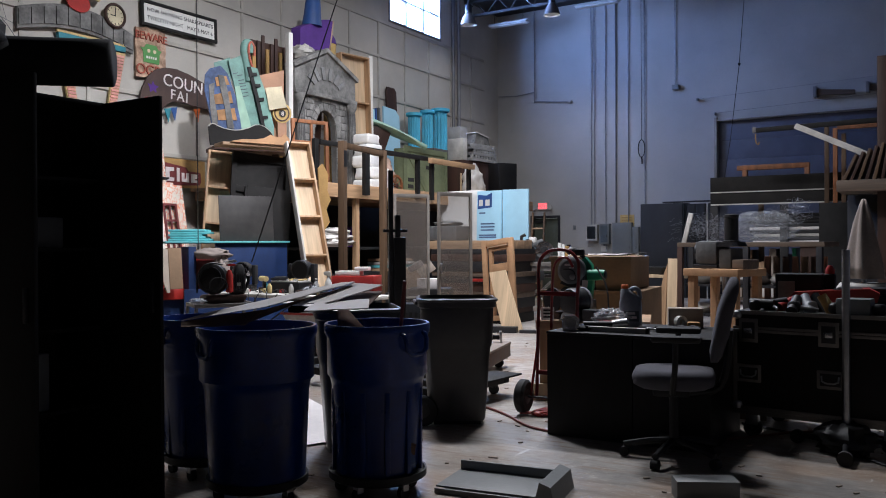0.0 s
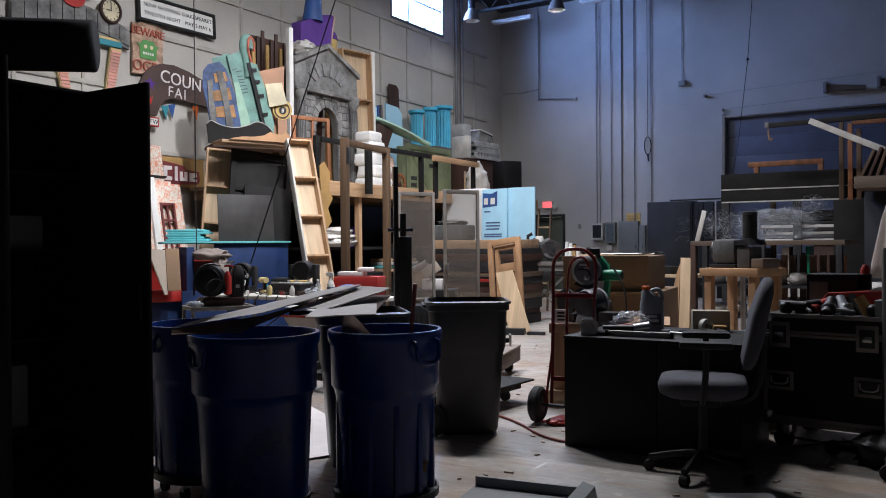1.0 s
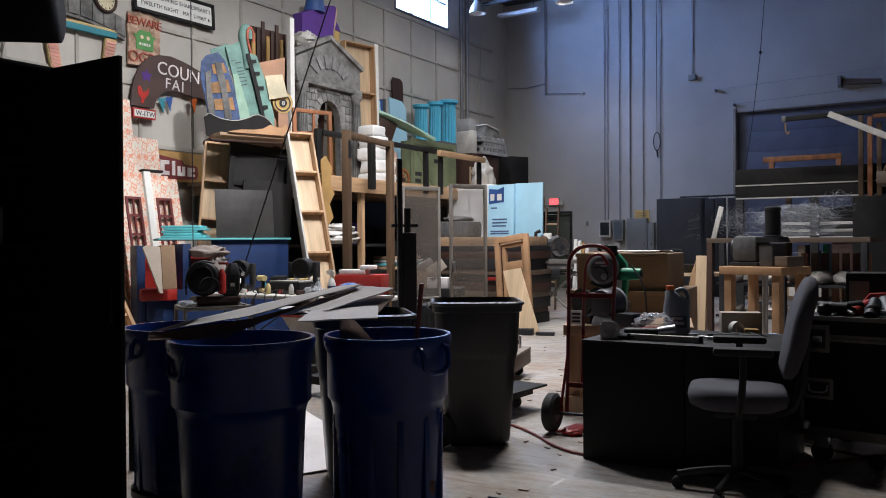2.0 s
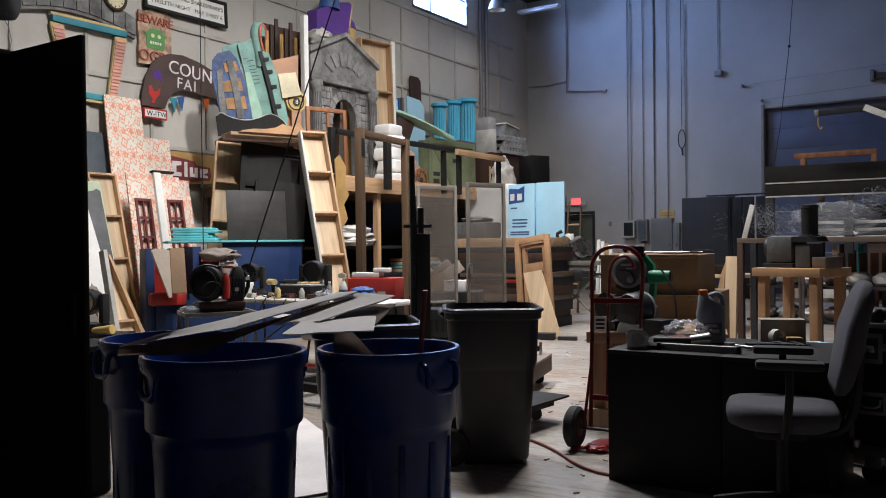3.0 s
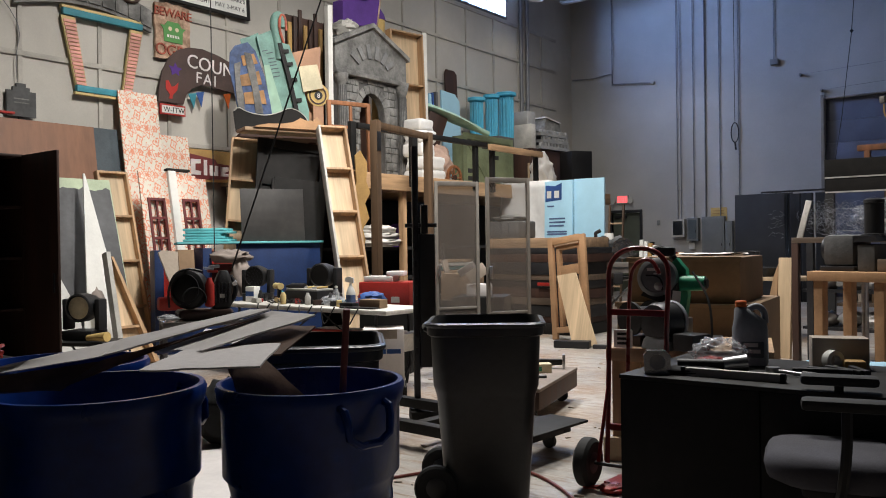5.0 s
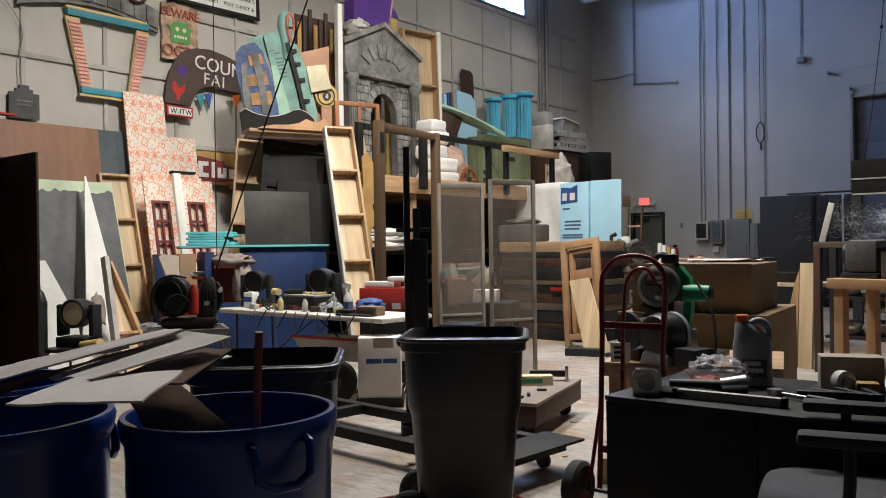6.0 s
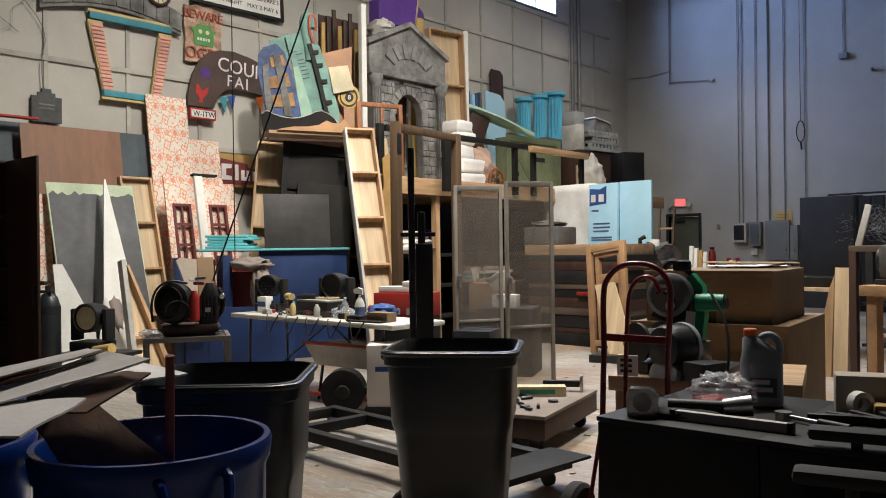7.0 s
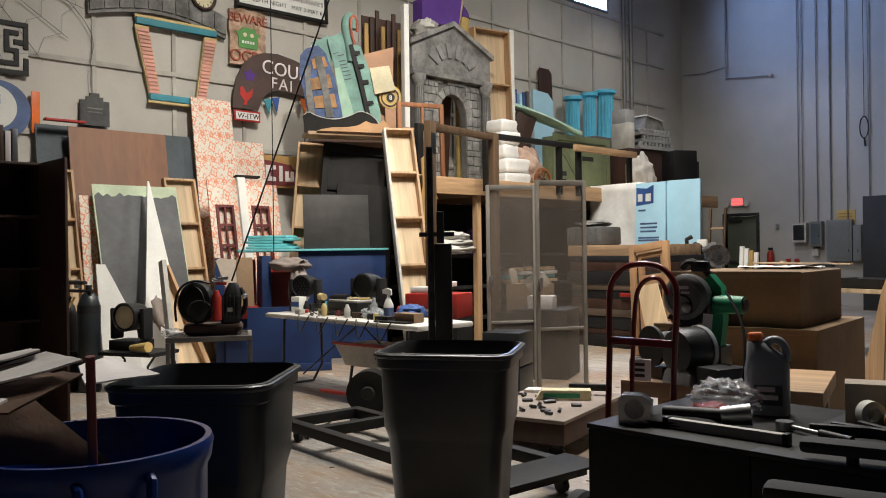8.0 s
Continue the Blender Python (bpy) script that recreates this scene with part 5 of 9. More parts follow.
# green crate with bars for its stencilled words
t = thing("green_crate", stand((-9.75, 15.56), (-9.72, 17.38), 2.36, 0) @ Matrix.Diagonal((1.18, 0.45, 1.22, 1)), "green military-style wooden crate with dark stencil", "crate")
part("box", bx(nb(), (0.06, 0.02, 0.0), (1.44, 0.7, 0.90), 0.005), "olive", t)
for lo, hi in (((0.0, -0.02, 0.0), (0.10, 0.019, 0.94)), ((1.40, -0.02, 0.0), (1.50, 0.019, 0.94)), ((0.10, -0.02, 0.84), (1.40, 0.019, 0.94))):
    part("trim_board", bx(nb(), lo, hi, 0.004), "olive", t)
part("diagonal_board", prism(nb(), [(0.10, 0.80), (0.20, 0.83), (0.95, 0.02), (0.82, 0.02)], -0.015, 0.018), "olive", t)
for x0, x1, z in ((0.55, 0.78, 0.72), (0.86, 1.22, 0.72), (0.75, 1.05, 0.56), (0.14, 0.34, 0.30), (0.14, 0.32, 0.18)):
    part("stencil_bar", bx(nb(), (x0, 0.014, z), (x1, 0.0195, z + 0.07)), "ink", t)
# long pale green lid
t = thing("mint_hull_lid", pose(-10.2, 14.95, 3.98, 0, 20, 62), "long pale green hull-shaped lid lying on the heap", "prop")
loops = []
for k in range(9):
    u = k / 8
    w = 0.06 + 0.2 * math.sin(math.pi * min(1, u * 1.15 + 0.02)) ** 0.6
    loops.append([(1.45 * u, w * math.cos(a), 0.08 * math.sin(a) * (1 if math.sin(a) > 0 else 0.4)) for a in [j * math.tau / 12 for j in range(12)]])
part("hull", rings(nb(), loops), "mint", t)
part("hull_prop", bx(nb(), (0.1, -0.10, -1.3), (0.5, 0.10, -0.06), 0.02), "brown_dark", t)
t = thing("blue_panel_stack", stand((-10.78, 15.56), (-10.72, 16.4), 2.36, 2) @ Matrix.Diagonal((0.92, 1, 1.08, 1)), "blue and pale-blue boards stacked on end", "boards")
for k, (mt, h, w) in enumerate((("ink", 1.95, 0.10), ("foam", 2.0, 0.12), ("navy", 1.98, 0.05), ("foam", 1.92, 0.08), ("navy", 1.95, 0.04), ("grey_paint", 1.98, 0.06))):
    part("board", bx(nb(), (0.12 * k, 0, 0), (0.12 * k + w, 0.3, h), 0.004), mt, t)
part("pale_panel", prism(nb(), [(0.72, 0), (1.35, 0), (1.35, 1.85), (1.2, 1.98), (0.72, 2.02)], -0.05, -0.01), "foam", t)


def fluted_column(x, y, z, h, r):
    t = thing("turquoise_column", pose(x, y, z), "short turquoise fluted toy column", "column", "turquoise columns")
    part("shaft", lathe(nb(), [(r * 0.8, 0), (r * 0.72, h * 0.5), (r * 0.8, h - 0.10)], 24), "cyan", t)
    for k in range(14):
        a = math.tau * k / 14
        part("flute", cyl(nb(), (r * 0.82 * math.cos(a), r * 0.82 * math.sin(a), 0.02), (r * 0.82 * math.cos(a), r * 0.82 * math.sin(a), h - 0.11), 0.022, seg=6), "cyan", t)
    part("capital", lathe(nb(), [(r * 0.9, h - 0.10), (r * 1.25, h - 0.07), (r * 1.28, h - 0.01), (r * 1.2, h)], 24), "cyan", t)


fluted_column(-10.92, 17.74, 3.67, 0.92, 0.16)
fluted_column(-10.80, 18.17, 3.67, 1.03, 0.15)
fluted_column(-10.60, 18.46, 3.67, 1.09, 0.19)
t = thing("grey_pallet_stack", pose(-10.55, 18.25, 2.36), "stack of grey boxes and trays under the columns", "boxes")
part("lower_box", bx(nb(), (-0.6, -0.85, 0), (0.42, 0.62, 0.8), 0.02), "brown_dark", t)
part("upper_box", bx(nb(), (-0.58, -0.75, 0.802), (0.36, 0.55, 1.308), 0.02), "grey_paint", t)
# engine-like stack of grey moulded parts
t = thing("grey_moulded_prop", pose(-9.64, 18.12, 2.36, 0, 0, 86), "stack of grey moulded trays with notched edges", "prop")
part("lower_block", bx(nb(), (-0.6, -0.3, 0.0), (0.88, 0.4, 0.98), 0.03), "brown_dark", t)
for k, (x0, x1, z0, h) in enumerate(((-0.30, 0.86, 0.985, 0.07), (-0.22, 0.82, 1.13, 0.06), (-0.30, 0.80, 1.27, 0.06))):
    tray = part("tray", prism(nb(), [(x0 + 0.03, z0), (x1 - 0.03, z0), (x1, z0 + h), (x0, z0 + h)], -0.34, 0.36), "grey_tray", t)
    for i in range(9):
        x = x0 + 0.05 + (x1 - x0 - 0.16) * i / 8
        part("foot", bx(nb(), (x, -0.34, z0 + h), (x + 0.06, -0.26, z0 + h + 0.07), 0.006), "grey_tray", tray)
part("slanted_tray", prism(nb(), [(0.02, 1.41), (0.72, 1.42), (0.62, 1.60), (0.10, 1.68)], -0.22, 0.25), "stone", t)
part("white_lip", prism(nb(), [(0.08, 1.685), (0.64, 1.605), (0.65, 1.63), (0.09, 1.71)], -0.24, 0.25), "white_dirty", t)
part("pale_box", bx(nb(), (-0.52, -0.25, 0.985), (-0.34, 0.2, 1.50), 0.015), "white_dirty", t)
part("grey_box", bx(nb(), (-0.50, -0.15, 1.505), (-0.20, 0.2, 1.78), 0.015), "grey_tray", t)
# cloth, rocking piece and pale boards
t = thing("white_cloth_drape", pose(-9.12, 17.50, 2.36), "white cloth draped over a pale wooden frame", "fabric")
part("drape", heap(nb(), 0.45, 0.6, 0.86, 51.0, 40, 28, folds=5), "fabric_white", t)
part("pale_board", bx(nb(), (-0.35, 0.0, 0), (-0.3, 1.1, 0.66), 0.005), "ply", t)
part("leaning_post", bx(nb(), (0.0, 1.02, 0), (0.08, 1.12, 0.95), 0.005), "pine", t)
t = thing("black_speaker_case", pose(-8.84, 18.55, 2.36, 0, 0, 60), "black loudspeaker cabinet on the loft", "loudspeaker")
part("cabinet", bx(nb(), (-0.3, -0.25, 0), (0.2, 0.25, 0.92), 0.01), "black", t)
t = thing("black_speaker_case", pose(-10.62, 21.85, 0), "tall black flight case standing on end", "case")
part("cabinet", bx(nb(), (-0.35, -0.3, 0), (0.2, 0.3, 3.45), 0.01), "black", t)

# shelves and goods under the loft
t = thing("dark_shelving", pose(-8.9, 11.2, 0), "dark shelving under the loft, half full", "shelving")
for z in (0.35, 0.80, 1.25):
    part("shelf", bx(nb(), (-0.9, 0, z), (0.45, 5.4, z + 0.05), 0.004), "black_paint", t)
for y in (0.0, 1.9, 3.7, 5.3):
    part("upright", bx(nb(), (0.452, y, 0), (0.50, y + 0.05, 1.35), 0.004), "black_paint", t)
t = thing("folded_white_cloth", pose(-8.6, 11.62, 1.302), "folded off-white cloths piled on a shelf", "fabric")
for k in range(3):
    part("cloth", heap(nb(), 0.75 - 0.1 * k, 0.95 - 0.12 * k, 0.16, 60.0 + k, folds=7, at=(0, 0.03 * k, 0.09 * k)), "fabric_white", t)
t = thing("purple_vase", pose(-8.75, 12.35, 1.30), "small purple-grey urn on a shelf", "vase")
part("body", lathe(nb(), [(0.07, 0), (0.05, 0.04), (0.05, 0.25), (0.09, 0.32), (0.07, 0.36)], 16), "purple", t)
t = thing("stored_boards", pose(-8.5, 12.9, 0.85), "small boards and boxes on a low shelf", "boards")
for k in range(4):
    part("board", bx(nb(), (-0.3, 0.05, 0.06 * k + 0.002), (0.15 - 0.05 * (k % 2), 0.95, 0.06 * k + 0.05), 0.004), ("pine_x", "foam_teal", "white_dirty", "pine_x")[k], t)

# ---- blue booth, table and work clutter ----
t = thing("blue_flat", stand((-8.95, 9.40), (-8.45, 10.42), 0, 2), "royal blue painted flat with a thin teal top edge", "scenery flat")
part("face", bx(nb(), (0, 0, 0), (1.13, 0.05, 1.37), 0.006), "blue_flat", t)
part("top_edge", bx(nb(), (-0.75, -0.06, 1.374), (1.16, 0.22, 1.40), 0.004), "foam_teal", t)
t = thing("blue_booth", stand((-9.35, 8.55), (-8.95, 9.38), 0, 0), "blue-sided booth with red padded seat and boxes on it", "booth")
part("side_panel", bx(nb(), (0.45, -0.25, 0), (0.56, 0.35, 1.32), 0.008), "blue_flat", t)
part("side_panel", bx(nb(), (-0.08, 0.05, 0), (0.03, 0.45, 1.30), 0.008), "blue_flat", t)
part("base", bx(nb(), (0.03, 0.0, 0), (0.45, 0.40, 0.55), 0.008), "blue_flat", t)
part("seat", bx(nb(), (-0.06, -0.10, 0.552), (0.45, 0.34, 0.72), 0.04), "red", t)
part("backrest", bx(nb(), (0.57, 0.10, 0.60), (0.95, 0.25, 1.28), 0.04), "red", t)
part("backrest", bx(nb(), (0.03, 0.342, 0.60), (0.44, 0.44, 1.28), 0.04), "red", t)
t = thing("cardboard_sheet", stand((-9.05, 8.30), (-8.95, 8.75), 0.72, 6), "tan cardboard sheets on the booth seat", "cardboard")
part("face", prism(nb(), [(0.0, 0.55), (0.05, 0.58), (0.24, 0.56), (0.24, -0.05), (0.20, -0.05)], -0.06, -0.03), "card_pale", t)
part("fold", bx(nb(), (0.241, -0.07, 0.0), (0.44, 0.02, 0.58), 0.004), "cardboard", t)
t = thing("red_padded_chair", pose(-8.72, 9.08, 0, 0, 0, 62), "red upholstered chair under a white plastic bag", "chair")
part("seat", bx(nb(), (-0.24, -0.24, 0.42), (0.24, 0.24, 0.52), 0.03), "maroon", t)
part("backrest", bx(nb(), (-0.24, 0.18, 0.522), (0.24, 0.26, 1.12), 0.03), "maroon", t)
for x in (-0.2, 0.2):
    for y in (-0.2, 0.2):
        part("leg", cyl(nb(), (x, y, 0), (x, y, 0.42), 0.018), "steel_dark", t)
t = thing("white_plastic_bag", pose(-8.75, 9.12, 1.13), "crumpled white plastic bag hung over the chair", "bag")
part("bag", heap(nb(), 0.62, 0.42, 0.18, 71.0, folds=9), "fabric_tan", t)
part("bag_tail", heap(nb(), 0.28, 0.22, 0.62, 74.0, folds=9, at=(0.22, -0.02, -0.50)), "fabric_tan", t)
t = thing("blue_flat", stand((-8.45, 8.35), (-7.95, 9.15), 0, 2), "low royal blue panel standing behind the folding table", "scenery flat")
part("face", bx(nb(), (0, 0, 0), (0.94, 0.04, 0.74), 0.006), "blue_flat", t)
part("foot_rail", bx(nb(), (0.0, -0.03, 0.0), (0.94, -0.001, 0.09), 0.006), "blue_flat", t)
t = thing("teal_foam_stack", pose(-9.4, 9.32, 1.405, 0, 0, 35), "small stack of teal foam pads", "foam", )
for k in range(5):
    part("pad", bx(nb(), (-0.30 + 0.03 * (k % 2), -0.2, 0.035 * k), (0.30 - 0.05 * (k % 3), 0.2, 0.035 * k + 0.032), 0.012), "foam_teal", t)

# folding table
TA, TB = (-7.62, 8.06), (-5.19, 7.98)
t = thing("folding_table", stand(TA, TB), "white plastic folding table crowded with tools", "table")
L = math.hypot(TB[0] - TA[0], TB[1] - TA[1])
part("tabletop", bx(nb(), (0, 0, 0.695), (L, 0.64, 0.74), 0.018), "white_dirty", t)
for x in (0.22, L - 0.22):
    part("leg_frame", tube(nb(), [(x, 0.1, 0.69), (x, 0.08, 0.02), (x, 0.56, 0.02), (x, 0.54, 0.69)], 0.014, 8, 1), "steel_dark", t)
    part("leg_brace", cyl(nb(), (x, 0.32, 0.10), (L / 2, 0.32, 0.68), 0.009, seg=6), "steel_dark", t)
TM = stand(TA, TB, 0.742)
# the floor round the table, for what stands behind it
BEHIND = stand((-7.12, 7.63), (-5.60, 8.18), 0.742)


def on_table(x, y, turn=0.0, z=0.0):
    return TM @ pose(x, 0.05 + 0.66 * y, z, 0, 0, turn)


def spray_bottle(m):
    t = thing("spray_bottle", m, "white trigger spray bottle on the folding table", "bottle")
    part("bottle", lathe(nb(), [(0.042, 0), (0.045, 0.02), (0.045, 0.13), (0.03, 0.17), (0.014, 0.20), (0.014, 0.22)], 18), "white", t)
    part("label_band", lathe(nb(), [(0.0457, 0.03), (0.0457, 0.11)], 18, cap0=False, cap1=False), "blue_trim", t)
    part("trigger_head", prism(nb(), [(-0.05, 0.235), (0.03, 0.22), (0.03, 0.27), (-0.01, 0.285), (-0.055, 0.27)], -0.014, 0.014), "white", t)


spray_bottle(on_table(1.741, 0.3, 30))
t = thing("clear_bottle", on_table(1.596, 0.22), "clear plastic water bottle on the table", "bottle")
part("bottle", lathe(nb(), [(0.034, 0), (0.036, 0.1), (0.034, 0.13), (0.013, 0.165), (0.013, 0.175)], 16), "clear_plastic", t)
part("cap", lathe(nb(), [(0.015, 0.176), (0.015, 0.195)], 12), "white", t)
t = thing("small_carton", on_table(0.262, 0.3, 10), "white and blue small carton on the table", "carton")
part("box", bx(nb(), (-0.06, -0.05, 0), (0.06, 0.05, 0.16), 0.004), "white", t)
part("print_band", bx(nb(), (-0.055, -0.0525, 0.06), (0.055, -0.0505, 0.11)), "navy", t)


def drill(m, mt, label):
    t = thing("cordless_drill", m, label, "drill")
    part("body", cyl(nb(), (-0.08, 0, 0.17), (0.08, 0, 0.17), 0.034), mt, t)
    part("chuck", cyl(nb(), (0.08, 0, 0.17), (0.14, 0, 0.17), 0.025, 0.012), "black", t)
    part("grip", bx(nb(), (-0.05, -0.02, 0.05), (0.0, 0.02, 0.15), 0.012), "black", t)
    part("battery", bx(nb(), (-0.08, -0.035, 0.0), (0.04, 0.035, 0.05), 0.008), mt, t)


drill(on_table(0.639, 0.35, 160), "yellow", "yellow and black cordless drill on the table")
drill(on_table(0.9, 0.42, 200), "steel_dark", "dark cordless drill standing on the table")
t = thing("tool_tangle", on_table(0.552, 0.2) @ Matrix.Diagonal((1.35, 1, 1, 1)), "tangle of cables, clamps and small tools", "tools", kind="stuff")
random.seed(21)
bm = nb()
for k in range(16):
    p = Vector((random.uniform(-0.12, 0.6), random.uniform(-0.1, 0.35), 0.012))
    pts = [p]
    for j in range(7):
        p = p + Vector((random.uniform(-0.08, 0.08), random.uniform(-0.06, 0.06), 0))
        pts.append(Vector((p.x, p.y, random.uniform(0.01, 0.06))))
    tube(bm, pts, 0.006, 5, 1)
part("cables", bm, "black", t)
for k in range(12):
    c = pose(random.uniform(-0.15, 0.95), random.uniform(-0.12, 0.42), 0.022, 0, 0, random.uniform(0, 180))
    part("small_tool", bx(nb(), (-0.07, -0.012, -0.02), (0.07, 0.012, 0.012), 0.005, c), random.choice(["steel", "red", "black", "brown_dark", "teal", "white_dirty"]), t)
for k in range(5):
    x = 0.10 + 0.23 * k
    part("hanging_cable", tube(nb(), [(x, -0.2, 0.01), (x + 0.02, -0.235, -0.02), (x + 0.05, -0.24, -0.18), (x + 0.12, -0.238, -0.05), (x + 0.13, -0.2, 0.012)], 0.006, 5, 2), "black", t)
t = thing("black_toolbox", on_table(0.987, 0.5, 0), "open black plastic toolbox with a tray of bits", "toolbox")
part("box", bx(nb(), (-0.22, -0.13, 0), (0.28, 0.13, 0.13), 0.01), "black", t)
part("tray", bx(nb(), (-0.2, -0.12, 0.131), (0.26, 0.11, 0.15), 0.004), "white_dirty", t)
for k in range(6):
    part("bit", cyl(nb(), (-0.16 + 0.07 * k, -0.05, 0.16), (-0.12 + 0.07 * k, 0.06, 0.165), 0.011, seg=8), "gold" if k % 2 else "steel", t)
random.seed(64)
for k in range(16):
    x, y = 0.35 + 1.55 * k / 16 + random.uniform(-0.04, 0.04), random.uniform(0.10, 0.5)
    t = thing("small_supply", on_table(x, y, random.uniform(0, 180)), "small bottle, tin or tool on the folding table", "supply", "supplies on the table")
    mt = ("black", "white_dirty", "brown_dark", "teal", "steel", "black", "yellow", "red")[k % 8]
    if k % 3 == 0:
        part("tin", lathe(nb(), [(0.025, 0), (0.03, 0.01), (0.03, 0.07 + 0.01 * (k % 4)), (0.018, 0.09 + 0.01 * (k % 4)), (0.014, 0.12)], 14), mt, t)
    elif k % 3 == 1:
        part("case", rings(nb(), [rrect(0.10, 0.06, 0.012, 0.0), rrect(0.11, 0.07, 0.015, 0.015), rrect(0.10, 0.06, 0.015, 0.05)]), mt, t)
    else:
        part("clamp_bar", cyl(nb(), (-0.09, 0, 0.012), (0.09, 0.01, 0.03), 0.009, 0.009, 8), "steel", t)
        part("clamp_jaw", bx(nb(), (0.05, -0.02, 0.0), (0.09, 0.03, 0.06), 0.006), mt, t)
t = thing("open_laptop_box", on_table(2.089, 0.22, 5), "small tan box with a flat black tablet beside it", "box")
part("box", bx(nb(), (-0.12, -0.06, 0), (0.12, 0.06, 0.08), 0.006), "cardboard", t)
part("tablet", bx(nb(), (-0.28, -0.16, 0), (0.12, -0.07, 0.014), 0.004), "black", t)
part("black_case", bx(nb(), (-0.33, -0.10, 0.0), (-0.17, 0.0, 0.045), 0.008), "black", t)
t = thing("blue_cloth_rag", on_table(1.857, 0.55), "crumpled dark blue cloth on the table", "rag")
part("rag", heap(nb(), 0.30, 0.25, 0.14, 81.0, folds=9), "navy", t)
t = thing("clear_bag", on_table(1.451, 0.36), "small clear plastic bag with green content", "bag")
part("bag", heap(nb(), 0.26, 0.2, 0.10, 83.0, folds=9), "clear_plastic", t)
t = thing("red_crate", BEHIND @ pose(1.34, 0.98, -0.742, 0, 0, 0), "red plastic crate filled with packets", "crate")
part("stand", bx(nb(), (-0.16, -0.14, 0), (0.40, 0.24, 0.70), 0.01), "black_paint", t)
part("crate", bx(nb(), (-0.16, -0.14, 0.702), (0.40, 0.24, 0.94), 0.012), "red", t)
for k in range(3):
    part("packet", bx(nb(), (-0.12 + 0.16 * k, -0.148, 0.73), (-0.03 + 0.16 * k, -0.1405, 0.79)), "white_dirty", t)
part("white_box", bx(nb(), (-0.12, -0.1, 0.942), (0.20, 0.1, 1.0), 0.006), "white", t)
part("white_box", bx(nb(), (0.12, -0.12, 1.002), (0.30, 0.08, 1.05), 0.006, pose(0, 0, 0, 0, 0, 8)), "card_white", t)
t = thing("blue_milk_crate", pose(-5.25, 9.15, 0.0, 0, 0, 20), "blue plastic milk crates stacked beside the table", "crate")
for z in (0.0, 0.31):
    part("crate", bx(nb(), (-0.18, -0.18, z), (0.18, 0.18, z + 0.30), 0.012), "bin_black", t)
    for k in range(5):
        part("slot", bx(nb(), (-0.15 + 0.065 * k, -0.184, z + 0.06), (-0.11 + 0.065 * k, -0.1805, z + 0.2), 0.0), "black", t)
t = thing("white_boxes", pose(-5.85, 10.45, 0.0, 0, 0, 25), "dark crate with open white cartons on top", "boxes")
part("crate", bx(nb(), (-0.3, -0.3, 0), (0.3, 0.3, 0.72), 0.01), "black_paint", t)
part("carton", bx(nb(), (-0.15, -0.2, 0.722), (0.12, 0.0, 0.86), 0.004), "card_white", t)
part("flap", bx(nb(), (-0.0, -0.22, 0.0), (0.24, -0.21, 0.14), 0.003, pose(-0.08, 0, 0.86, 0, -35, 0)), "card_pale", t)

# moving-head stage lights
def moving_head(m, label, disc, size=1.0):
    t = thing("stage_light", m @ Matrix.Scale(size, 4), label, "stage light")
    part("base", bx(nb(), (-0.17, -0.14, 0), (0.17, 0.14, 0.10), 0.015), "black", t)
    for s in (-1, 1):
        part("yoke_arm", bx(nb(), (s * 0.185 - 0.03, -0.07, 0.102), (s * 0.185 + 0.03, 0.07, 0.42), 0.02), "black", t)
    hd = part("head", lathe(nb(), [(0.06, -0.17), (0.12, -0.13), (0.145, -0.02), (0.145, 0.11), (0.13, 0.12), (0.125, 0.10), (0.02, 0.09)], 28), "black", t)
    hd.matrix_local = pose(0, 0, 0.33, 90, 0, 0)
    if disc == "leds":
        for r, n in ((0.0, 1), (0.045, 6), (0.085, 12), (0.115, 17)):
            for k in range(n):
                a = math.tau * k / n
                part("led", lathe(nb(), [(0.012, 0.10), (0.009, 0.112)], 8, (r * math.cos(a), r * math.sin(a), 0)), "steel_dark", hd)
    elif disc == "bowl":
        part("lens", lathe(nb(), [(0.118, 0.098), (0.09, 0.108), (0.02, 0.112)], 24), "cream", hd)
    return t


CART = ((-5.69, 6.06), (-5.39, 6.57))
t = thing("steel_cart", stand(*CART), "low open steel frame cart with a wire shelf", "cart")
CL = 0.59
for lo, hi in (((0, 0, 0.735), (CL, 0.03, 0.77)), ((0, 0.42, 0.735), (CL, 0.45, 0.77)), ((0, 0.03, 0.735), (0.03, 0.42, 0.77)), ((CL - 0.03, 0.03, 0.735), (CL, 0.42, 0.77)), ((0.03, 0.005, 0.18), (CL - 0.03, 0.025, 0.205)), ((0.03, 0.425, 0.18), (CL - 0.03, 0.445, 0.205))):
    part("rail", bx(nb(), lo, hi, 0.004), "alu", t)
part("shelf", bx(nb(), (0.03, 0.03, 0.74), (CL - 0.03, 0.42, 0.76)), "steel_dark", t)
for x in (0.0, CL - 0.03):
    for y in (0.0, 0.42):
        part("leg", bx(nb(), (x, y, 0.0), (x + 0.03, y + 0.03, 0.733), 0.004), "alu", t)
t = thing("packing_foam", stand(*CART, 0.771) @ pose(0.32, 0.20, 0), "dark brown foam packing under a stage light", "foam")
part("foam", soft_pack(nb(), 0.40, 0.26, 0.08, 4.0), "brown_dark", t)
t = thing("crumpled_foil", stand(*CART, 0.771) @ pose(0.05, 0.10, 0), "crumpled clear wrap on the cart corner", "wrap")
part("wrap", heap(nb(), 0.16, 0.18, 0.06, 29.0, 30, 20, folds=13), "clear_plastic", t)
t = thing("stage_light", stand(*CART, 0.852) @ pose(0.30, 0.17, 0), "black stage light on its side with a red canister and cable", "stage light")
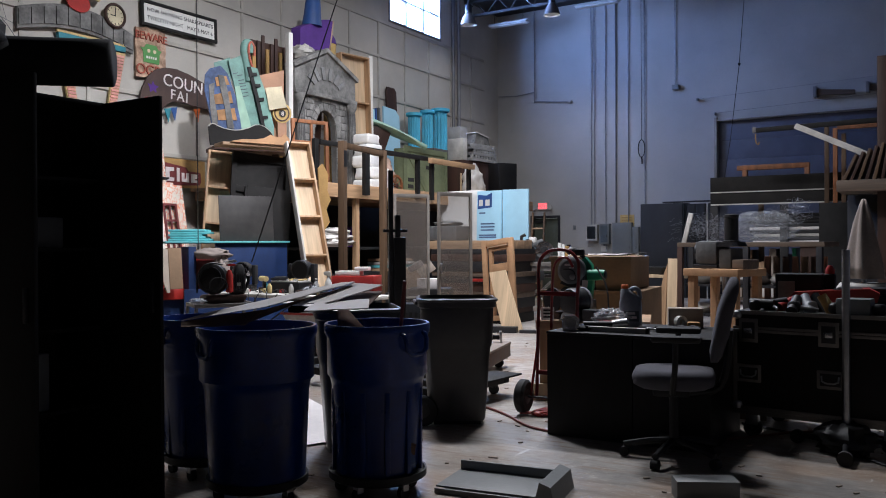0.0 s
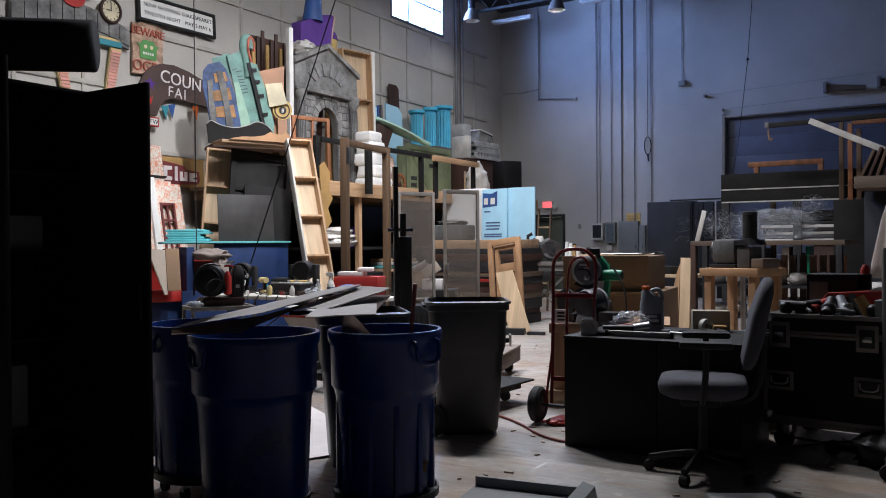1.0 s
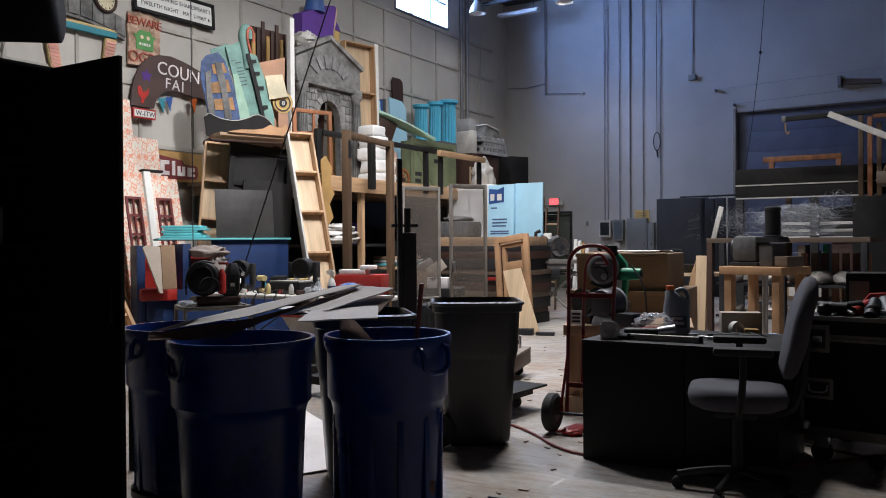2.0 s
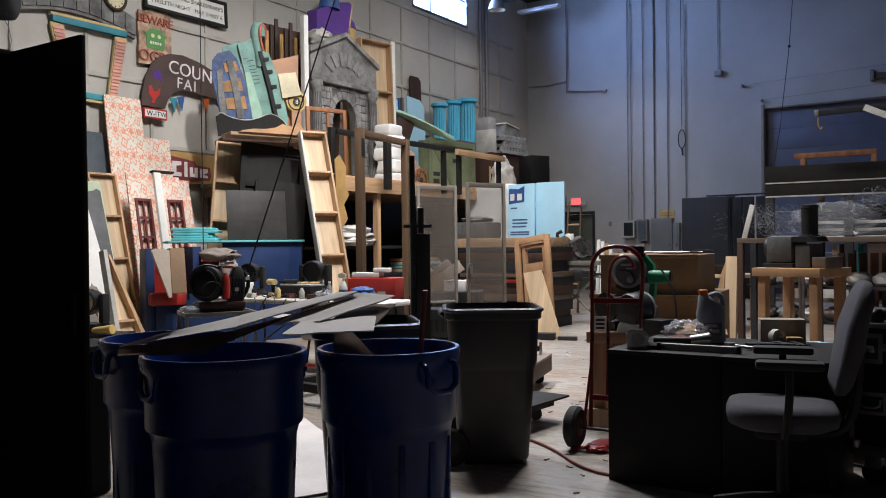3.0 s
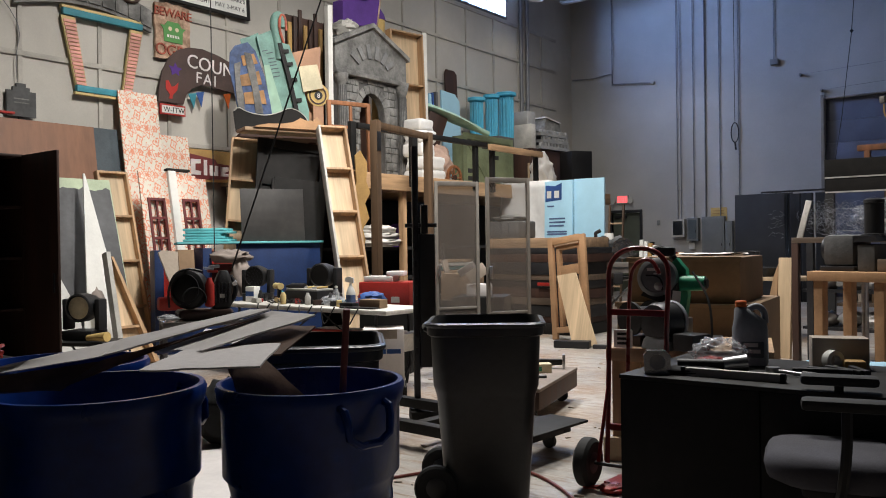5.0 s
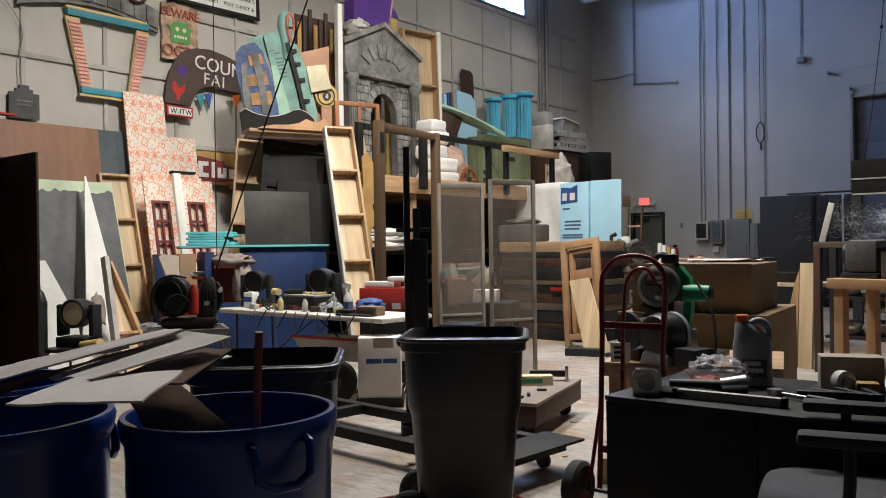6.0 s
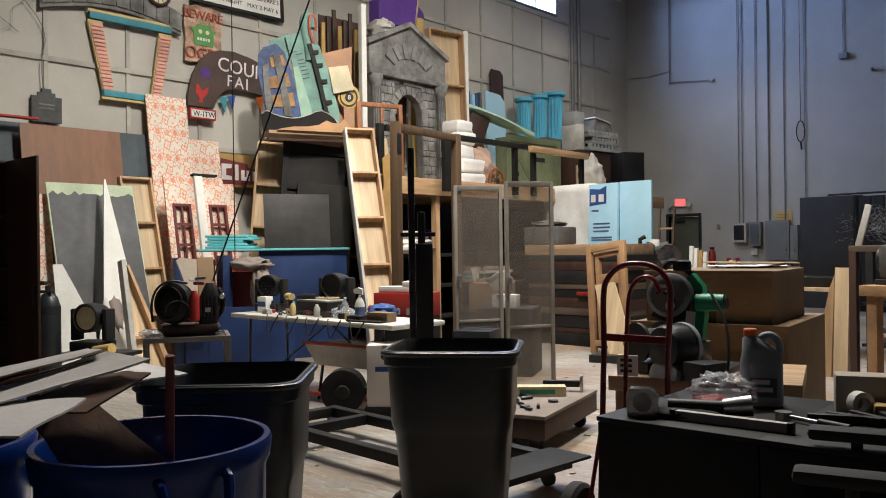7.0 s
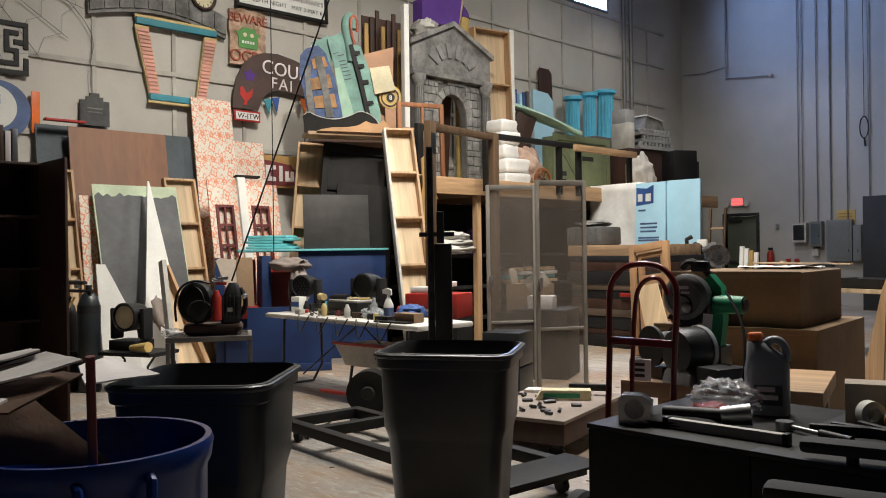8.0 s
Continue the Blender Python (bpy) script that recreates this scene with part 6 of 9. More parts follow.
hd = part("drum", lathe(nb(), [(0.02, -0.055), (0.115, -0.055), (0.145, -0.04), (0.15, 0.0), (0.145, 0.04), (0.11, 0.06), (0.02, 0.065)], 36), "black", t)
hd.matrix_local = pose(-0.09, 0.0, 0.15, 86, 0, -38)
part("drum_ring", lathe(nb(), [(0.105, 0.061), (0.118, 0.061), (0.118, 0.070), (0.105, 0.070), (0.105, 0.061)], 30, cap0=False, cap1=False), "steel_dark", hd)
part("yoke", tube(nb(), [(-0.24, 0.02, 0.02), (-0.25, 0.0, 0.16), (-0.20, -0.02, 0.28), (-0.10, -0.02, 0.315), (0.0, 0.0, 0.29)], 0.009, 8, 2), "black", t)
part("cable_loop", tube(nb(), [(-0.07 + 0.085 * math.cos(a), -0.12, 0.085 + 0.085 * math.sin(a)) for a in [k * math.pi / 10 - 0.4 for k in range(13)]], 0.007, 6), "black_cloth", t)
part("red_canister", lathe(nb(), [(0.02, 0.0), (0.036, 0.01), (0.036, 0.17), (0.022, 0.20), (0.016, 0.22)], 16, (0.045, -0.09, 0.02)), "red", t)
part("motor_block", rings(nb(), [rrect(0.13, 0.14, 0.03, 0.0, cx=0.14), rrect(0.15, 0.16, 0.04, 0.06, cx=0.14), rrect(0.14, 0.15, 0.04, 0.18, cx=0.15), rrect(0.10, 0.12, 0.03, 0.25, cx=0.16), rrect(0.06, 0.08, 0.02, 0.29, cx=0.16)]), "black", t)
for k in range(5):
    part("fin", bx(nb(), (0.085 + 0.025 * k, -0.092, 0.05), (0.095 + 0.025 * k, -0.078, 0.20), 0.003), "steel_dark", t)
part("white_tag", bx(nb(), (0.12, -0.096, 0.085), (0.155, -0.0925, 0.115)), "white_dirty", t)
for k, (x, z, mt) in enumerate(((-0.02, 0.30, "clear_plastic"), (0.06, 0.28, "red"), (0.12, 0.30, "steel"))):
    part("top_clip", bx(nb(), (x - 0.035, -0.05, z), (x + 0.04, 0.03, z + 0.022), 0.006, pose(0, 0, 0, 0, 12 - 9 * k, 0)), mt, t)
part("side_arm", tube(nb(), [(0.20, -0.02, 0.03), (0.245, -0.03, 0.10), (0.25, -0.03, 0.18), (0.21, -0.02, 0.25)], 0.018, 8, 1), "black", t)
part("silver_knob", cyl(nb(), (0.235, -0.06, 0.19), (0.245, -0.03, 0.20), 0.018), "chrome", t)
moving_head(on_table(0.17, 0.52, 25), "black moving-head stage light with a ring of lenses", "leds", 0.80)
moving_head(on_table(1.08, 0.72, 15), "black moving-head stage light at the back of the table", "none", 0.85)
moving_head(pose(-8.45, 7.02, 0.40, 0, 0, 25), "black moving-head stage light with pale lens bowl", "bowl")
t = thing("black_stool_frame", pose(-8.35, 7.0, 0, 0, 0, 25), "low black tubular stand under a stage light", "stand")
part("top", bx(nb(), (-0.32, -0.22, 0.36), (0.38, 0.22, 0.398), 0.01), "black", t)
for x in (-0.3, 0.34):
    part("leg_hoop", tube(nb(), [(x, -0.2, 0.0), (x, -0.2, 0.36), (x, 0.2, 0.36), (x, 0.2, 0.0)], 0.012, 8, 1), "steel_dark", t)
part("brass_torch", cyl(nb(), (0.1, -0.15, 0.44), (0.35, -0.2, 0.46), 0.03, 0.05), "gold", t)
t = thing("gas_cylinder_trolley", pose(-8.75, 6.55, 0), "dark gas cylinders with hoses and gauges on a trolley", "gas cylinder")
part("cylinder", lathe(nb(), [(0.10, 0), (0.11, 0.02), (0.11, 0.85), (0.08, 0.95), (0.03, 1.0), (0.03, 1.06)], 20, (0.16, 0.1, 0)), "bin_black", t)
part("shoulder_band", lathe(nb(), [(0.111, 0.78), (0.111, 0.86)], 20, (0.16, 0.1, 0), False, False), "steel_dark", t)
for x in (-0.22, -0.08):
    part("pine_reel", cyl(nb(), (x, -0.10, 1.17), (x + 0.10, -0.06, 1.17), 0.055, seg=18), "ply", t)
part("tee_bar", cyl(nb(), (-0.20, -0.08, 1.09), (0.34, 0.0, 1.09), 0.02), "black", t)
part("lean_pole", cyl(nb(), (-0.30, -0.16, 0.78), (0.05, -0.20, 0.05), 0.022), "black", t)
part("lean_pole", cyl(nb(), (-0.16, -0.12, 1.10), (0.02, -0.20, 0.05), 0.018), "steel_dark", t)
part("blue_clamp", bx(nb(), (-0.10, -0.22, 0.60), (0.02, -0.16, 0.66), 0.01), "navy", t)
for k in range(4):
    a0 = 0.7 * k
    part("coiled_hose", tube(nb(), [(-0.02 + 0.06 * k + 0.10 * math.cos(a0 + i * 0.5), -0.24 - 0.01 * k, 0.46 + 0.04 * (k % 2) + 0.12 * math.sin(a0 + i * 0.5)) for i in range(11)], 0.011, 6, 1), ("brown_dark", "black", "gold", "black_cloth")[k], t)
part("tank_block", bx(nb(), (-0.28, -0.2, 0.0), (0.02, 0.05, 0.40), 0.03), "black", t)
part("cylinder", lathe(nb(), [(0.09, 0), (0.10, 0.02), (0.10, 0.75), (0.07, 0.85), (0.03, 0.9), (0.03, 0.95)], 20, (-0.15, 0.0, 0)), "black", t)
part("valve_bar", cyl(nb(), (-0.2, 0, 1.0), (0.25, 0.1, 1.0), 0.016), "steel_dark", t)
for p in ((-0.15, 0, 1.06), (0.0, 0.05, 1.07)):
    part("gauge", cyl(nb(), (p[0], p[1] - 0.02, p[2]), (p[0], p[1] + 0.02, p[2]), 0.045), "steel", t)
for k in range(3):
    part("hose", tube(nb(), [(0.0 + 0.1 * k, -0.05, 0.95), (0.15, -0.18, 0.7), (0.05 + 0.1 * k, -0.2, 0.5), (0.25, -0.22, 0.38), (0.12 * k, -0.2, 0.25), (-0.1, -0.16, 0.45)], 0.011, 6, 2), ("brown_dark", "black", "gold")[k], t)

# tray and legs under the table
t = thing("long_plastic_tub", stand((-6.42, 8.06), (-5.26, 8.16)), "pale grey shallow tub on a red-railed stand", "tub")
part("tub", prism(nb(), [(0.0, 0.50), (1.2, 0.50), (1.10, 0.32), (0.14, 0.32)], 0.0, 0.45), "white_dirty", t)
part("red_rail", bx(nb(), (-0.02, -0.03, 0.505), (1.24, 0.02, 0.53), 0.008), "red", t)
part("red_foot_rail", bx(nb(), (-0.1, -0.1, 0.06), (1.0, -0.06, 0.09), 0.006), "red", t)
for x in (0.15, 1.0):
    part("leg", cyl(nb(), (x, 0.02, 0), (x + 0.06, 0.02, 0.32), 0.014), "steel_dark", t)
    part("leg", cyl(nb(), (x, 0.43, 0), (x + 0.06, 0.43, 0.32), 0.014), "steel_dark", t)
t = thing("shipping_box", stand((-5.31, 7.80), (-5.04, 8.03), 0.0), "white printed shipping box with dark name bars", "box")
part("box", bx(nb(), (0, 0, 0.08), (0.36, 0.34, 0.585), 0.008), "card_white", t)
part("base_board", bx(nb(), (-0.02, -0.02, 0), (0.38, 0.36, 0.078), 0.008), "black_paint", t)
for x0, x1, mt in ((0.07, 0.20, "navy"), (0.21, 0.33, "navy")):
    part("name_bar", bx(nb(), (x0, -0.004, 0.37), (x1, -0.0005, 0.41)), mt, t)
part("tape_patch", bx(nb(), (0.13, -0.003, 0.50), (0.30, -0.0005, 0.584)), "card_pale", t)
t = thing("floor_fan", pose(-5.52, 7.74, 0, 0, 0, 40), "black drum-shaped floor fan", "fan")
dr = part("drum", lathe(nb(), [(0.15, -0.08), (0.18, -0.09), (0.18, 0.09), (0.15, 0.08)], 28), "black", t)
dr.matrix_local = pose(0, 0, 0.205, 90, 0, 0)
part("hub", lathe(nb(), [(0.06, 0.081), (0.05, 0.11)], 16), "rubber", dr)
part("foot", bx(nb(), (-0.2, -0.12, 0), (0.2, 0.12, 0.03), 0.01), "black", t)
t = thing("black_bucket", pose(-5.62, 6.75, 0), "small black bucket with wire handle on the floor", "bucket")
part("pail", lathe(nb(), [(0.10, 0), (0.13, 0.26), (0.135, 0.27), (0.12, 0.265), (0.09, 0.02)], 20), "black", t)
part("bail", tube(nb(), [(-0.13, 0, 0.25), (-0.1, 0, 0.42), (0.1, 0, 0.42), (0.13, 0, 0.25)], 0.006, 6, 2), "steel", t)

# mast lift
t = thing("mast_lift", pose(-4.27, 7.33, 0, 0, 0, 45), "black steel telescopic mast lift", "lift")
part("base", bx(nb(), (-0.10, -0.10, 0), (0.12, 0.10, 0.08), 0.01), "black_paint", t)
part("mast", bx(nb(), (-0.065, -0.03, 0.081), (-0.02, 0.03, 2.06), 0.006), "steel_dark", t)
part("carriage", bx(nb(), (-0.018, -0.05, 0.40), (0.10, 0.05, 1.40), 0.01), "black", t)
part("carriage_top", bx(nb(), (-0.0, -0.04, 1.402), (0.05, 0.04, 1.62), 0.008), "black", t)
for k in range(12):
    part("rung_hole", bx(nb(), (-0.052, -0.0335, 0.5 + 0.13 * k), (-0.034, -0.0305, 0.55 + 0.13 * k)), "black", t)
part("crossbar", bx(nb(), (-0.12, -0.02, 1.45), (0.12, 0.02, 1.48), 0.004), "steel_dark", t)

# steel dolly frame on the floor
t = thing("steel_dolly_frame", stand((-5.30, 6.72), (-3.02, 6.52), 0.0), "low black steel dolly frame on casters", "dolly")
for lo, hi in (((0, 0, 0.10), (2.3, 0.08, 0.17)), ((0, 0.60, 0.10), (2.3, 0.68, 0.17)), ((0, 0.08, 0.10), (0.08, 0.60, 0.17)), ((0.42, 0.08, 0.10), (0.50, 0.60, 0.17)), ((2.22, 0.08, 0.10), (2.30, 0.60, 0.17)), ((1.5, 0.08, 0.10), (1.58, 0.60, 0.17))):
    part("beam", bx(nb(), lo, hi, 0.006), "black_paint", t)
for x in (0.1, 2.2):
    for y in (0.1, 0.58):
        part("caster", cyl(nb(), (x, y - 0.015, 0.045), (x, y + 0.015, 0.045), 0.045), "rubber", t)
        part("caster_fork", bx(nb(), (x - 0.03, y - 0.025, 0.06), (x + 0.03, y + 0.025, 0.099), 0.004), "steel_dark", t)
part("end_plate", bx(nb(), (2.12, -0.02, 0.172), (2.42, 0.70, 0.19), 0.008), "black_paint", t)

# wooden platform dolly with bits on it
t = thing("platform_dolly", stand((-4.14, 7.42), (-3.42, 7.60)), "thick wooden platform dolly with dark edges", "dolly")
part("top_board", bx(nb(), (0, 0, 0.245), (0.745, 1.13, 0.27), 0.004), "fabric_tan", t)
part("frame", bx(nb(), (0.004, 0.004, 0.11), (0.741, 1.126, 0.244), 0.006), "brown_dark", t)
for x in (0.1, 0.64):
    for y in (0.12, 1.0):
        part("caster", cyl(nb(), (x, y - 0.02, 0.05), (x, y + 0.02, 0.05), 0.05), "rubber", t)
        part("caster_fork", bx(nb(), (x - 0.03, y - 0.03, 0.07), (x + 0.03, y + 0.03, 0.109), 0.004), "steel_dark", t)
PM = stand((-4.14, 7.42), (-3.42, 7.60), 0.271)
t = thing("green_handled_plane", PM @ pose(0.42, 0.72, 0, 0, 0, 25), "pale metal tool case with a green stripe", "tool")
part("case", prism(nb(), [(-0.2, 0.0), (0.2, 0.0), (0.2, 0.07), (-0.15, 0.07)], -0.06, 0.06), "cream", t)
part("green_stripe", bx(nb(), (-0.14, -0.063, 0.015), (0.12, -0.0605, 0.05)), "green", t)
t = thing("hammer_head_tool", PM @ pose(0.55, 0.98, 0, 0, 0, 15), "black-handled metal press tool", "tool")
part("shaft", bx(nb(), (-0.18, -0.025, 0.03), (0.10, 0.025, 0.08), 0.01), "black", t)
part("end_plate", bx(nb(), (0.101, -0.05, 0.0), (0.125, 0.05, 0.12), 0.005), "steel", t)
part("foot", bx(nb(), (-0.12, -0.02, 0.0), (-0.06, 0.02, 0.029), 0.004), "black", t)
t = thing("scrap_bits", PM @ pose(0.3, 0.45, 0), "scatter of screws and small offcuts", "scrap", kind="stuff")
random.seed(33)
bm = nb()
for k in range(26):
    c = pose(random.uniform(-0.22, 0.35), random.uniform(-0.3, 0.3), 0.012, random.uniform(0, 30), 0, random.uniform(0, 180))
    bx(bm, (-random.uniform(0.02, 0.06), -0.01, -0.009), (random.uniform(0.01, 0.05), 0.012, 0.009), 0.003, c)
part("bits", bm, "steel_dark", t)
t = thing("plank_offcut", PM @ pose(0.28, 0.95, 0.0, 0, 0, 8), "pale flat board on the dolly", "offcut")
part("face", bx(nb(), (-0.25, -0.06, 0), (0.18, 0.06, 0.02), 0.004), "card_white", t)

# framed glazed doors
def glazed_door(a, b, h, label, film):
    t = thing("glazed_screen_door", stand(a, b), label, "door")
    w = math.hypot(b[0] - a[0], b[1] - a[1])
    for lo, hi in (((0, 0, 0), (0.034, 0.03, h)), ((w - 0.034, 0, 0), (w, 0.03, h)), ((0.034, 0, h - 0.05), (w - 0.034, 0.03, h)), ((0.034, 0, 0), (w - 0.034, 0.03, 0.06)), ((0.034, 0.003, 0.63), (w - 0.034, 0.027, 0.655))):
        part("frame_bar", bx(nb(), lo, hi, 0.004), "door_frame", t)
    part("upper_screen", bx(nb(), (0.035, 0.014, 0.656), (w - 0.035, 0.018, h - 0.051)), film, t)
    part("lower_screen", bx(nb(), (0.035, 0.014, 0.061), (w - 0.035, 0.018, 0.629)), film, t)
    part("latch", bx(nb(), (0.02, -0.03, 0.98), (0.05, -0.001, 1.10), 0.006), "steel", t)
    return t


glazed_door((-5.70, 9.37), (-5.44, 9.81), 1.99, "grey-framed dusty screen door standing on end", "screen")
glazed_door((-4.90, 9.15), (-4.66, 9.57), 1.97, "grey-framed dusty glazed door standing on end", "screen_clear")
t = thing("cardboard_box", pose(-6.55, 11.05, 0.0, 0, 0, 20), "open cardboard box on a dark crate behind the screen doors", "box")
part("crate", bx(nb(), (-0.35, -0.25, 0), (0.30, 0.3, 0.62), 0.01), "black_paint", t)
part("box", bx(nb(), (-0.24, -0.2, 0.622), (0.22, 0.2, 0.95), 0.006), "cardboard", t)
part("flap", bx(nb(), (-0.24, -0.02, 0.0), (-0.225, 0.2, 0.24), 0.003, pose(0, 0, 0.94, 0, -12, 0)), "card_pale", t)
part("flap", bx(nb(), (0.0, -0.2, 0.0), (0.24, -0.19, 0.15), 0.003, pose(0, 0, 0.96, 30, -30, 0)), "card_white", t)

# lumber stack, foam boards, plywood
t = thing("lumber_rack", stand((-7.45, 13.0), (-5.85, 12.92)), "low rack stacked with platforms, trays and boards", "rack")
random.seed(41)
lay = [("black_paint", 0.0, 0.16), ("brown_dark", 0.162, 0.25), ("black", 0.252, 0.42), ("post_x", 0.422, 0.52), ("brown_dark", 0.522, 0.66), ("black", 0.662, 0.78), ("post_x", 0.782, 0.86), ("steel_dark", 0.862, 1.04), ("brown_dark", 1.042, 1.16), ("steel_dark", 1.162, 1.25), ("pine_x", 1.252, 1.40)]
for mt, z0, z1 in lay:
    o = random.uniform(-0.06, 0.04)
    part("layer", bx(nb(), (o, random.uniform(-0.03, 0.03), z0), (1.6 + o, 0.9, z1), 0.006), mt, t)
part("red_handle", bx(nb(), (0.9, -0.06, 0.70), (1.15, -0.032, 0.75), 0.008), "red", t)
t = thing("grey_tool_tray", pose(-7.25, 13.3, 1.402), "grey moulded tool tray on the lumber rack", "tray")
part("tray", bx(nb(), (-0.3, -0.25, 0), (0.3, 0.25, 0.26), 0.03), "stone_dark", t)
for k in range(5):
    part("rib", bx(nb(), (-0.28 + 0.12 * k, -0.262, 0.05), (-0.24 + 0.12 * k, -0.2505, 0.24)), "stone_dark", t)
part("lid", heap(nb(), 0.55, 0.45, 0.1, 95.0, folds=9, at=(0, 0, 0.26)), "stone", t)
t = thing("wrapped_mattress", stand((-8.50, 14.95), (-7.50, 14.85), 0), "white plastic-wrapped mattress standing upright", "mattress")
part("body", sheet(nb(), 1.02, 2.40, 0.22, 14, 20, 0.05, 3.0, 5.0), "wrap", t)
t = thing("foam_board", stand((-7.49, 14.68), (-6.93, 14.62), 0, 2), "pale blue insulation foam board with navy printing", "foam board")
part("face", bx(nb(), (0, 0, 0), (0.56, 0.05, 2.37), 0.006), "foam", t)
lg = part("logo_patch", prism(nb(), [(0.02, 2.02), (0.35, 2.05), (0.35, 2.33), (0.22, 2.28), (0.02, 2.30)], -0.004, -0.0005), "navy", t)
for x0, x1, z0, z1 in ((0.05, 0.14, 2.08, 2.20), (0.20, 0.30, 2.08, 2.20)):
    part("logo_shape", bx(nb(), (x0, -0.006, z0), (x1, -0.0045, z1)), "white", lg)
for z, a, b in ((1.93, 0.06, 0.20), (1.72, 0.10, 0.42), (1.66, 0.10, 0.42), (1.60, 0.10, 0.40), (1.50, 0.06, 0.46), (1.46, 0.06, 0.46), (1.36, 0.08, 0.24), (1.36, 0.28, 0.42)):
    part("print_bar", bx(nb(), (a, -0.004, z), (b, -0.0005, z + 0.025)), "blue_trim", t)
t = thing("foam_board", stand((-6.92, 14.70), (-6.33, 14.74), 0, 1.5), "pale blue insulation foam board with faint printing", "foam board")
part("face", bx(nb(), (0, 0, 0), (0.53, 0.05, 2.38), 0.006), "foam", t)
t = thing("pine_window_surround", stand((-6.22, 12.42), (-5.58, 12.30), 0, 6) @ pose(0.20, 0, 0.0, 0, -8, 0), "pine window frame with a nested casing, leaning on the lumber rack", "frame")
for lo, hi in (((0, 0, 0), (0.085, 0.05, 1.40)), ((0.55, 0, 0.085), (0.635, 0.05, 1.38)), ((0.085, 0, 1.30), (0.55, 0.05, 1.39)), ((0.085, 0, 0.08), (0.55, 0.05, 0.16))):
    part("bar", bx(nb(), lo, hi, 0.005), "scroll_ply", t)
for lo, hi in (((0.10, 0.055, 0.17), (0.16, 0.12, 1.28)), ((0.47, 0.055, 0.17), (0.53, 0.12, 1.28)), ((0.16, 0.055, 1.22), (0.47, 0.12, 1.28)), ((0.16, 0.055, 0.86), (0.47, 0.10, 1.0))):
    part("casing", bx(nb(), lo, hi, 0.005), "scroll_ply", t)
t = thing("plywood_sheet", stand((-5.66, 12.02), (-5.30, 11.94), 0, 12), "pale plywood offcut leaning on the pine frame", "plywood")
part("face", prism(nb(), [(0.16, 0.0), (0.56, 0.02), (0.06, 0.95), (-0.26, 0.90)], 0.0, 0.018), "ply", t)
t = thing("black_floor_block", pose(-5.35, 11.75, 0, 0, 0, 15), "black weights and strap lying on the floor", "weight")
part("block", bx(nb(), (-0.25, -0.08, 0), (0.2, 0.08, 0.09), 0.01), "black", t)
part("block", bx(nb(), (0.24, -0.06, 0), (0.5, 0.03, 0.05), 0.01), "steel_dark", t)

# ---- north wall fittings ----
def wall_n(x, z):
    return pose(x, WALL_Y, z)


for x, z0, z1, r in ((-8.28, 1.82, TOP, 0.018), (-8.19, 1.82, TOP, 0.018), (-7.855, 1.82, TOP, 0.018), (-7.56, 1.86, TOP, 0.030), (-7.20, 1.86, TOP, 0.020), (-6.735, 1.0, TOP, 0.018), (-5.90, 5.58, TOP, 0.018)):
    t = thing("wall_conduit", wall_n(x, 0), "thin grey vertical electrical conduit on the wall", "conduit", "wall conduits")
    part("pipe", cyl(nb(), (0, -0.035, z0), (0, -0.035, z1), r * 0.62, seg=10), "conduit", t)
    for z in (2.6, 4.4, 6.2, 7.6):
        if z > z0:
            part("strap", bx(nb(), (-0.025, -0.05, z), (0.025, -0.003, z + 0.012), 0.003), "conduit", t)
t = thing("sprinkler_pipe", wall_n(0, 0), "grey branch pipe with end sensors across the wall corner", "pipe")
part("drop_pipe", cyl(nb(), (-10.03, -0.06, 5.48), (-10.03, -0.06, TOP), 0.016), "conduit", t)
part("left_arm", tube(nb(), [(-10.03, -0.06, 5.80), (-10.6, -0.06, 5.74), (-11.2, -0.06, 5.78)], 0.016, 8), "conduit", t)
part("right_arm", tube(nb(), [(-10.03, -0.06, 5.52), (-9.5, -0.06, 5.47), (-8.9, -0.06, 5.42)], 0.016, 8), "conduit", t)
part("sensor", cyl(nb(), (-8.9, -0.09, 5.42), (-8.9, -0.005, 5.42), 0.045), "white_dirty", t)
t = thing("hanging_rope_coil", wall_n(-6.82, 3.72), "coiled dark pull rope hung on the wall", "rope")
part("rope", tube(nb(), [(0, -0.05, 4.4), (0, -0.05, 0.45)], 0.007, 6), "black", t)
part("coil", tube(nb(), [(0.09 * math.cos(a), -0.06, 0.22 + 0.24 * math.sin(a)) for a in [k * math.tau / 18 for k in range(19)]], 0.013, 6), "black", t)
part("tail", tube(nb(), [(0.0, -0.06, 0.0), (0.02, -0.06, -0.2)], 0.02, 6), "black", t)
t = thing("junction_box", wall_n(-5.88, 5.45), "small grey junction box on the wall", "box")
part("box", bx(nb(), (-0.09, -0.12, 0), (0.09, -0.002, 0.13), 0.008), "panel_grey", t)
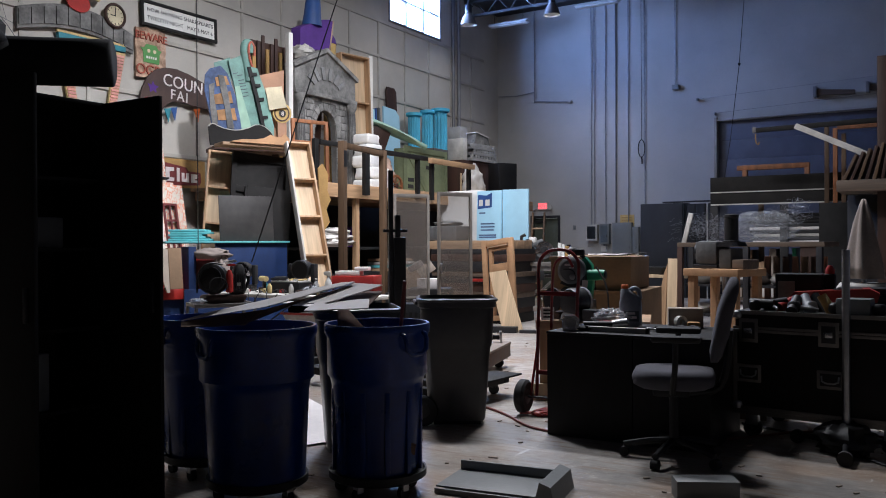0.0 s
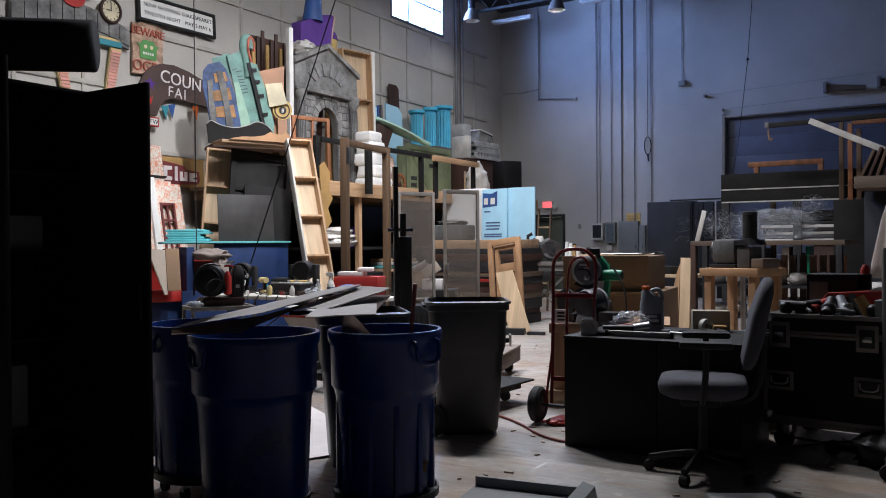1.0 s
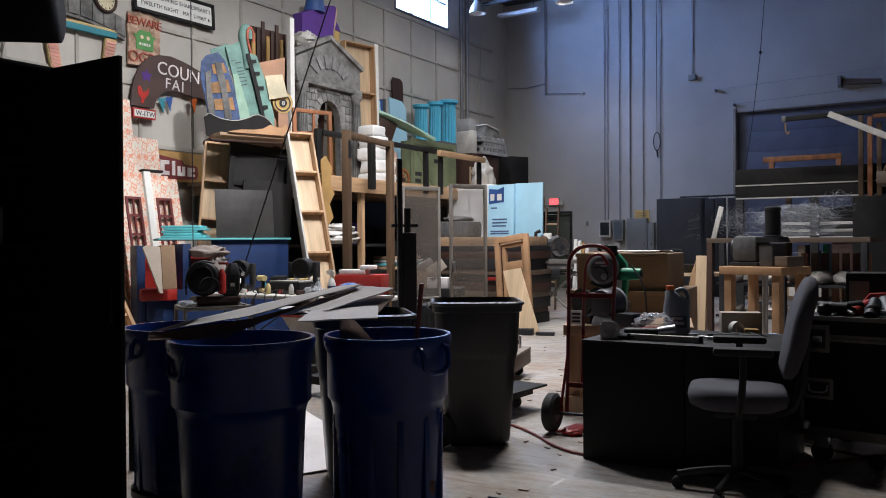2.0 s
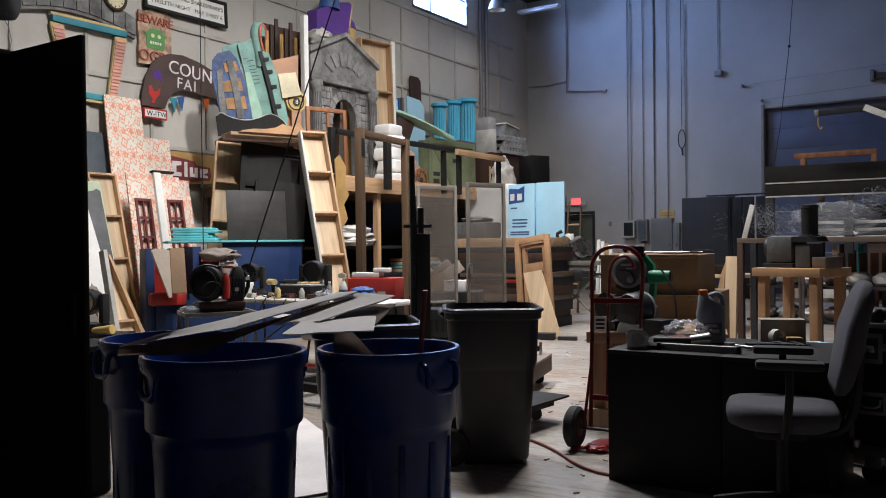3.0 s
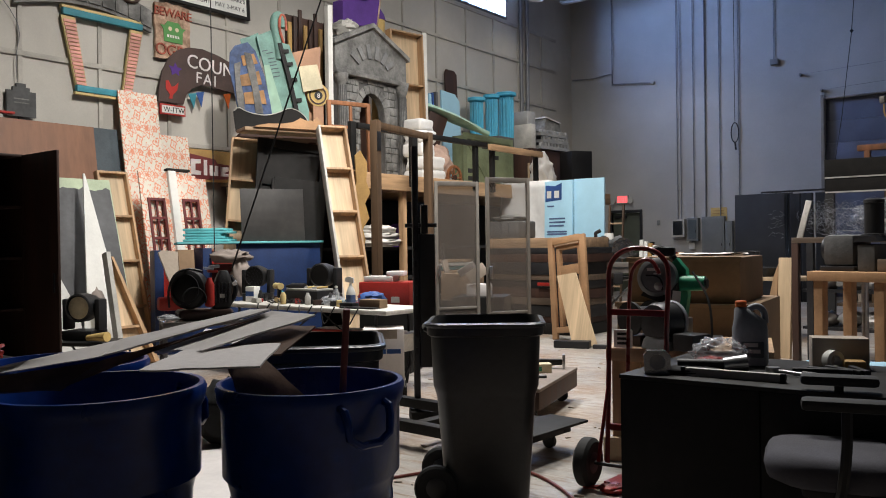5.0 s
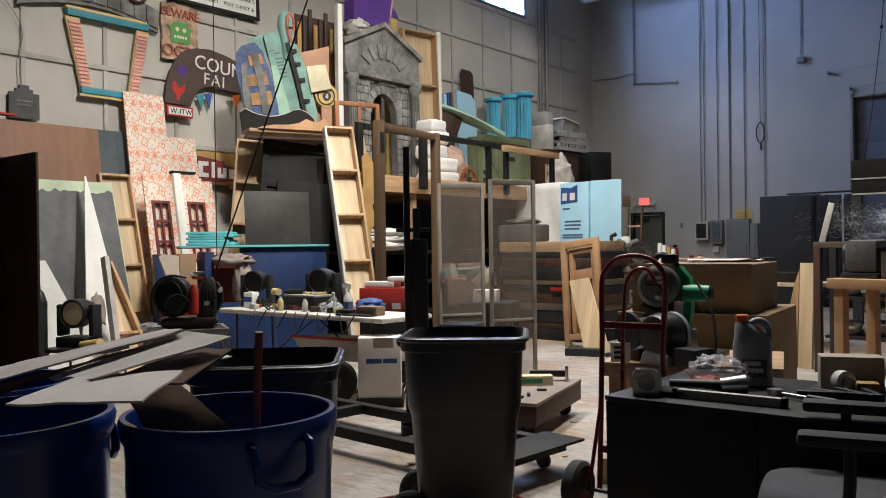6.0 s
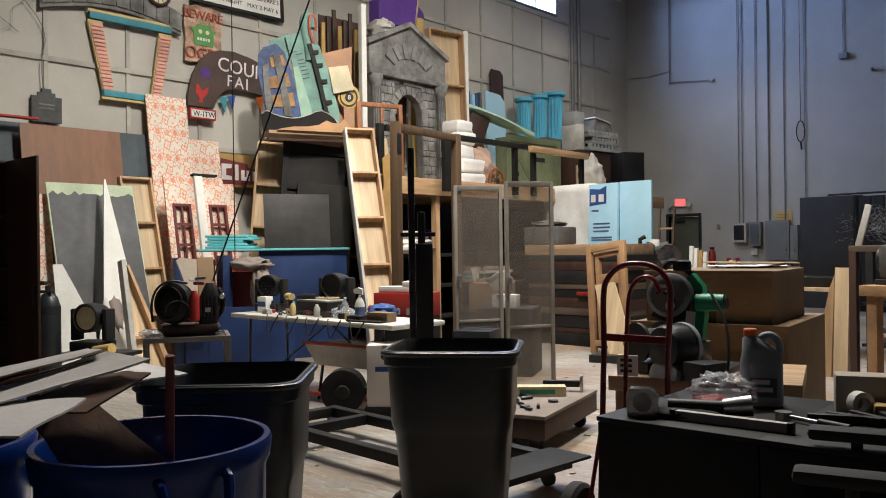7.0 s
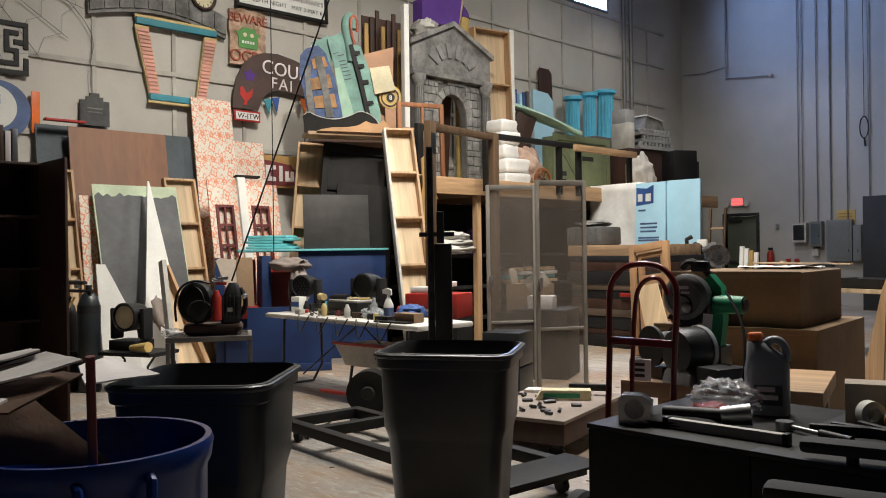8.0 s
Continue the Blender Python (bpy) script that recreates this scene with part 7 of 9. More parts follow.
for x0, x1, z0, z1, mt, face in ((-8.40, -8.07, 1.43, 1.88, "white_dirty", "bin_black"), (-8.0, -7.72, 1.33, 1.90, "panel_grey", "slate_paint"), (-7.62, -7.07, 1.0, 1.92, "panel_grey", "panel_grey"), (-7.05, -6.88, 1.0, 1.80, "panel_grey", "panel_grey")):
    t = thing("electrical_panel", wall_n(x0, z0), "grey steel electrical panel on the wall", "electrical panel", "electrical panels")
    part("cabinet", bx(nb(), (0, -0.18, 0), (x1 - x0, -0.002, z1 - z0), 0.008), mt, t)
    part("door", bx(nb(), (0.04, -0.19, 0.05), (x1 - x0 - 0.04, -0.1805, z1 - z0 - 0.05), 0.004), face, t)
    part("latch", bx(nb(), (x1 - x0 - 0.07, -0.2, 0.2), (x1 - x0 - 0.055, -0.1905, 0.26), 0.003), "black", t)
t = thing("junction_box", wall_n(-7.98, 1.12), "small pale junction box under a panel", "box")
part("box", bx(nb(), (0, -0.10, 0), (0.15, -0.002, 0.16), 0.008), "white_dirty", t)
part("stub_conduit", cyl(nb(), (0.07, -0.05, 0.16), (0.07, -0.05, 0.215), 0.02), "conduit", t)
t = thing("notice_plate", wall_n(-7.45, 1.84), "small yellow notice plate above the electrical panels", "sign")
part("plate", bx(nb(), (0, -0.02, 0), (0.40, -0.002, 0.30), 0.003), "gold", t)
for k in range(3):
    part("print_bar", bx(nb(), (0.05, -0.024, 0.07 + 0.07 * k), (0.33, -0.0205, 0.09 + 0.07 * k)), "brick_paint", t)
t = thing("exit_sign", wall_n(-9.78, 2.36), "lit red exit sign with two emergency lamps", "sign")
part("housing", bx(nb(), (-0.16, -0.07, -0.02), (0.16, -0.002, 0.20), 0.008), "white_dirty", t)
part("lit_face", bx(nb(), (-0.14, -0.074, 0.005), (0.14, -0.0705, 0.175)), "red_glow", t)
letters("EXIT", 0.13, "letter_white", t, 0.0, 0.045, -0.076, 0.001, align="CENTER")
for s in (-1, 1):
    part("emergency_lamp", lathe(nb(), [(0.03, 0), (0.07, 0.03), (0.075, 0.07)], 14), "white_dirty", t).matrix_local = pose(s * 0.25, -0.06, 0.05, 90, 0, 0)
t = thing("light_switch", wall_n(-8.85, 1.75), "small switch plate on the wall", "switch")
part("plate", bx(nb(), (0, -0.02, 0), (0.08, -0.002, 0.12), 0.003), "panel_grey", t)
t = thing("fire_extinguisher", wall_n(-8.95, 0.82), "red fire extinguisher hung on the wall", "fire extinguisher")
part("tank", lathe(nb(), [(0.07, 0), (0.08, 0.03), (0.08, 0.36), (0.03, 0.44)], 16, (0, -0.09, 0)), "red", t)
part("valve", bx(nb(), (-0.05, -0.12, 0.442), (0.05, -0.06, 0.50), 0.01), "black", t)
for x in (-8.55, -8.35):
    t = thing("red_alarm_box", wall_n(x, 0.92), "small red alarm box on the wall", "alarm")
    part("box", bx(nb(), (-0.05, -0.06, 0), (0.05, -0.002, 0.13), 0.006), "red", t)
t = thing("hanging_cable", pose(-4.0, 21.4, 0), "thin black cable with a bead hung from the roof", "cable")
part("cable", tube(nb(), [(0.25, 0, TOP - 0.02), (0.05, 0, 5.6), (-0.15, 0, 3.9), (-0.35, 0, 2.6)], 0.009, 6), "black", t)
part("bead", lathe(nb(), [(0.01, -0.04), (0.04, 0), (0.01, 0.04)], 10, (0.055, 0, 5.65)), "black", t)
for x in (-2.45, -1.3, -0.9):
    t = thing("wall_shelf_bracket", wall_n(x, 4.95), "dusty timber bracket arm on the wall", "bracket", "wall brackets")
    part("arm", prism(nb(), [(0, 0), (0.9, -0.06), (0.9, 0.04), (0, 0.14)], -0.22, -0.10), "post_x", t)
    part("plate", bx(nb(), (-0.02, -0.26, -0.05), (0.06, -0.002, 0.20), 0.005), "conduit", t)
for z, x0 in ((5.13, -5.3), (4.72, -4.85)):
    t = thing("guide_wire", wall_n(0, z), "thin taut wire along the wall", "wire")
    part("wire", cyl(nb(), (x0, -0.12, 0), (1.5, -0.12, 0.25), 0.005, seg=6), "conduit", t)
    part("wire_anchor", bx(nb(), (x0 - 0.02, -0.14, -0.03), (x0 + 0.02, -0.002, 0.03), 0.004), "conduit", t)

# ---- dark panels and rack towards the loading door ----
t = thing("blackboard_flat", stand((-6.48, 21.62), (-5.20, 21.55), 0, 1), "large dark chalkboard panel with white chalk scribbles", "board")
part("face", bx(nb(), (0, 0, 0), (1.28, 0.03, 2.36), 0.005), "board", t)
random.seed(31)
for k in range(16):
    x, z = random.uniform(0.72, 1.02), random.uniform(1.35, 1.95)
    pts = [(x + 0.035 * i, -0.002, z + random.uniform(-0.035, 0.035)) for i in range(random.randint(3, 7))]
    part("chalk_stroke", tube(nb(), pts, 0.002, 4, 1), "white_dirty", t)
t = thing("blackboard_flat", stand((-5.25, 21.05), (-4.75, 21.0), 0, 0), "black curtain rack with folded drapes", "rack")
for k, (mt, w) in enumerate((("bin_black", 0.10), ("black_cloth", 0.22), ("black_cloth", 0.24), ("white_dirty", 0.03), ("black_cloth", 0.2))):
    x0 = 0.02 + (0, 0.11, 0.34, 0.60, 0.64)[k]
    part("drape", sheet(nb(), w, 2.30, 0.15, 6, 4, 0.04, 5.0 * k, 6.0, pose(x0, 0, 0)), mt, t)
part("top_rail", cyl(nb(), (-0.5, 0.05, 2.36), (0.95, 0.05, 2.36), 0.02), "black", t)

# trailer-like black rack of stock
t = thing("stock_rack", stand((-3.33, 16.0), (-0.70, 16.05)), "large black steel rack loaded with boards", "rack")
part("header", bx(nb(), (0, 0, 2.26), (2.62, 0.06, 2.52), 0.006), "black_flat", t)
part("header", bx(nb(), (0, 0.002, 2.03), (2.62, 0.06, 2.24), 0.006), "black_flat", t)
for z in (2.235, 2.015):
    part("white_line", bx(nb(), (0.01, -0.012, z), (2.58, 0.001, z + 0.022)), "white_dirty", t)
for x in (0.0, 1.18, 2.5):
    part("post", bx(nb(), (x, 0.0, 0), (x + 0.13, 0.10, 2.012), 0.005), "board", t)
# posts in darker timber, with the dim light here put into their colour
for x in (0.7, 1.75):
    part("timber_post", bx(nb(), (x, 0.75, 0.5), (x + 0.09, 0.84, 2.2), 0.005), "post", t)
part("shelf_rail", bx(nb(), (0.05, -0.02, 1.30), (2.5, 0.0, 1.35), 0.004), "white_dirty", t)
part("shelf_deck", bx(nb(), (0.13, 0.11, 1.28), (2.49, 1.5, 1.32)), "post_x", t)
random.seed(17)
for k in range(9):
    part("stored_board", bx(nb(), (0.7 + random.uniform(-0.1, 0.1), 0.15, 1.322 + 0.06 * k), (2.3 + random.uniform(-0.2, 0.15), 1.3, 1.372 + 0.06 * k), 0.004), random.choice(["white_dirty", "black_paint", "card_white", "board", "grey_paint"]), t)
part("black_stack", bx(nb(), (1.95, 0.2, 1.322), (2.48, 1.2, 1.98), 0.01), "black", t)
for k in range(12):
    x = 0.2 + 0.19 * k
    part("upright_board", bx(nb(), (x, 0.3, 0.35), (x + random.uniform(0.04, 0.13), 1.2, random.uniform(0.95, 1.25)), 0.004), random.choice(["card_pale", "ply", "green", "pine", "brown_dark", "post"]), t)
part("lower_deck", bx(nb(), (0.13, 0.11, 0.30), (2.49, 1.5, 0.345)), "post_x", t)
part("brown_case", bx(nb(), (1.5, 0.05, 0.75), (2.45, 0.28, 1.27), 0.01), "brown_dark", t)
part("pale_case", bx(nb(), (0.9, -0.35, 0.40), (1.5, 0.09, 0.74), 0.01), "white_dirty", t)
# pine given a darker timber colour to carry the dim light here
t = thing("roof_timber", pose(0, 0, 0), "long pine rail lying on the rack top", "timber")
part("rail", bx(nb(), (-2.95, 16.4, 2.66), (-1.72, 16.5, 2.75), 0.006), "red_wood", t)
for x in (-2.85, -1.80):
    part("foot", bx(nb(), (x, 16.38, 2.05), (x + 0.08, 16.5, 2.658), 0.005), "red_wood", t)
t = thing("hoist_arm", pose(0, 0, 0), "black steel hoist arm with hook, on a tall post", "hoist")
part("boom", bx(nb(), (0, -0.035, -0.04), (2.4, 0.035, 0.035), 0.006, stand((-2.38, 15.05), (0.0, 15.0), 3.20) @ pose(0, 0, 0, 0, -0.6, 0)), "black_paint", t)
part("tip_cap", bx(nb(), (-2.41, 15.01, 3.155), (-2.35, 15.09, 3.245), 0.006), "alu", t)
part("hook", tube(nb(), [(-2.36, 15.05, 3.14), (-2.36, 15.05, 3.0), (-2.32, 15.05, 2.95), (-2.30, 15.05, 3.0)], 0.012, 6, 1), "brick_paint", t)
part("mast", bx(nb(), (-0.02, 14.95, 0), (0.10, 15.07, 4.2), 0.006), "black_paint", t)
t = thing("white_boom_board", pose(0, 0, 0), "long white-faced board slung at a slant", "board")
bm = nb()
bx(bm, (0, -0.02, -0.045), (1.30, 0.02, 0.045), 0.005)
part("board", bm, "white_dirty", t).matrix_local = pose(-1.72, 14.85, 3.20, 0, 27, 0)
part("support", bx(nb(), (-0.62, 14.82, 0), (-0.55, 14.88, 2.62), 0.004), "post", t)
t = thing("timber_shelf_unit", pose(0, 0, 0), "tall dark timber storage unit with stacked boards", "shelving")
part("upright", bx(nb(), (-0.50, 14.0, 0), (-0.36, 14.2, 4.0), 0.006), "brown_dark", t)
part("shelf", bx(nb(), (-1.0, 13.7, 2.06), (1.2, 14.6, 2.22), 0.006), "post_x", t)
for k in range(6):
    c = pose(-0.95 + 0.10 * k, 14.1, 2.222, 0, 24 - 3 * k, 0)
    part("leaning_board", bx(nb(), (0, -0.2, 0.0), (0.04, 0.3, 0.42 + 0.03 * k), 0.004, c), "brown_dark" if k % 2 else "post", t)
part("dark_back", bx(nb(), (-0.95, 14.65, 0), (1.2, 14.7, 2.05)), "black_cloth", t)
# dim light is put into the dark colour of these timbers too
for k in range(3):
    part("bundle_post", bx(nb(), (-1.42 + 0.13 * k, 15.9, 2.0), (-1.35 + 0.13 * k, 15.98, 3.35 - 0.1 * k), 0.005), "post" if k != 1 else "red_wood", t)
part("bundle_base", bx(nb(), (-1.5, 15.85, 0), (-1.0, 16.0, 1.998), 0.005), "black_paint", t)
part("cross_timber", bx(nb(), (-1.2, 15.7, 3.20), (-0.3, 15.78, 3.28), 0.005), "red_wood", t)

# ---- grinder bench, mesh roll and shelving ----
t = thing("grinder_bench", stand((-2.14, 9.86), (-1.50, 9.62)), "small pine bench holding a bench grinder", "bench")
part("top", bx(nb(), (0, 0, 0.97), (0.68, 0.55, 1.05), 0.005), "scroll_ply", t)
for x in (0.04, 0.56):
    for y in (0.03, 0.45):
        part("leg", bx(nb(), (x, y, 0), (x + 0.08, y + 0.08, 0.968), 0.005), "scroll_ply", t)
part("steel_leg", cyl(nb(), (0.33, 0.3, 0), (0.33, 0.3, 0.968), 0.028), "steel", t)
t = thing("bench_grinder", stand((-2.14, 9.86), (-1.50, 9.62), 1.052), "grey bench grinder with dark motor housing", "grinder")
part("base", bx(nb(), (0.05, 0.1, 0), (0.36, 0.42, 0.04), 0.01), "steel_dark", t)
part("motor", bx(nb(), (0.07, 0.12, 0.041), (0.34, 0.40, 0.30), 0.04), "stone_dark", t)
part("wheel_guard", cyl(nb(), (0.03, 0.26, 0.18), (0.068, 0.26, 0.18), 0.11), "steel_dark", t)
part("side_box", bx(nb(), (0.37, 0.12, 0.0), (0.52, 0.36, 0.22), 0.02), "stone_dark", t)
part("rest_plate", prism(nb(), [(0.35, 0.24), (0.56, 0.24), (0.53, 0.29), (0.38, 0.28)], 0.1, 0.38), "steel_dark", t)
part("dust_cylinder", lathe(nb(), [(0.095, 0.291), (0.095, 0.30), (0.074, 0.305), (0.074, 0.55), (0.080, 0.555), (0.078, 0.58), (0.05, 0.592)], 24, (0.45, 0.24, 0)), "black", t)
part("wood_blocks", bx(nb(), (0.55, 0.1, 0.0), (0.68, 0.4, 0.10), 0.006), "post_x", t)
t = thing("wire_mesh_roll", pose(-2.35, 12.2, 1.36), "crumpled roll of clear plastic and wire mesh", "mesh", kind="stuff")
random.seed(9)
bm = nb()
for k in range(430):
    x0 = random.uniform(-0.35, 1.1)
    z0 = random.uniform(0.0, 0.28) + max(0, x0 - 0.6) * 0.5
    a = random.uniform(-0.5, 0.9)
    l = random.uniform(0.03, 0.10)
    y0 = random.uniform(-0.2, 0.2)
    turn = random.uniform(2.0, 5.5)
    ring = []
    for i in range(9):
        b = a * 3 + turn * i / 8
        ring.append((x0 + l * math.cos(b) + 0.10 * i / 8, y0 + 0.05 * math.sin(b * 2 + k), max(0.003, z0 + l * 0.8 * math.sin(b) + 0.05)))
    tube(bm, ring, 0.0013, 4)
part("wires", bm, "wire", t)
part("film", heap(nb(), 0.9, 0.4, 0.42, 99.0, folds=11, at=(0.6, 0, 0.0)), "film_thin", t)
t = thing("mesh_shelving", stand((-2.78, 11.9), (-1.0, 11.6)), "open timber and steel shelving behind the grinder", "shelving")
part("top", bx(nb(), (0, 0, 1.28), (1.9, 0.6, 1.34), 0.005), "post_x", t)
for x in (0.0, 0.16, 0.9, 1.80):
    part("leg", bx(nb(), (x, 0.0, 0), (x + 0.07, 0.07, 1.278), 0.004), "brown_dark" if x < 0.1 else "steel_dark", t)
for z in (0.35, 0.75):
    part("shelf", bx(nb(), (0.08, 0.08, z), (1.8, 0.6, z + 0.03)), "steel_dark", t)
    for k in range(6):
        part("white_pack", heap(nb(), 0.26, 0.3, 0.18, z * 10 + k, folds=7, nx=12, ny=8, at=(0.25 + 0.26 * k, 0.3, z + 0.031)), ("fabric_white", "white_dirty", "card_white", "fabric_tan")[k % 4], t)
for k in range(7):
    part("upright_board", bx(nb(), (0.95 + 0.12 * k, 0.62, 0.1), (1.03 + 0.12 * k, 0.66, 1.15), 0.004), ("brown_ply", "post", "brown_dark")[k % 3], t)
t = thing("pine_offcut_post", stand((-3.0, 12.1), (-2.85, 12.05), 0, 3), "pale pine offcuts stood on end", "timber")
part("board", bx(nb(), (0, 0, 0), (0.16, 0.04, 1.12), 0.004), "ply", t)
part("board", prism(nb(), [(-0.25, 0), (-0.02, 0), (-0.004, 1.05), (-0.06, 0.9)], 0.0, 0.03), "pine", t)
t = thing("leaning_slat", stand((-2.75, 12.0), (-2.65, 12.0), 1.34, 0), "pale slat leaning above the shelving", "slat")
part("slat", bx(nb(), (0, 0, 0), (0.06, 0.03, 0.42), 0.004, pose(0, 0, 0, 0, 14, 0)), "white_dirty", t)
t = thing("back_bench", stand((-5.0, 14.2), (-3.2, 13.6)), "low bench with black tray, lamps and offcuts", "bench")
part("top", bx(nb(), (0, 0, 0.78), (1.9, 0.7, 0.83), 0.005), "ply", t)
for x in (0.05, 1.75):
    for y in (0.05, 0.55):
        part("leg", bx(nb(), (x, y, 0), (x + 0.08, y + 0.08, 0.778), 0.004), "pine", t)
part("black_tray", rings(nb(), [rrect(0.6, 0.4, 0.06, 0.832, cx=1.2, cy=0.25), rrect(0.7, 0.48, 0.06, 0.95, cx=1.2, cy=0.25), rrect(0.66, 0.44, 0.06, 0.95, cx=1.2, cy=0.25), rrect(0.58, 0.38, 0.06, 0.86, cx=1.2, cy=0.25)]), "black", t)
part("orange_box", bx(nb(), (0.5, 0.1, 0.832), (0.85, 0.35, 0.92), 0.01), "brick_paint", t)
part("long_slat", bx(nb(), (-0.3, -0.1, 1.12), (1.2, -0.04, 1.14), 0.003), "ply", t)
part("slat_post", bx(nb(), (0.1, -0.035, 0.832), (0.16, 0.03, 1.16), 0.003), "ply", t)

# ---- cartons, saw bench, hand truck ----
t = thing("large_carton", stand((-3.00, 8.007), (-2.06, 8.12)), "large brown cardboard carton on the floor", "carton")
part("box", bx(nb(), (0, 0, 0), (0.95, 1.12, 0.88), 0.008), "cardboard", t)
part("rim_flap", bx(nb(), (-0.01, -0.02, 0.85), (0.96, -0.001, 0.885), 0.006), "cardboard", t)
t = thing("large_carton", stand((-2.935, 8.067), (-2.16, 8.16), 0.882), "wide brown cardboard carton stacked on another", "carton")
part("box", bx(nb(), (0, 0, 0), (0.78, 0.90, 0.32), 0.008), "cardboard", t)
part("tape_patch", bx(nb(), (0.33, -0.004, 0.0), (0.45, -0.0005, 0.12)), "brown_dark", t)
part("rim_flap", bx(nb(), (-0.01, -0.015, 0.29), (0.79, -0.001, 0.325), 0.005), "cardboard", t)
t = thing("paper_sheets", pose(-2.5, 8.75, 1.205, 0, 0, 15), "loose papers and a black cable on a carton", "paper")
part("sheet", sheet(nb(), 0.5, 0.3, 0.003, 8, 6, 0.02, 2.0, 3.0, pose(-0.3, 0, 0.012, -90, 0, 0)), "card_white", t)
part("cable", tube(nb(), [(0.1, 0, 0.01), (0.2, 0.1, 0.03), (0.3, 0.02, 0.02), (0.25, -0.1, 0.02)], 0.008, 6, 2), "black", t)

t = thing("saw_bench", stand((-2.62, 7.04), (-1.75, 7.30)), "low pine bench carrying a metal cut-off saw", "bench")
part("top", bx(nb(), (0, 0, 0.60), (0.95, 0.75, 0.68), 0.006), "pine_x", t)
for x in (0.03, 0.83):
    for y in (0.03, 0.63):
        part("leg", bx(nb(), (x, y, 0), (x + 0.09, y + 0.09, 0.598), 0.005), "pine", t)
part("foot_block", bx(nb(), (-0.02, -0.02, 0.0), (0.16, 0.028, 0.14), 0.005), "ply", t)
SB = stand((-2.62, 7.04), (-1.75, 7.30), 0.682)
t = thing("cutoff_saw", SB @ pose(0.335, 0.30, 0, 0, 0, -12), "grey and green metal cut-off saw with round guard", "saw")
part("base_plate", bx(nb(), (-0.16, -0.15, 0), (0.30, 0.16, 0.045), 0.006), "steel_dark", t)
g = part("blade_guard", lathe(nb(), [(0.02, -0.045), (0.105, -0.045), (0.122, -0.03), (0.125, 0.0), (0.122, 0.03), (0.105, 0.045), (0.09, 0.05), (0.085, 0.046), (0.02, 0.048)], 36), "saw_grey", t)
g.matrix_local = pose(-0.04, -0.05, 0.41, 90, 0, 0)
part("name_bar", bx(nb(), (-0.05, 0.045, 0.0505), (0.03, 0.062, 0.053)), "letter_white", g)
part("name_bar", bx(nb(), (-0.01, 0.022, 0.0505), (0.035, 0.033, 0.053)), "letter_white", g)
part("vent_groove", tube(nb(), [(-0.06, 0.015, 0.05), (0.0, 0.015, 0.05), (0.035, -0.005, 0.05), (0.045, -0.045, 0.05), (0.04, -0.075, 0.05)], 0.005, 6, 1), "black", g)
part("bolt", lathe(nb(), [(0.028, 0.049), (0.026, 0.060), (0.012, 0.066)], 10, (0.02, -0.05, 0)), "steel", g)
part("lower_guard", prism(nb(), [(-0.14, 0.30), (-0.02, 0.26), (0.07, 0.29), (0.09, 0.38), (0.05, 0.33), (-0.04, 0.31), (-0.10, 0.35)], -0.085, -0.015), "steel_dark", t)
part("motor", cyl(nb(), (0.09, 0.0, 0.375), (0.24, 0.0, 0.375), 0.05, 0.045, 24), "green", t)
part("motor_cap", cyl(nb(), (0.241, 0.0, 0.375), (0.252, 0.0, 0.375), 0.038, 0.03, 20), "black", t)
part("arm", prism(nb(), [(0.02, 0.06), (0.10, 0.06), (0.13, 0.30), (0.12, 0.46), (0.06, 0.53), (0.03, 0.50), (0.05, 0.36)], 0.0, 0.07), "green", t)
part("pivot_block", bx(nb(), (-0.02, -0.03, 0.046), (0.13, 0.12, 0.16), 0.015), "saw_grey", t)
part("handle", tube(nb(), [(0.06, 0.04, 0.50), (0.0, 0.03, 0.575), (-0.06, 0.02, 0.60), (-0.10, 0.02, 0.56)], 0.02, 8, 1), "black", t)
part("switch_grip", bx(nb(), (-0.05, 0.0, 0.54), (0.05, 0.05, 0.60), 0.02), "black", t)
part("warning_label", bx(nb(), (0.035, -0.108, 0.22), (0.085, -0.104, 0.34), 0, pose(0, 0, 0, 0, 6, 0)), "card_white", t)
t = thing("cable_reel", SB @ pose(0.14, 0.12, 0.035, 0, 0, -38), "black cable reel drum on a wooden chock", "reel")
for y in (-0.02, 0.16):
    part("flange", cyl(nb(), (0, y, 0.13), (0, y + 0.02, 0.13), 0.105, seg=28), "black", t)
part("wound_cable", cyl(nb(), (0, 0.001, 0.13), (0, 0.159, 0.13), 0.07, seg=24), "saw_grey", t)
part("chock", bx(nb(), (-0.07, 0.0, -0.034), (0.07, 0.16, 0.026), 0.006), "brown_dark", t)
t = thing("dark_motor_guard", SB @ pose(0.33, 0.05, 0, 0, 0, -35), "dark rounded grinder housing with a pale flange", "guard")
gd = part("guard", lathe(nb(), [(0.05, -0.10), (0.09, -0.10), (0.115, -0.085), (0.12, 0.04), (0.105, 0.075), (0.03, 0.085)], 32), "steel_dark", t)
gd.matrix_local = pose(0, 0, 0.155, 90, 0, 0)
part("flange", lathe(nb(), [(0.112, -0.094), (0.124, -0.088), (0.124, -0.066), (0.1205, -0.062)], 32, cap0=False, cap1=False), "jug", gd)
part("base_block", rings(nb(), [rrect(0.22, 0.20, 0.02, 0.0, cx=0.02), rrect(0.20, 0.18, 0.02, 0.05, cx=0.02), rrect(0.14, 0.14, 0.02, 0.08, cx=0.0)]), "saw_grey", t)
part("side_box", bx(nb(), (0.13, -0.07, 0.0), (0.28, 0.09, 0.10), 0.012), "steel_dark", t)
t = thing("paper_tag", SB @ pose(0.10, 0.0, 0, 0, 0, 0), "white printed tag on the bench", "tag")
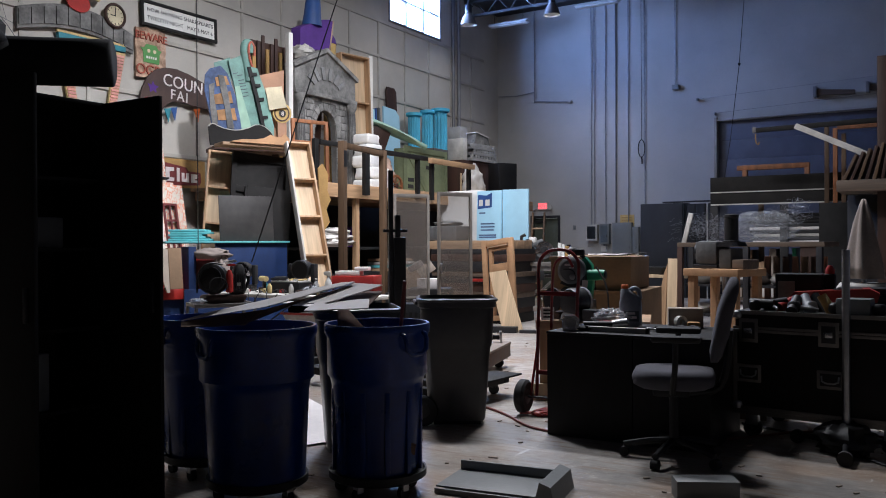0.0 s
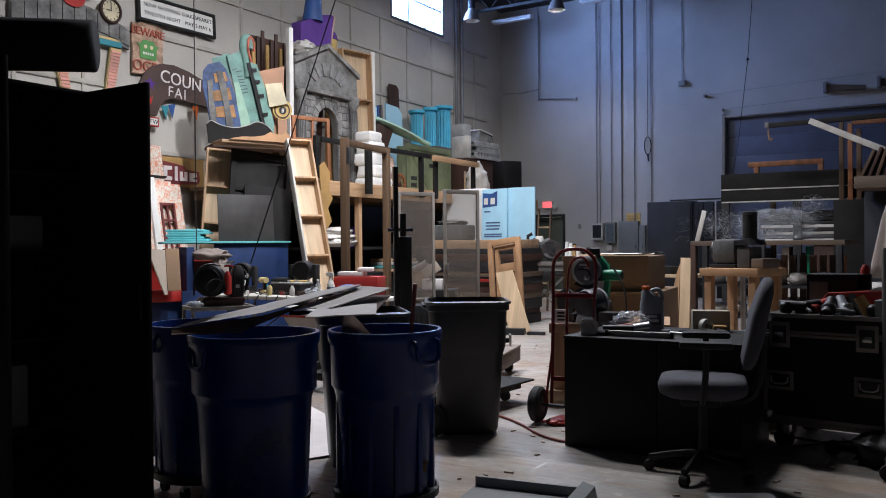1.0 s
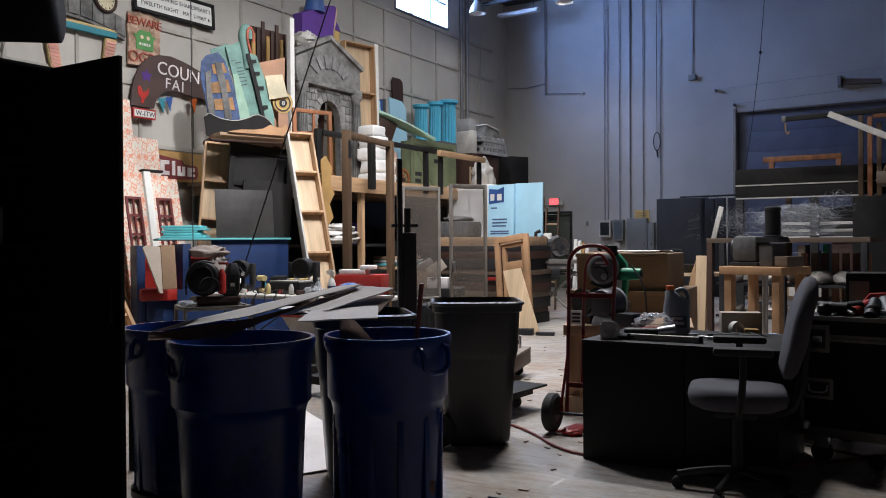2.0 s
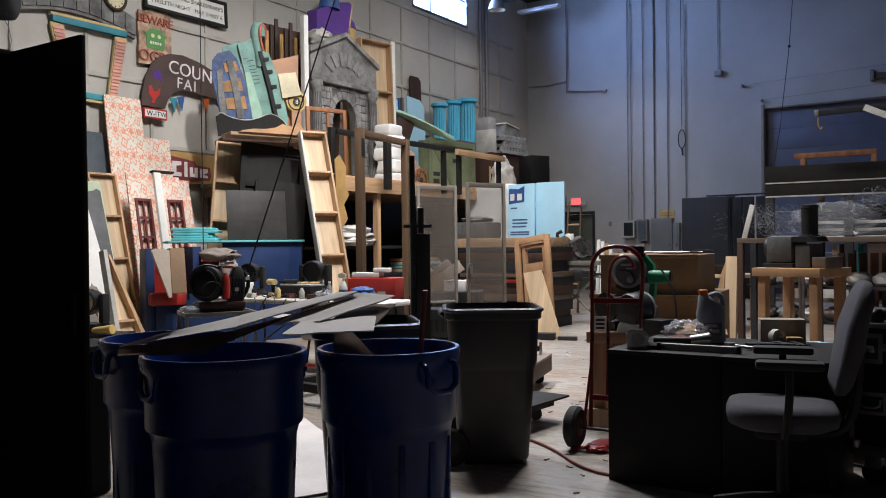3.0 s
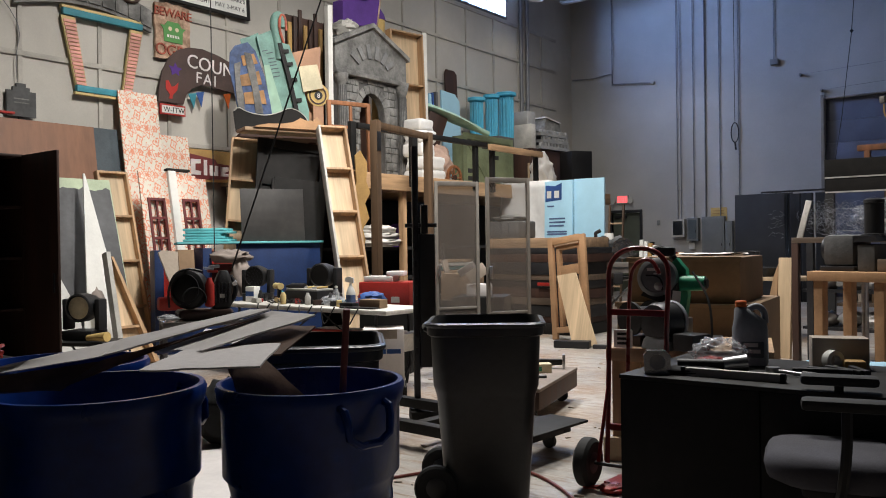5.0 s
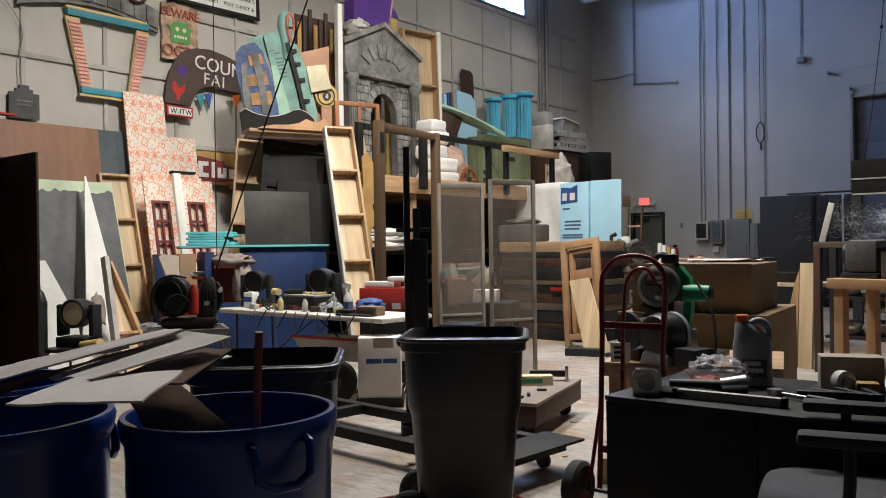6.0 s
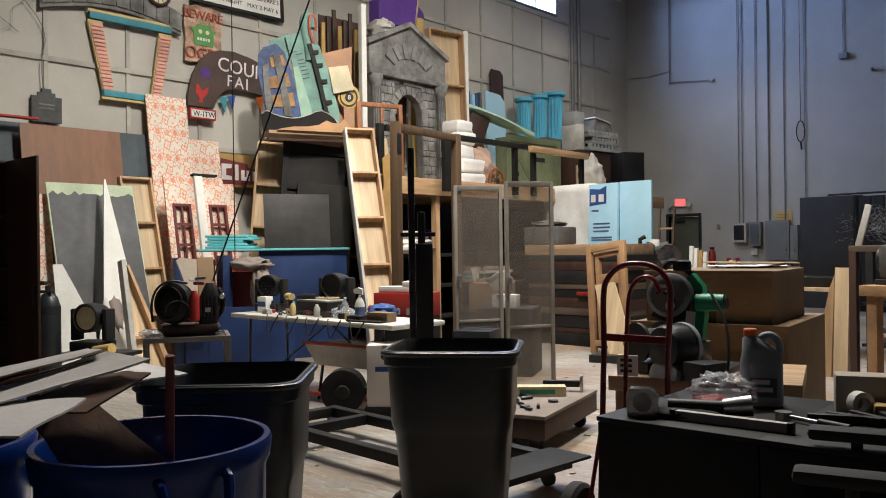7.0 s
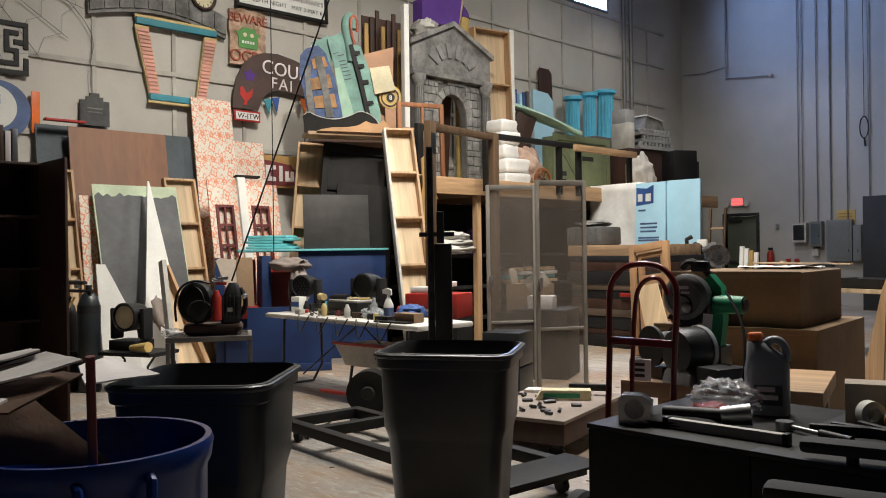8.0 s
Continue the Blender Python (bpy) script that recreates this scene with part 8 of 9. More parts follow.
part("tag", bx(nb(), (-0.05, -0.01, 0), (0.06, 0.0, 0.11), 0.002), "card_white", t)
for k in range(3):
    part("print_bar", bx(nb(), (-0.03, -0.013, 0.02 + 0.028 * k), (0.03, -0.0105, 0.035 + 0.028 * k)), "ink", t)
t = thing("black_cable", SB @ pose(0.6, 0.05, 0), "black power cable looping from the saw to the floor", "cable")
part("cable", tube(nb(), [(-0.1, 0.1, 0.45), (0.0, 0.0, 0.3), (0.02, -0.1, 0.1), (0.0, -0.12, 0.01), (-0.05, -0.15, -0.3)], 0.007, 6, 2), "black", t)

t = thing("hand_truck", pose(-2.225, 6.56, 0, -4, 0, 3), "red tubular hand truck with black tyres", "hand truck")
for s in (-1, 1):
    part("side_rail", tube(nb(), [(s * 0.16, 0, 0.12), (s * 0.16, 0, 0.9)], 0.014, 10), "red_dark", t)
part("top_hoop", tube(nb(), [(-0.16, 0, 0.9), (-0.17, 0, 1.12), (-0.16, 0, 1.21), (-0.08, 0, 1.285), (0.08, 0, 1.285), (0.16, 0, 1.21), (0.17, 0, 1.12), (0.16, 0, 0.9)], 0.014, 10, 2), "red_dark", t)
part("inner_hoop", tube(nb(), [(-0.07, 0.05, 0.30), (-0.07, 0.05, 1.05), (-0.05, 0.05, 1.20), (0.05, 0.05, 1.24), (0.10, 0.05, 1.15)], 0.011, 8, 2), "red_dark", t)
for z in (0.30, 0.92):
    part("crossbar", bx(nb(), (-0.15, -0.012, z), (0.15, 0.02, z + 0.035), 0.006), "red_dark", t)
part("toe_plate", bx(nb(), (-0.18, 0.0, 0.005), (0.18, 0.24, 0.02), 0.004), "red_dark", t)
part("strut", cyl(nb(), (-0.16, 0, 0.55), (-0.17, -0.10, 0.14), 0.010), "red_dark", t)
part("strut", cyl(nb(), (0.16, 0, 0.55), (0.17, -0.10, 0.14), 0.010), "red_dark", t)
part("axle", cyl(nb(), (-0.25, -0.10, 0.132), (0.25, -0.10, 0.132), 0.010), "steel_dark", t)
for s in (-1, 1):
    wh = part("wheel", lathe(nb(), [(0.06, -0.035), (0.11, -0.04), (0.13, -0.025), (0.132, 0), (0.13, 0.025), (0.11, 0.04), (0.06, 0.035)], 28), "rubber", t)
    wh.matrix_local = pose(s * 0.23, -0.10, 0.132, 0, 90, 0)
    part("rim", lathe(nb(), [(0.02, -0.04), (0.058, -0.036), (0.058, 0.036), (0.02, 0.04)], 18), "steel_dark", wh)

# ---- black boxes with tools ----
for x0, w in ((-2.0, 0.61), (-1.385, 0.50)):
    t = thing("black_cube_box", stand((x0, 5.91), (x0 + 0.6, 5.91)), "black-painted wooden cube box used as a work stand", "box", "black work boxes")
    part("carcass", bx(nb(), (0, 0, 0), (w, 0.84, 0.70), 0.004), "black_paint", t)
    part("top_board", bx(nb(), (-0.004, -0.004, 0.702), (w + 0.004, 0.844, 0.72), 0.003), "black_paint", t)
BZ = 0.721
t = thing("tape_measure", pose(-1.87, 6.02, BZ, 0, 0, 25), "chunky grey tape measure", "tape measure")
part("case", prism(nb(), [(-0.055, 0), (0.055, 0), (0.06, 0.08), (0.03, 0.105), (-0.045, 0.105), (-0.06, 0.08)], -0.035, 0.035), "chrome", t)
part("side_badge", cyl(nb(), (0, -0.037, 0.055), (0, -0.0355, 0.055), 0.035, seg=20), "white_dirty", t)
t = thing("heat_gun", pose(-1.64, 6.17, BZ, 0, 0, 22), "dark handled tool with a metal nose", "tool")
part("handle", cyl(nb(), (-0.18, 0, 0.035), (0.02, 0, 0.035), 0.026), "black", t)
part("nose", cyl(nb(), (0.02, 0, 0.035), (0.12, 0.01, 0.045), 0.032, 0.04), "steel", t)
t = thing("spirit_level", pose(-1.56, 6.04, BZ, 0, 0, 2), "long pale spirit level with black ends", "level")
part("bar", bx(nb(), (-0.18, -0.015, 0), (0.22, 0.015, 0.035), 0.004), "white_dirty", t)
for x in (-0.20, 0.22):
    part("end_cap", bx(nb(), (x, -0.018, 0), (x + 0.02, 0.018, 0.038), 0.004), "black", t)
t = thing("black_gloves", pose(-1.74, 6.08, BZ, 0, 0, 10), "flat black tool roll on the box", "tool roll")
part("roll", heap(nb(), 0.32, 0.14, 0.035, 7.7, folds=7), "black_cloth", t)
t = thing("clear_plastic_bag", pose(-1.70, 6.36, BZ), "crinkled clear plastic bag with red bits inside", "bag")
part("bag", heap(nb(), 0.25, 0.22, 0.14, 13.0, 44, 30, folds=10), "clear_plastic", t)
part("red_contents", heap(nb(), 0.18, 0.12, 0.05, 15.0, folds=9, at=(-0.02, -0.04, 0.003)), "red", t)
t = thing("fluid_jug", pose(-1.60, 6.50, BZ, 0, 0, 22), "grey plastic fluid jug with an orange cap", "jug")
part("body", rings(nb(), [rrect(0.15, 0.10, 0.03, 0.0), rrect(0.16, 0.11, 0.035, 0.012), rrect(0.16, 0.11, 0.035, 0.17), rrect(0.145, 0.10, 0.035, 0.21), rrect(0.07, 0.07, 0.03, 0.265, cx=-0.035), rrect(0.045, 0.045, 0.02, 0.275, cx=-0.04)]), "jug", t)
part("grip", tube(nb(), [(-0.012, 0, 0.26), (0.03, 0, 0.285), (0.065, 0, 0.26), (0.07, 0, 0.20)], 0.016, 10, 2), "jug", t)
part("cap", lathe(nb(), [(0.026, 0.276), (0.027, 0.30), (0.023, 0.305)], 18, (-0.04, 0, 0)), "orange", t)
part("label_patch", bx(nb(), (-0.045, -0.0575, 0.04), (0.055, -0.0555, 0.115)), "slate_paint", t)
for z, x1 in ((0.090, 0.03), (0.060, 0.04)):
    part("print_bar", bx(nb(), (-0.035, -0.059, z), (x1, -0.058, z + 0.018)), "letter_white", t)
t = thing("ratchet_wrench", pose(-1.31, 6.22, BZ, 0, 0, -20), "chrome ratchet wrench lying on a black box", "wrench")
part("head", cyl(nb(), (-0.13, 0, 0.0), (-0.13, 0, 0.03), 0.03, seg=20), "steel", t)
part("shaft", cyl(nb(), (-0.10, 0, 0.015), (0.10, 0, 0.015), 0.008), "steel", t)
part("grip", cyl(nb(), (0.02, 0, 0.016), (0.14, 0, 0.016), 0.014), "black", t)
t = thing("small_tools", pose(-1.17, 6.36, BZ), "black hand tools lying on the box", "tools")
for k in range(4):
    c = pose(-0.1 + 0.05 * k, 0.04 * k - 0.05, 0.02, 0, 0, 20 - 25 * k)
    part("tool", bx(nb(), (-0.09, -0.015, -0.019), (0.10, 0.015, 0.012), 0.008, c), "black" if k % 2 == 0 else "steel_dark", t)
t = thing("tape_dispenser", pose(-1.22, 6.58, BZ, 0, 0, 20), "open carton with tape rolls and an orange gadget", "carton")
part("carton", bx(nb(), (-0.12, -0.02, 0), (0.12, 0.10, 0.14), 0.004), "card_pale", t)
part("tape_roll", lathe(nb(), [(0.025, -0.02), (0.045, -0.02), (0.045, 0.02), (0.025, 0.02), (0.025, -0.02)], 20, cap0=False, cap1=False), "white", t).matrix_local = pose(-0.04, -0.07, 0.046, 90, 0, 30)
part("gadget", bx(nb(), (0.0, -0.12, 0), (0.09, -0.03, 0.05), 0.012), "brick_paint", t)
t = thing("blue_sheet", pose(-1.15, 7.25, 0, 0, 0, 10), "pale blue plastic sheet over a low stack", "sheet")
part("low_crate", bx(nb(), (-0.35, -0.2, 0), (0.35, 0.3, 0.62), 0.01), "post_x", t)
part("sheet", sheet(nb(), 0.75, 0.55, 0.004, 8, 8, 0.04, 4.0, 3.0, pose(-0.37, -0.22, 0.68, -96, 0, 0)), "foam", t)

# ---- office chair ----
CH = pose(-1.050, 5.68, 0, 0, 0, 104)
t = thing("office_chair", CH, "grey fabric office chair with black arms and star base", "chair")
for k in range(5):
    a = math.tau * k / 5 + 0.3
    c, s = math.cos(a), math.sin(a)
    part("base_leg", tube(nb(), [(0.03 * c, 0.03 * s, 0.12), (0.16 * c, 0.16 * s, 0.105), (0.30 * c, 0.30 * s, 0.075)], 0.020, 8, 1), "black", t)
    part("caster", cyl(nb(), (0.30 * c - 0.022 * s, 0.30 * s + 0.022 * c, 0.03), (0.30 * c + 0.022 * s, 0.30 * s - 0.022 * c, 0.03), 0.03), "rubber", t)
part("column", cyl(nb(), (0, 0, 0.09), (0, 0, 0.42), 0.028), "black", t)
part("mechanism", bx(nb(), (-0.12, -0.10, 0.40), (0.12, 0.12, 0.45), 0.02), "black", t)
part("seat", rings(nb(), [rrect(0.38, 0.38, 0.12, 0.45), rrect(0.47, 0.47, 0.14, 0.475), rrect(0.49, 0.49, 0.15, 0.52), rrect(0.46, 0.46, 0.15, 0.555), rrect(0.34, 0.34, 0.12, 0.565)]), "upholstery", t)
bk = []
for z, w, off, th in ((0.62, 0.28, -0.235, 0.04), (0.66, 0.38, -0.245, 0.07), (0.78, 0.43, -0.275, 0.085), (0.92, 0.43, -0.30, 0.085), (1.04, 0.38, -0.335, 0.075), (1.10, 0.28, -0.35, 0.05), (1.12, 0.18, -0.352, 0.03)):
    bk.append(rrect(w, th, min(0.035, th * 0.45), z, cy=off))
part("backrest", rings(nb(), bk), "upholstery", t)
part("back_bar", tube(nb(), [(0, -0.10, 0.42), (0, -0.26, 0.43), (0, -0.31, 0.55), (0, -0.33, 0.8)], 0.024, 8, 1), "black", t)
for s in (-1, 1):
    part("arm_post", tube(nb(), [(s * 0.12, 0.0, 0.43), (s * 0.27, 0.0, 0.45), (s * 0.28, -0.02, 0.62), (s * 0.27, -0.02, 0.745)], 0.018, 8, 1), "black", t)
    part("arm_pad", bx(nb(), (s * 0.27 - 0.045, -0.16, 0.746), (s * 0.27 + 0.045, 0.12, 0.785), 0.018), "rubber", t)

# ---- road case with tools ----
CASE = ((-0.87, 6.48), (0.19, 6.36))
t = thing("road_case", stand(*CASE), "black road case with metal corners and recessed latches", "case")
part("body", bx(nb(), (0.01, 0.01, 0.205), (1.06, 0.80, 0.735), 0.006), "black_paint", t)
part("lid", bx(nb(), (0.01, 0.01, 0.755), (1.06, 0.80, 0.865), 0.006), "black_paint", t)
for z, h in ((0.195, 0.026), (0.722, 0.018), (0.744, 0.018), (0.842, 0.026)):
    part("edge_trim", bx(nb(), (0, 0, z), (1.07, 0.009, z + h), 0.002), "alu", t)
for x in (0.0, 1.045):
    part("corner_trim", bx(nb(), (x, -0.001, 0.222), (x + 0.025, 0.0085, 0.721), 0.002), "alu", t)
for x in (0.0, 1.02):
    for z in (0.20, 0.815):
        part("ball_corner", lathe(nb(), [(0.01, -0.03), (0.032, -0.02), (0.036, 0.0), (0.032, 0.02), (0.01, 0.03)], 12, (x + 0.025, 0.02, z + 0.025)), "steel", t)
for x in (0.04, 0.545):
    lt = part("latch", bx(nb(), (x, -0.004, 0.655), (x + 0.125, 0.009, 0.815), 0.006), "alu", t)
    part("latch_dish", bx(nb(), (x + 0.02, -0.006, 0.68), (x + 0.105, -0.0045, 0.79), 0.001), "steel_dark", lt)
    part("latch_knob", bx(nb(), (x + 0.035, -0.016, 0.715), (x + 0.09, -0.0065, 0.752), 0.004), "chrome", lt)
for x in (0.02, 0.535):
    hn = part("recessed_grip", bx(nb(), (x, -0.003, 0.385), (x + 0.165, 0.009, 0.505), 0.005), "alu", t)
    part("grip_dish", bx(nb(), (x + 0.02, -0.005, 0.405), (x + 0.145, -0.0035, 0.485), 0.001), "black", hn)
    part("bail", tube(nb(), [(x + 0.03, -0.006, 0.47), (x + 0.035, -0.014, 0.425), (x + 0.13, -0.014, 0.425), (x + 0.135, -0.006, 0.47)], 0.006, 6, 1), "steel", hn)
part("bottom_rail", bx(nb(), (0, 0, 0.165), (1.07, 0.80, 0.194), 0.004), "alu", t)
for x in (0.10, 0.95):
    for y in (0.10, 0.70):
        part("caster", cyl(nb(), (x, y - 0.02, 0.06), (x, y + 0.02, 0.06), 0.06), "rubber", t)
        part("caster_fork", bx(nb(), (x - 0.04, y - 0.03, 0.085), (x + 0.04, y + 0.03, 0.163), 0.004), "steel", t)
CM = stand(*CASE, 0.867)
t = thing("red_toolbox", CM @ pose(0.55, 0.40, 0.045, 0, -3, 12), "long red plastic tool tray", "toolbox")
part("tray", prism(nb(), [(-0.26, 0), (0.26, 0), (0.28, 0.06), (0.22, 0.095), (-0.24, 0.09), (-0.28, 0.05)], -0.10, 0.10), "red", t)
part("slots", bx(nb(), (0.0, -0.06, 0.0925), (0.18, 0.04, 0.0965)), "black", t)
t = thing("black_canisters", CM @ pose(0.26, 0.16, 0), "dark power tools heaped on the road case", "tools")
for k in range(7):
    c = pose(0.07 * k - 0.1, 0.05 * (k % 3) - 0.05, 0.045, 0, 90 - 10 * k, 30 * k)
    part("tool", cyl(nb(), c @ Vector((0, 0, -0.08)), c @ Vector((0, 0, 0.08)), 0.036, 0.03), ("black", "steel_dark", "red", "black", "jug", "black", "brick_paint")[k], t)
t = thing("small_device_case", CM @ pose(0.30, 0.50, 0, 0, 0, 5), "small dark device case with silver front", "case")
part("box", bx(nb(), (-0.14, -0.12, 0), (0.16, 0.15, 0.24), 0.01), "black", t)
part("silver_front", bx(nb(), (-0.12, -0.126, 0.03), (-0.01, -0.1205, 0.19)), "alu", t)
part("red_knob", lathe(nb(), [(0.03, 0.241), (0.03, 0.27), (0.015, 0.30)], 12, (0.20, 0.0, 0)), "red", t)
part("knob_foot", bx(nb(), (0.165, -0.04, 0), (0.235, 0.04, 0.24), 0.01), "black", t)
random.seed(52)
for k in range(11):
    x, y = 0.12 + 0.085 * k, 0.09 + 0.07 * (k % 3)
    mt = ("black", "steel_dark", "brick_paint", "black", "jug", "red", "black", "white_dirty", "olive", "black", "steel")[k]
    t = thing("hand_tool", CM @ pose(x, y, 0, 0, 0, random.uniform(-70, 70)), "small hand tool lying on the road case", "tool", "tools on the case")
    part("body", rings(nb(), [rrect(0.06, 0.05, 0.02, 0.0), rrect(0.085, 0.07, 0.025, 0.02), rrect(0.08, 0.065, 0.025, 0.055), rrect(0.05, 0.045, 0.018, 0.07)]), mt, t)
    part("shank", cyl(nb(), (0.04, 0, 0.03), (0.15, 0.01, 0.022), 0.015, 0.008, 10), "steel" if k % 2 else "black", t)
t = thing("red_lid_tub", CM @ pose(0.66, 0.43, 0), "black box under the red tool tray", "box")
part("box", bx(nb(), (-0.30, -0.06, 0), (0.20, 0.06, 0.028), 0.006), "black", t)
t = thing("grey_box", CM @ pose(0.62, 0.10, 0, 0, 0, 0), "grey meter box on the road case", "box")
part("box", bx(nb(), (0.02, -0.06, 0), (0.22, 0.10, 0.10), 0.01), "panel_grey", t)
t = thing("flat_black_tray", CM @ pose(0.55, 0.66, 0), "black flat tray stack behind the tools", "tray")
for k in range(3):
    part("tray", bx(nb(), (-0.02, -0.1, 0.05 * k), (0.42, 0.12, 0.05 * k + 0.045), 0.008), "black", t)

# light stand
t = thing("light_stand", pose(-0.16, 6.36, 0), "steel stand with a wheeled motor base", "stand")
part("pole", cyl(nb(), (0, 0, 0.10), (0.0, 0, 1.28), 0.024), "steel", t)
part("base_motor", heap(nb(), 0.36, 0.30, 0.22, 23.0, folds=6), "black", t)
for k in range(3):
    a = math.tau * k / 3 + 0.6
    part("foot_leg", cyl(nb(), (0, 0, 0.10), (0.34 * math.cos(a), 0.34 * math.sin(a), 0.05), 0.018), "steel_dark", t)
    part("caster", cyl(nb(), (0.34 * math.cos(a), 0.34 * math.sin(a) - 0.018, 0.045), (0.34 * math.cos(a), 0.34 * math.sin(a) + 0.018, 0.045), 0.045), "rubber", t)
# cloth on stand
t = thing("covered_stand", pose(-0.27, 9.0, 0), "tall stand under a draped tan cloth", "stand")
part("post", cyl(nb(), (0, 0, 0), (0, 0, 1.70), 0.02), "steel", t)
loops = []
for z, r in ((1.72, 0.015), (1.66, 0.035), (1.5, 0.075), (1.3, 0.11), (1.12, 0.14), (1.0, 0.15)):
    loops.append([(r * math.cos(a) * (1 + 0.22 * math.sin(5 * a + z * 3)), r * math.sin(a) * (1 + 0.22 * math.sin(5 * a + z * 3)), z) for a in [k * math.tau / 30 for k in range(30)]])
part("cloth", rings(nb(), loops), "fabric_tan", t)
part("base", lathe(nb(), [(0.22, 0.0), (0.24, 0.05), (0.24, 0.9), (0.20, 0.96)], 24), "white_dirty", t)
t = thing("side_table", pose(0.25, 8.2, 0), "small dark frame table with a pale lidded tub", "table")
part("top", bx(nb(), (-0.25, -0.25, 0.83), (0.5, 0.3, 0.86), 0.006), "steel_dark", t)
for x in (-0.22, 0.45):
    for y in (-0.22, 0.26):
        part("leg", bx(nb(), (x, y, 0), (x + 0.035, y + 0.035, 0.828), 0.003), "steel_dark", t)
part("tub", lathe(nb(), [(0.10, 0.862), (0.12, 1.02), (0.125, 1.03)], 20, (-0.05, 0, 0)), "white_dirty", t)

# mitre saw on folding stand
t = thing("mitre_saw_stand", pose(-5.85, 14.0, 0, 0, 0, 25), "folding steel stand with a sliding mitre saw", "saw")
part("table", bx(nb(), (-0.35, -0.2, 0.86), (0.35, 0.2, 0.95), 0.01), "steel", t)
for k in range(5):
    part("rail", cyl(nb(), (-0.6, -0.15 + 0.07 * k, 0.80 - 0.04 * (k % 2)), (0.6, -0.15 + 0.07 * k, 0.80 - 0.04 * (k % 2)), 0.016), "alu" if k % 2 else "black", t)
for s in (-1, 1):
    part("cross_leg", cyl(nb(), (-0.45 * s, -0.2, 0.0), (0.35 * s, 0.15, 0.78), 0.018), "alu", t)
    part("cross_leg", cyl(nb(), (-0.45 * s, 0.2, 0.0), (0.35 * s, -0.15, 0.78), 0.018), "alu", t)
arc = [(0.165 * math.cos(radians(a)), 0.165 * math.sin(radians(a))) for a in range(-30, 211, 12)] + [(-0.05, -0.03), (0.05, -0.03)]
bl = part("blade_guard", prism(nb(), arc, -0.03, 0.03), "chrome", t)
bl.matrix_local = pose(0.12, -0.05, 1.22, 0, 12, 10)
part("blade", cyl(nb(), (0, -0.008, -0.01), (0, -0.002, -0.01), 0.14, seg=36), "saw_grey", bl)
part("guard_boss", cyl(nb(), (0, -0.055, 0.0), (0, -0.031, 0.0), 0.07, seg=24), "steel_dark", bl)
part("boss_cap", cyl(nb(), (0.02, -0.062, 0.0), (0.02, -0.056, 0.0), 0.03, seg=16), "black", bl)
for k in range(3):
    part("guard_rib", bx(nb(), (-0.12 + 0.05 * k, -0.035, 0.075 + 0.02 * k), (-0.085 + 0.05 * k, -0.0305, 0.09 + 0.02 * k)), "steel_dark", bl)
part("saw_motor", cyl(nb(), (-0.24, -0.12, 1.16), (-0.14, 0.02, 1.38), 0.085, 0.07), "black", t)
part("dust_bag", rings(nb(), [rrect(0.10, 0.10, 0.04, 1.30, cx=-0.08, cy=0.08), rrect(0.16, 0.14, 0.05, 1.38, cx=-0.08, cy=0.08), rrect(0.13, 0.12, 0.04, 1.46, cx=-0.08, cy=0.08)]), "white", t)
part("side_bar", cyl(nb(), (-0.62, -0.1, 1.06), (-0.1, -0.05, 1.10), 0.022), "steel_dark", t)
part("fence_rail", bx(nb(), (-0.42, -0.24, 0.952), (0.40, -0.2, 1.02), 0.006), "alu", t)
part("clamp_block", bx(nb(), (-0.02, -0.3, 0.70), (0.12, -0.2, 0.86), 0.01), "black", t)
part("motor", cyl(nb(), (-0.1, 0.05, 1.30), (0.1, 0.12, 1.36), 0.07), "stone_dark", t)
part("handle", tube(nb(), [(-0.2, -0.1, 1.25), (-0.3, -0.1, 1.45), (-0.2, -0.1, 1.5)], 0.03, 8, 1), "black", t)
part("slide_arm", cyl(nb(), (-0.4, 0.05, 1.1), (0.1, 0.05, 1.18), 0.025), "steel_dark", t)
part("pivot", bx(nb(), (-0.06, -0.02, 0.951), (0.10, 0.16, 1.28), 0.02), "stone_dark", t)
t = thing("white_boards", stand((-5.9, 14.9), (-5.6, 14.85), 0, 4), "narrow white and tan boards standing on end", "boards")
for k, mt in enumerate(("white", "white", "brick_paint", "card_white")):
    part("board", bx(nb(), (0.08 * k, 0, 0), (0.08 * k + 0.06, 0.04, 1.36 - 0.03 * k), 0.004), mt, t)
t = thing("step_ladder", stand((-6.95, 15.9), (-6.66, 15.9), 0, 6), "slim pine step ladder", "ladder")
for x in (0, 0.26):
    part("stile", bx(nb(), (x, 0, 0), (x + 0.03, 0.05, 2.0), 0.004), "post", t)
for k in range(6):
    part("rung", bx(nb(), (0.031, 0.005, 0.25 + 0.28 * k), (0.259, 0.045, 0.28 + 0.28 * k), 0.003), "pine_x", t)

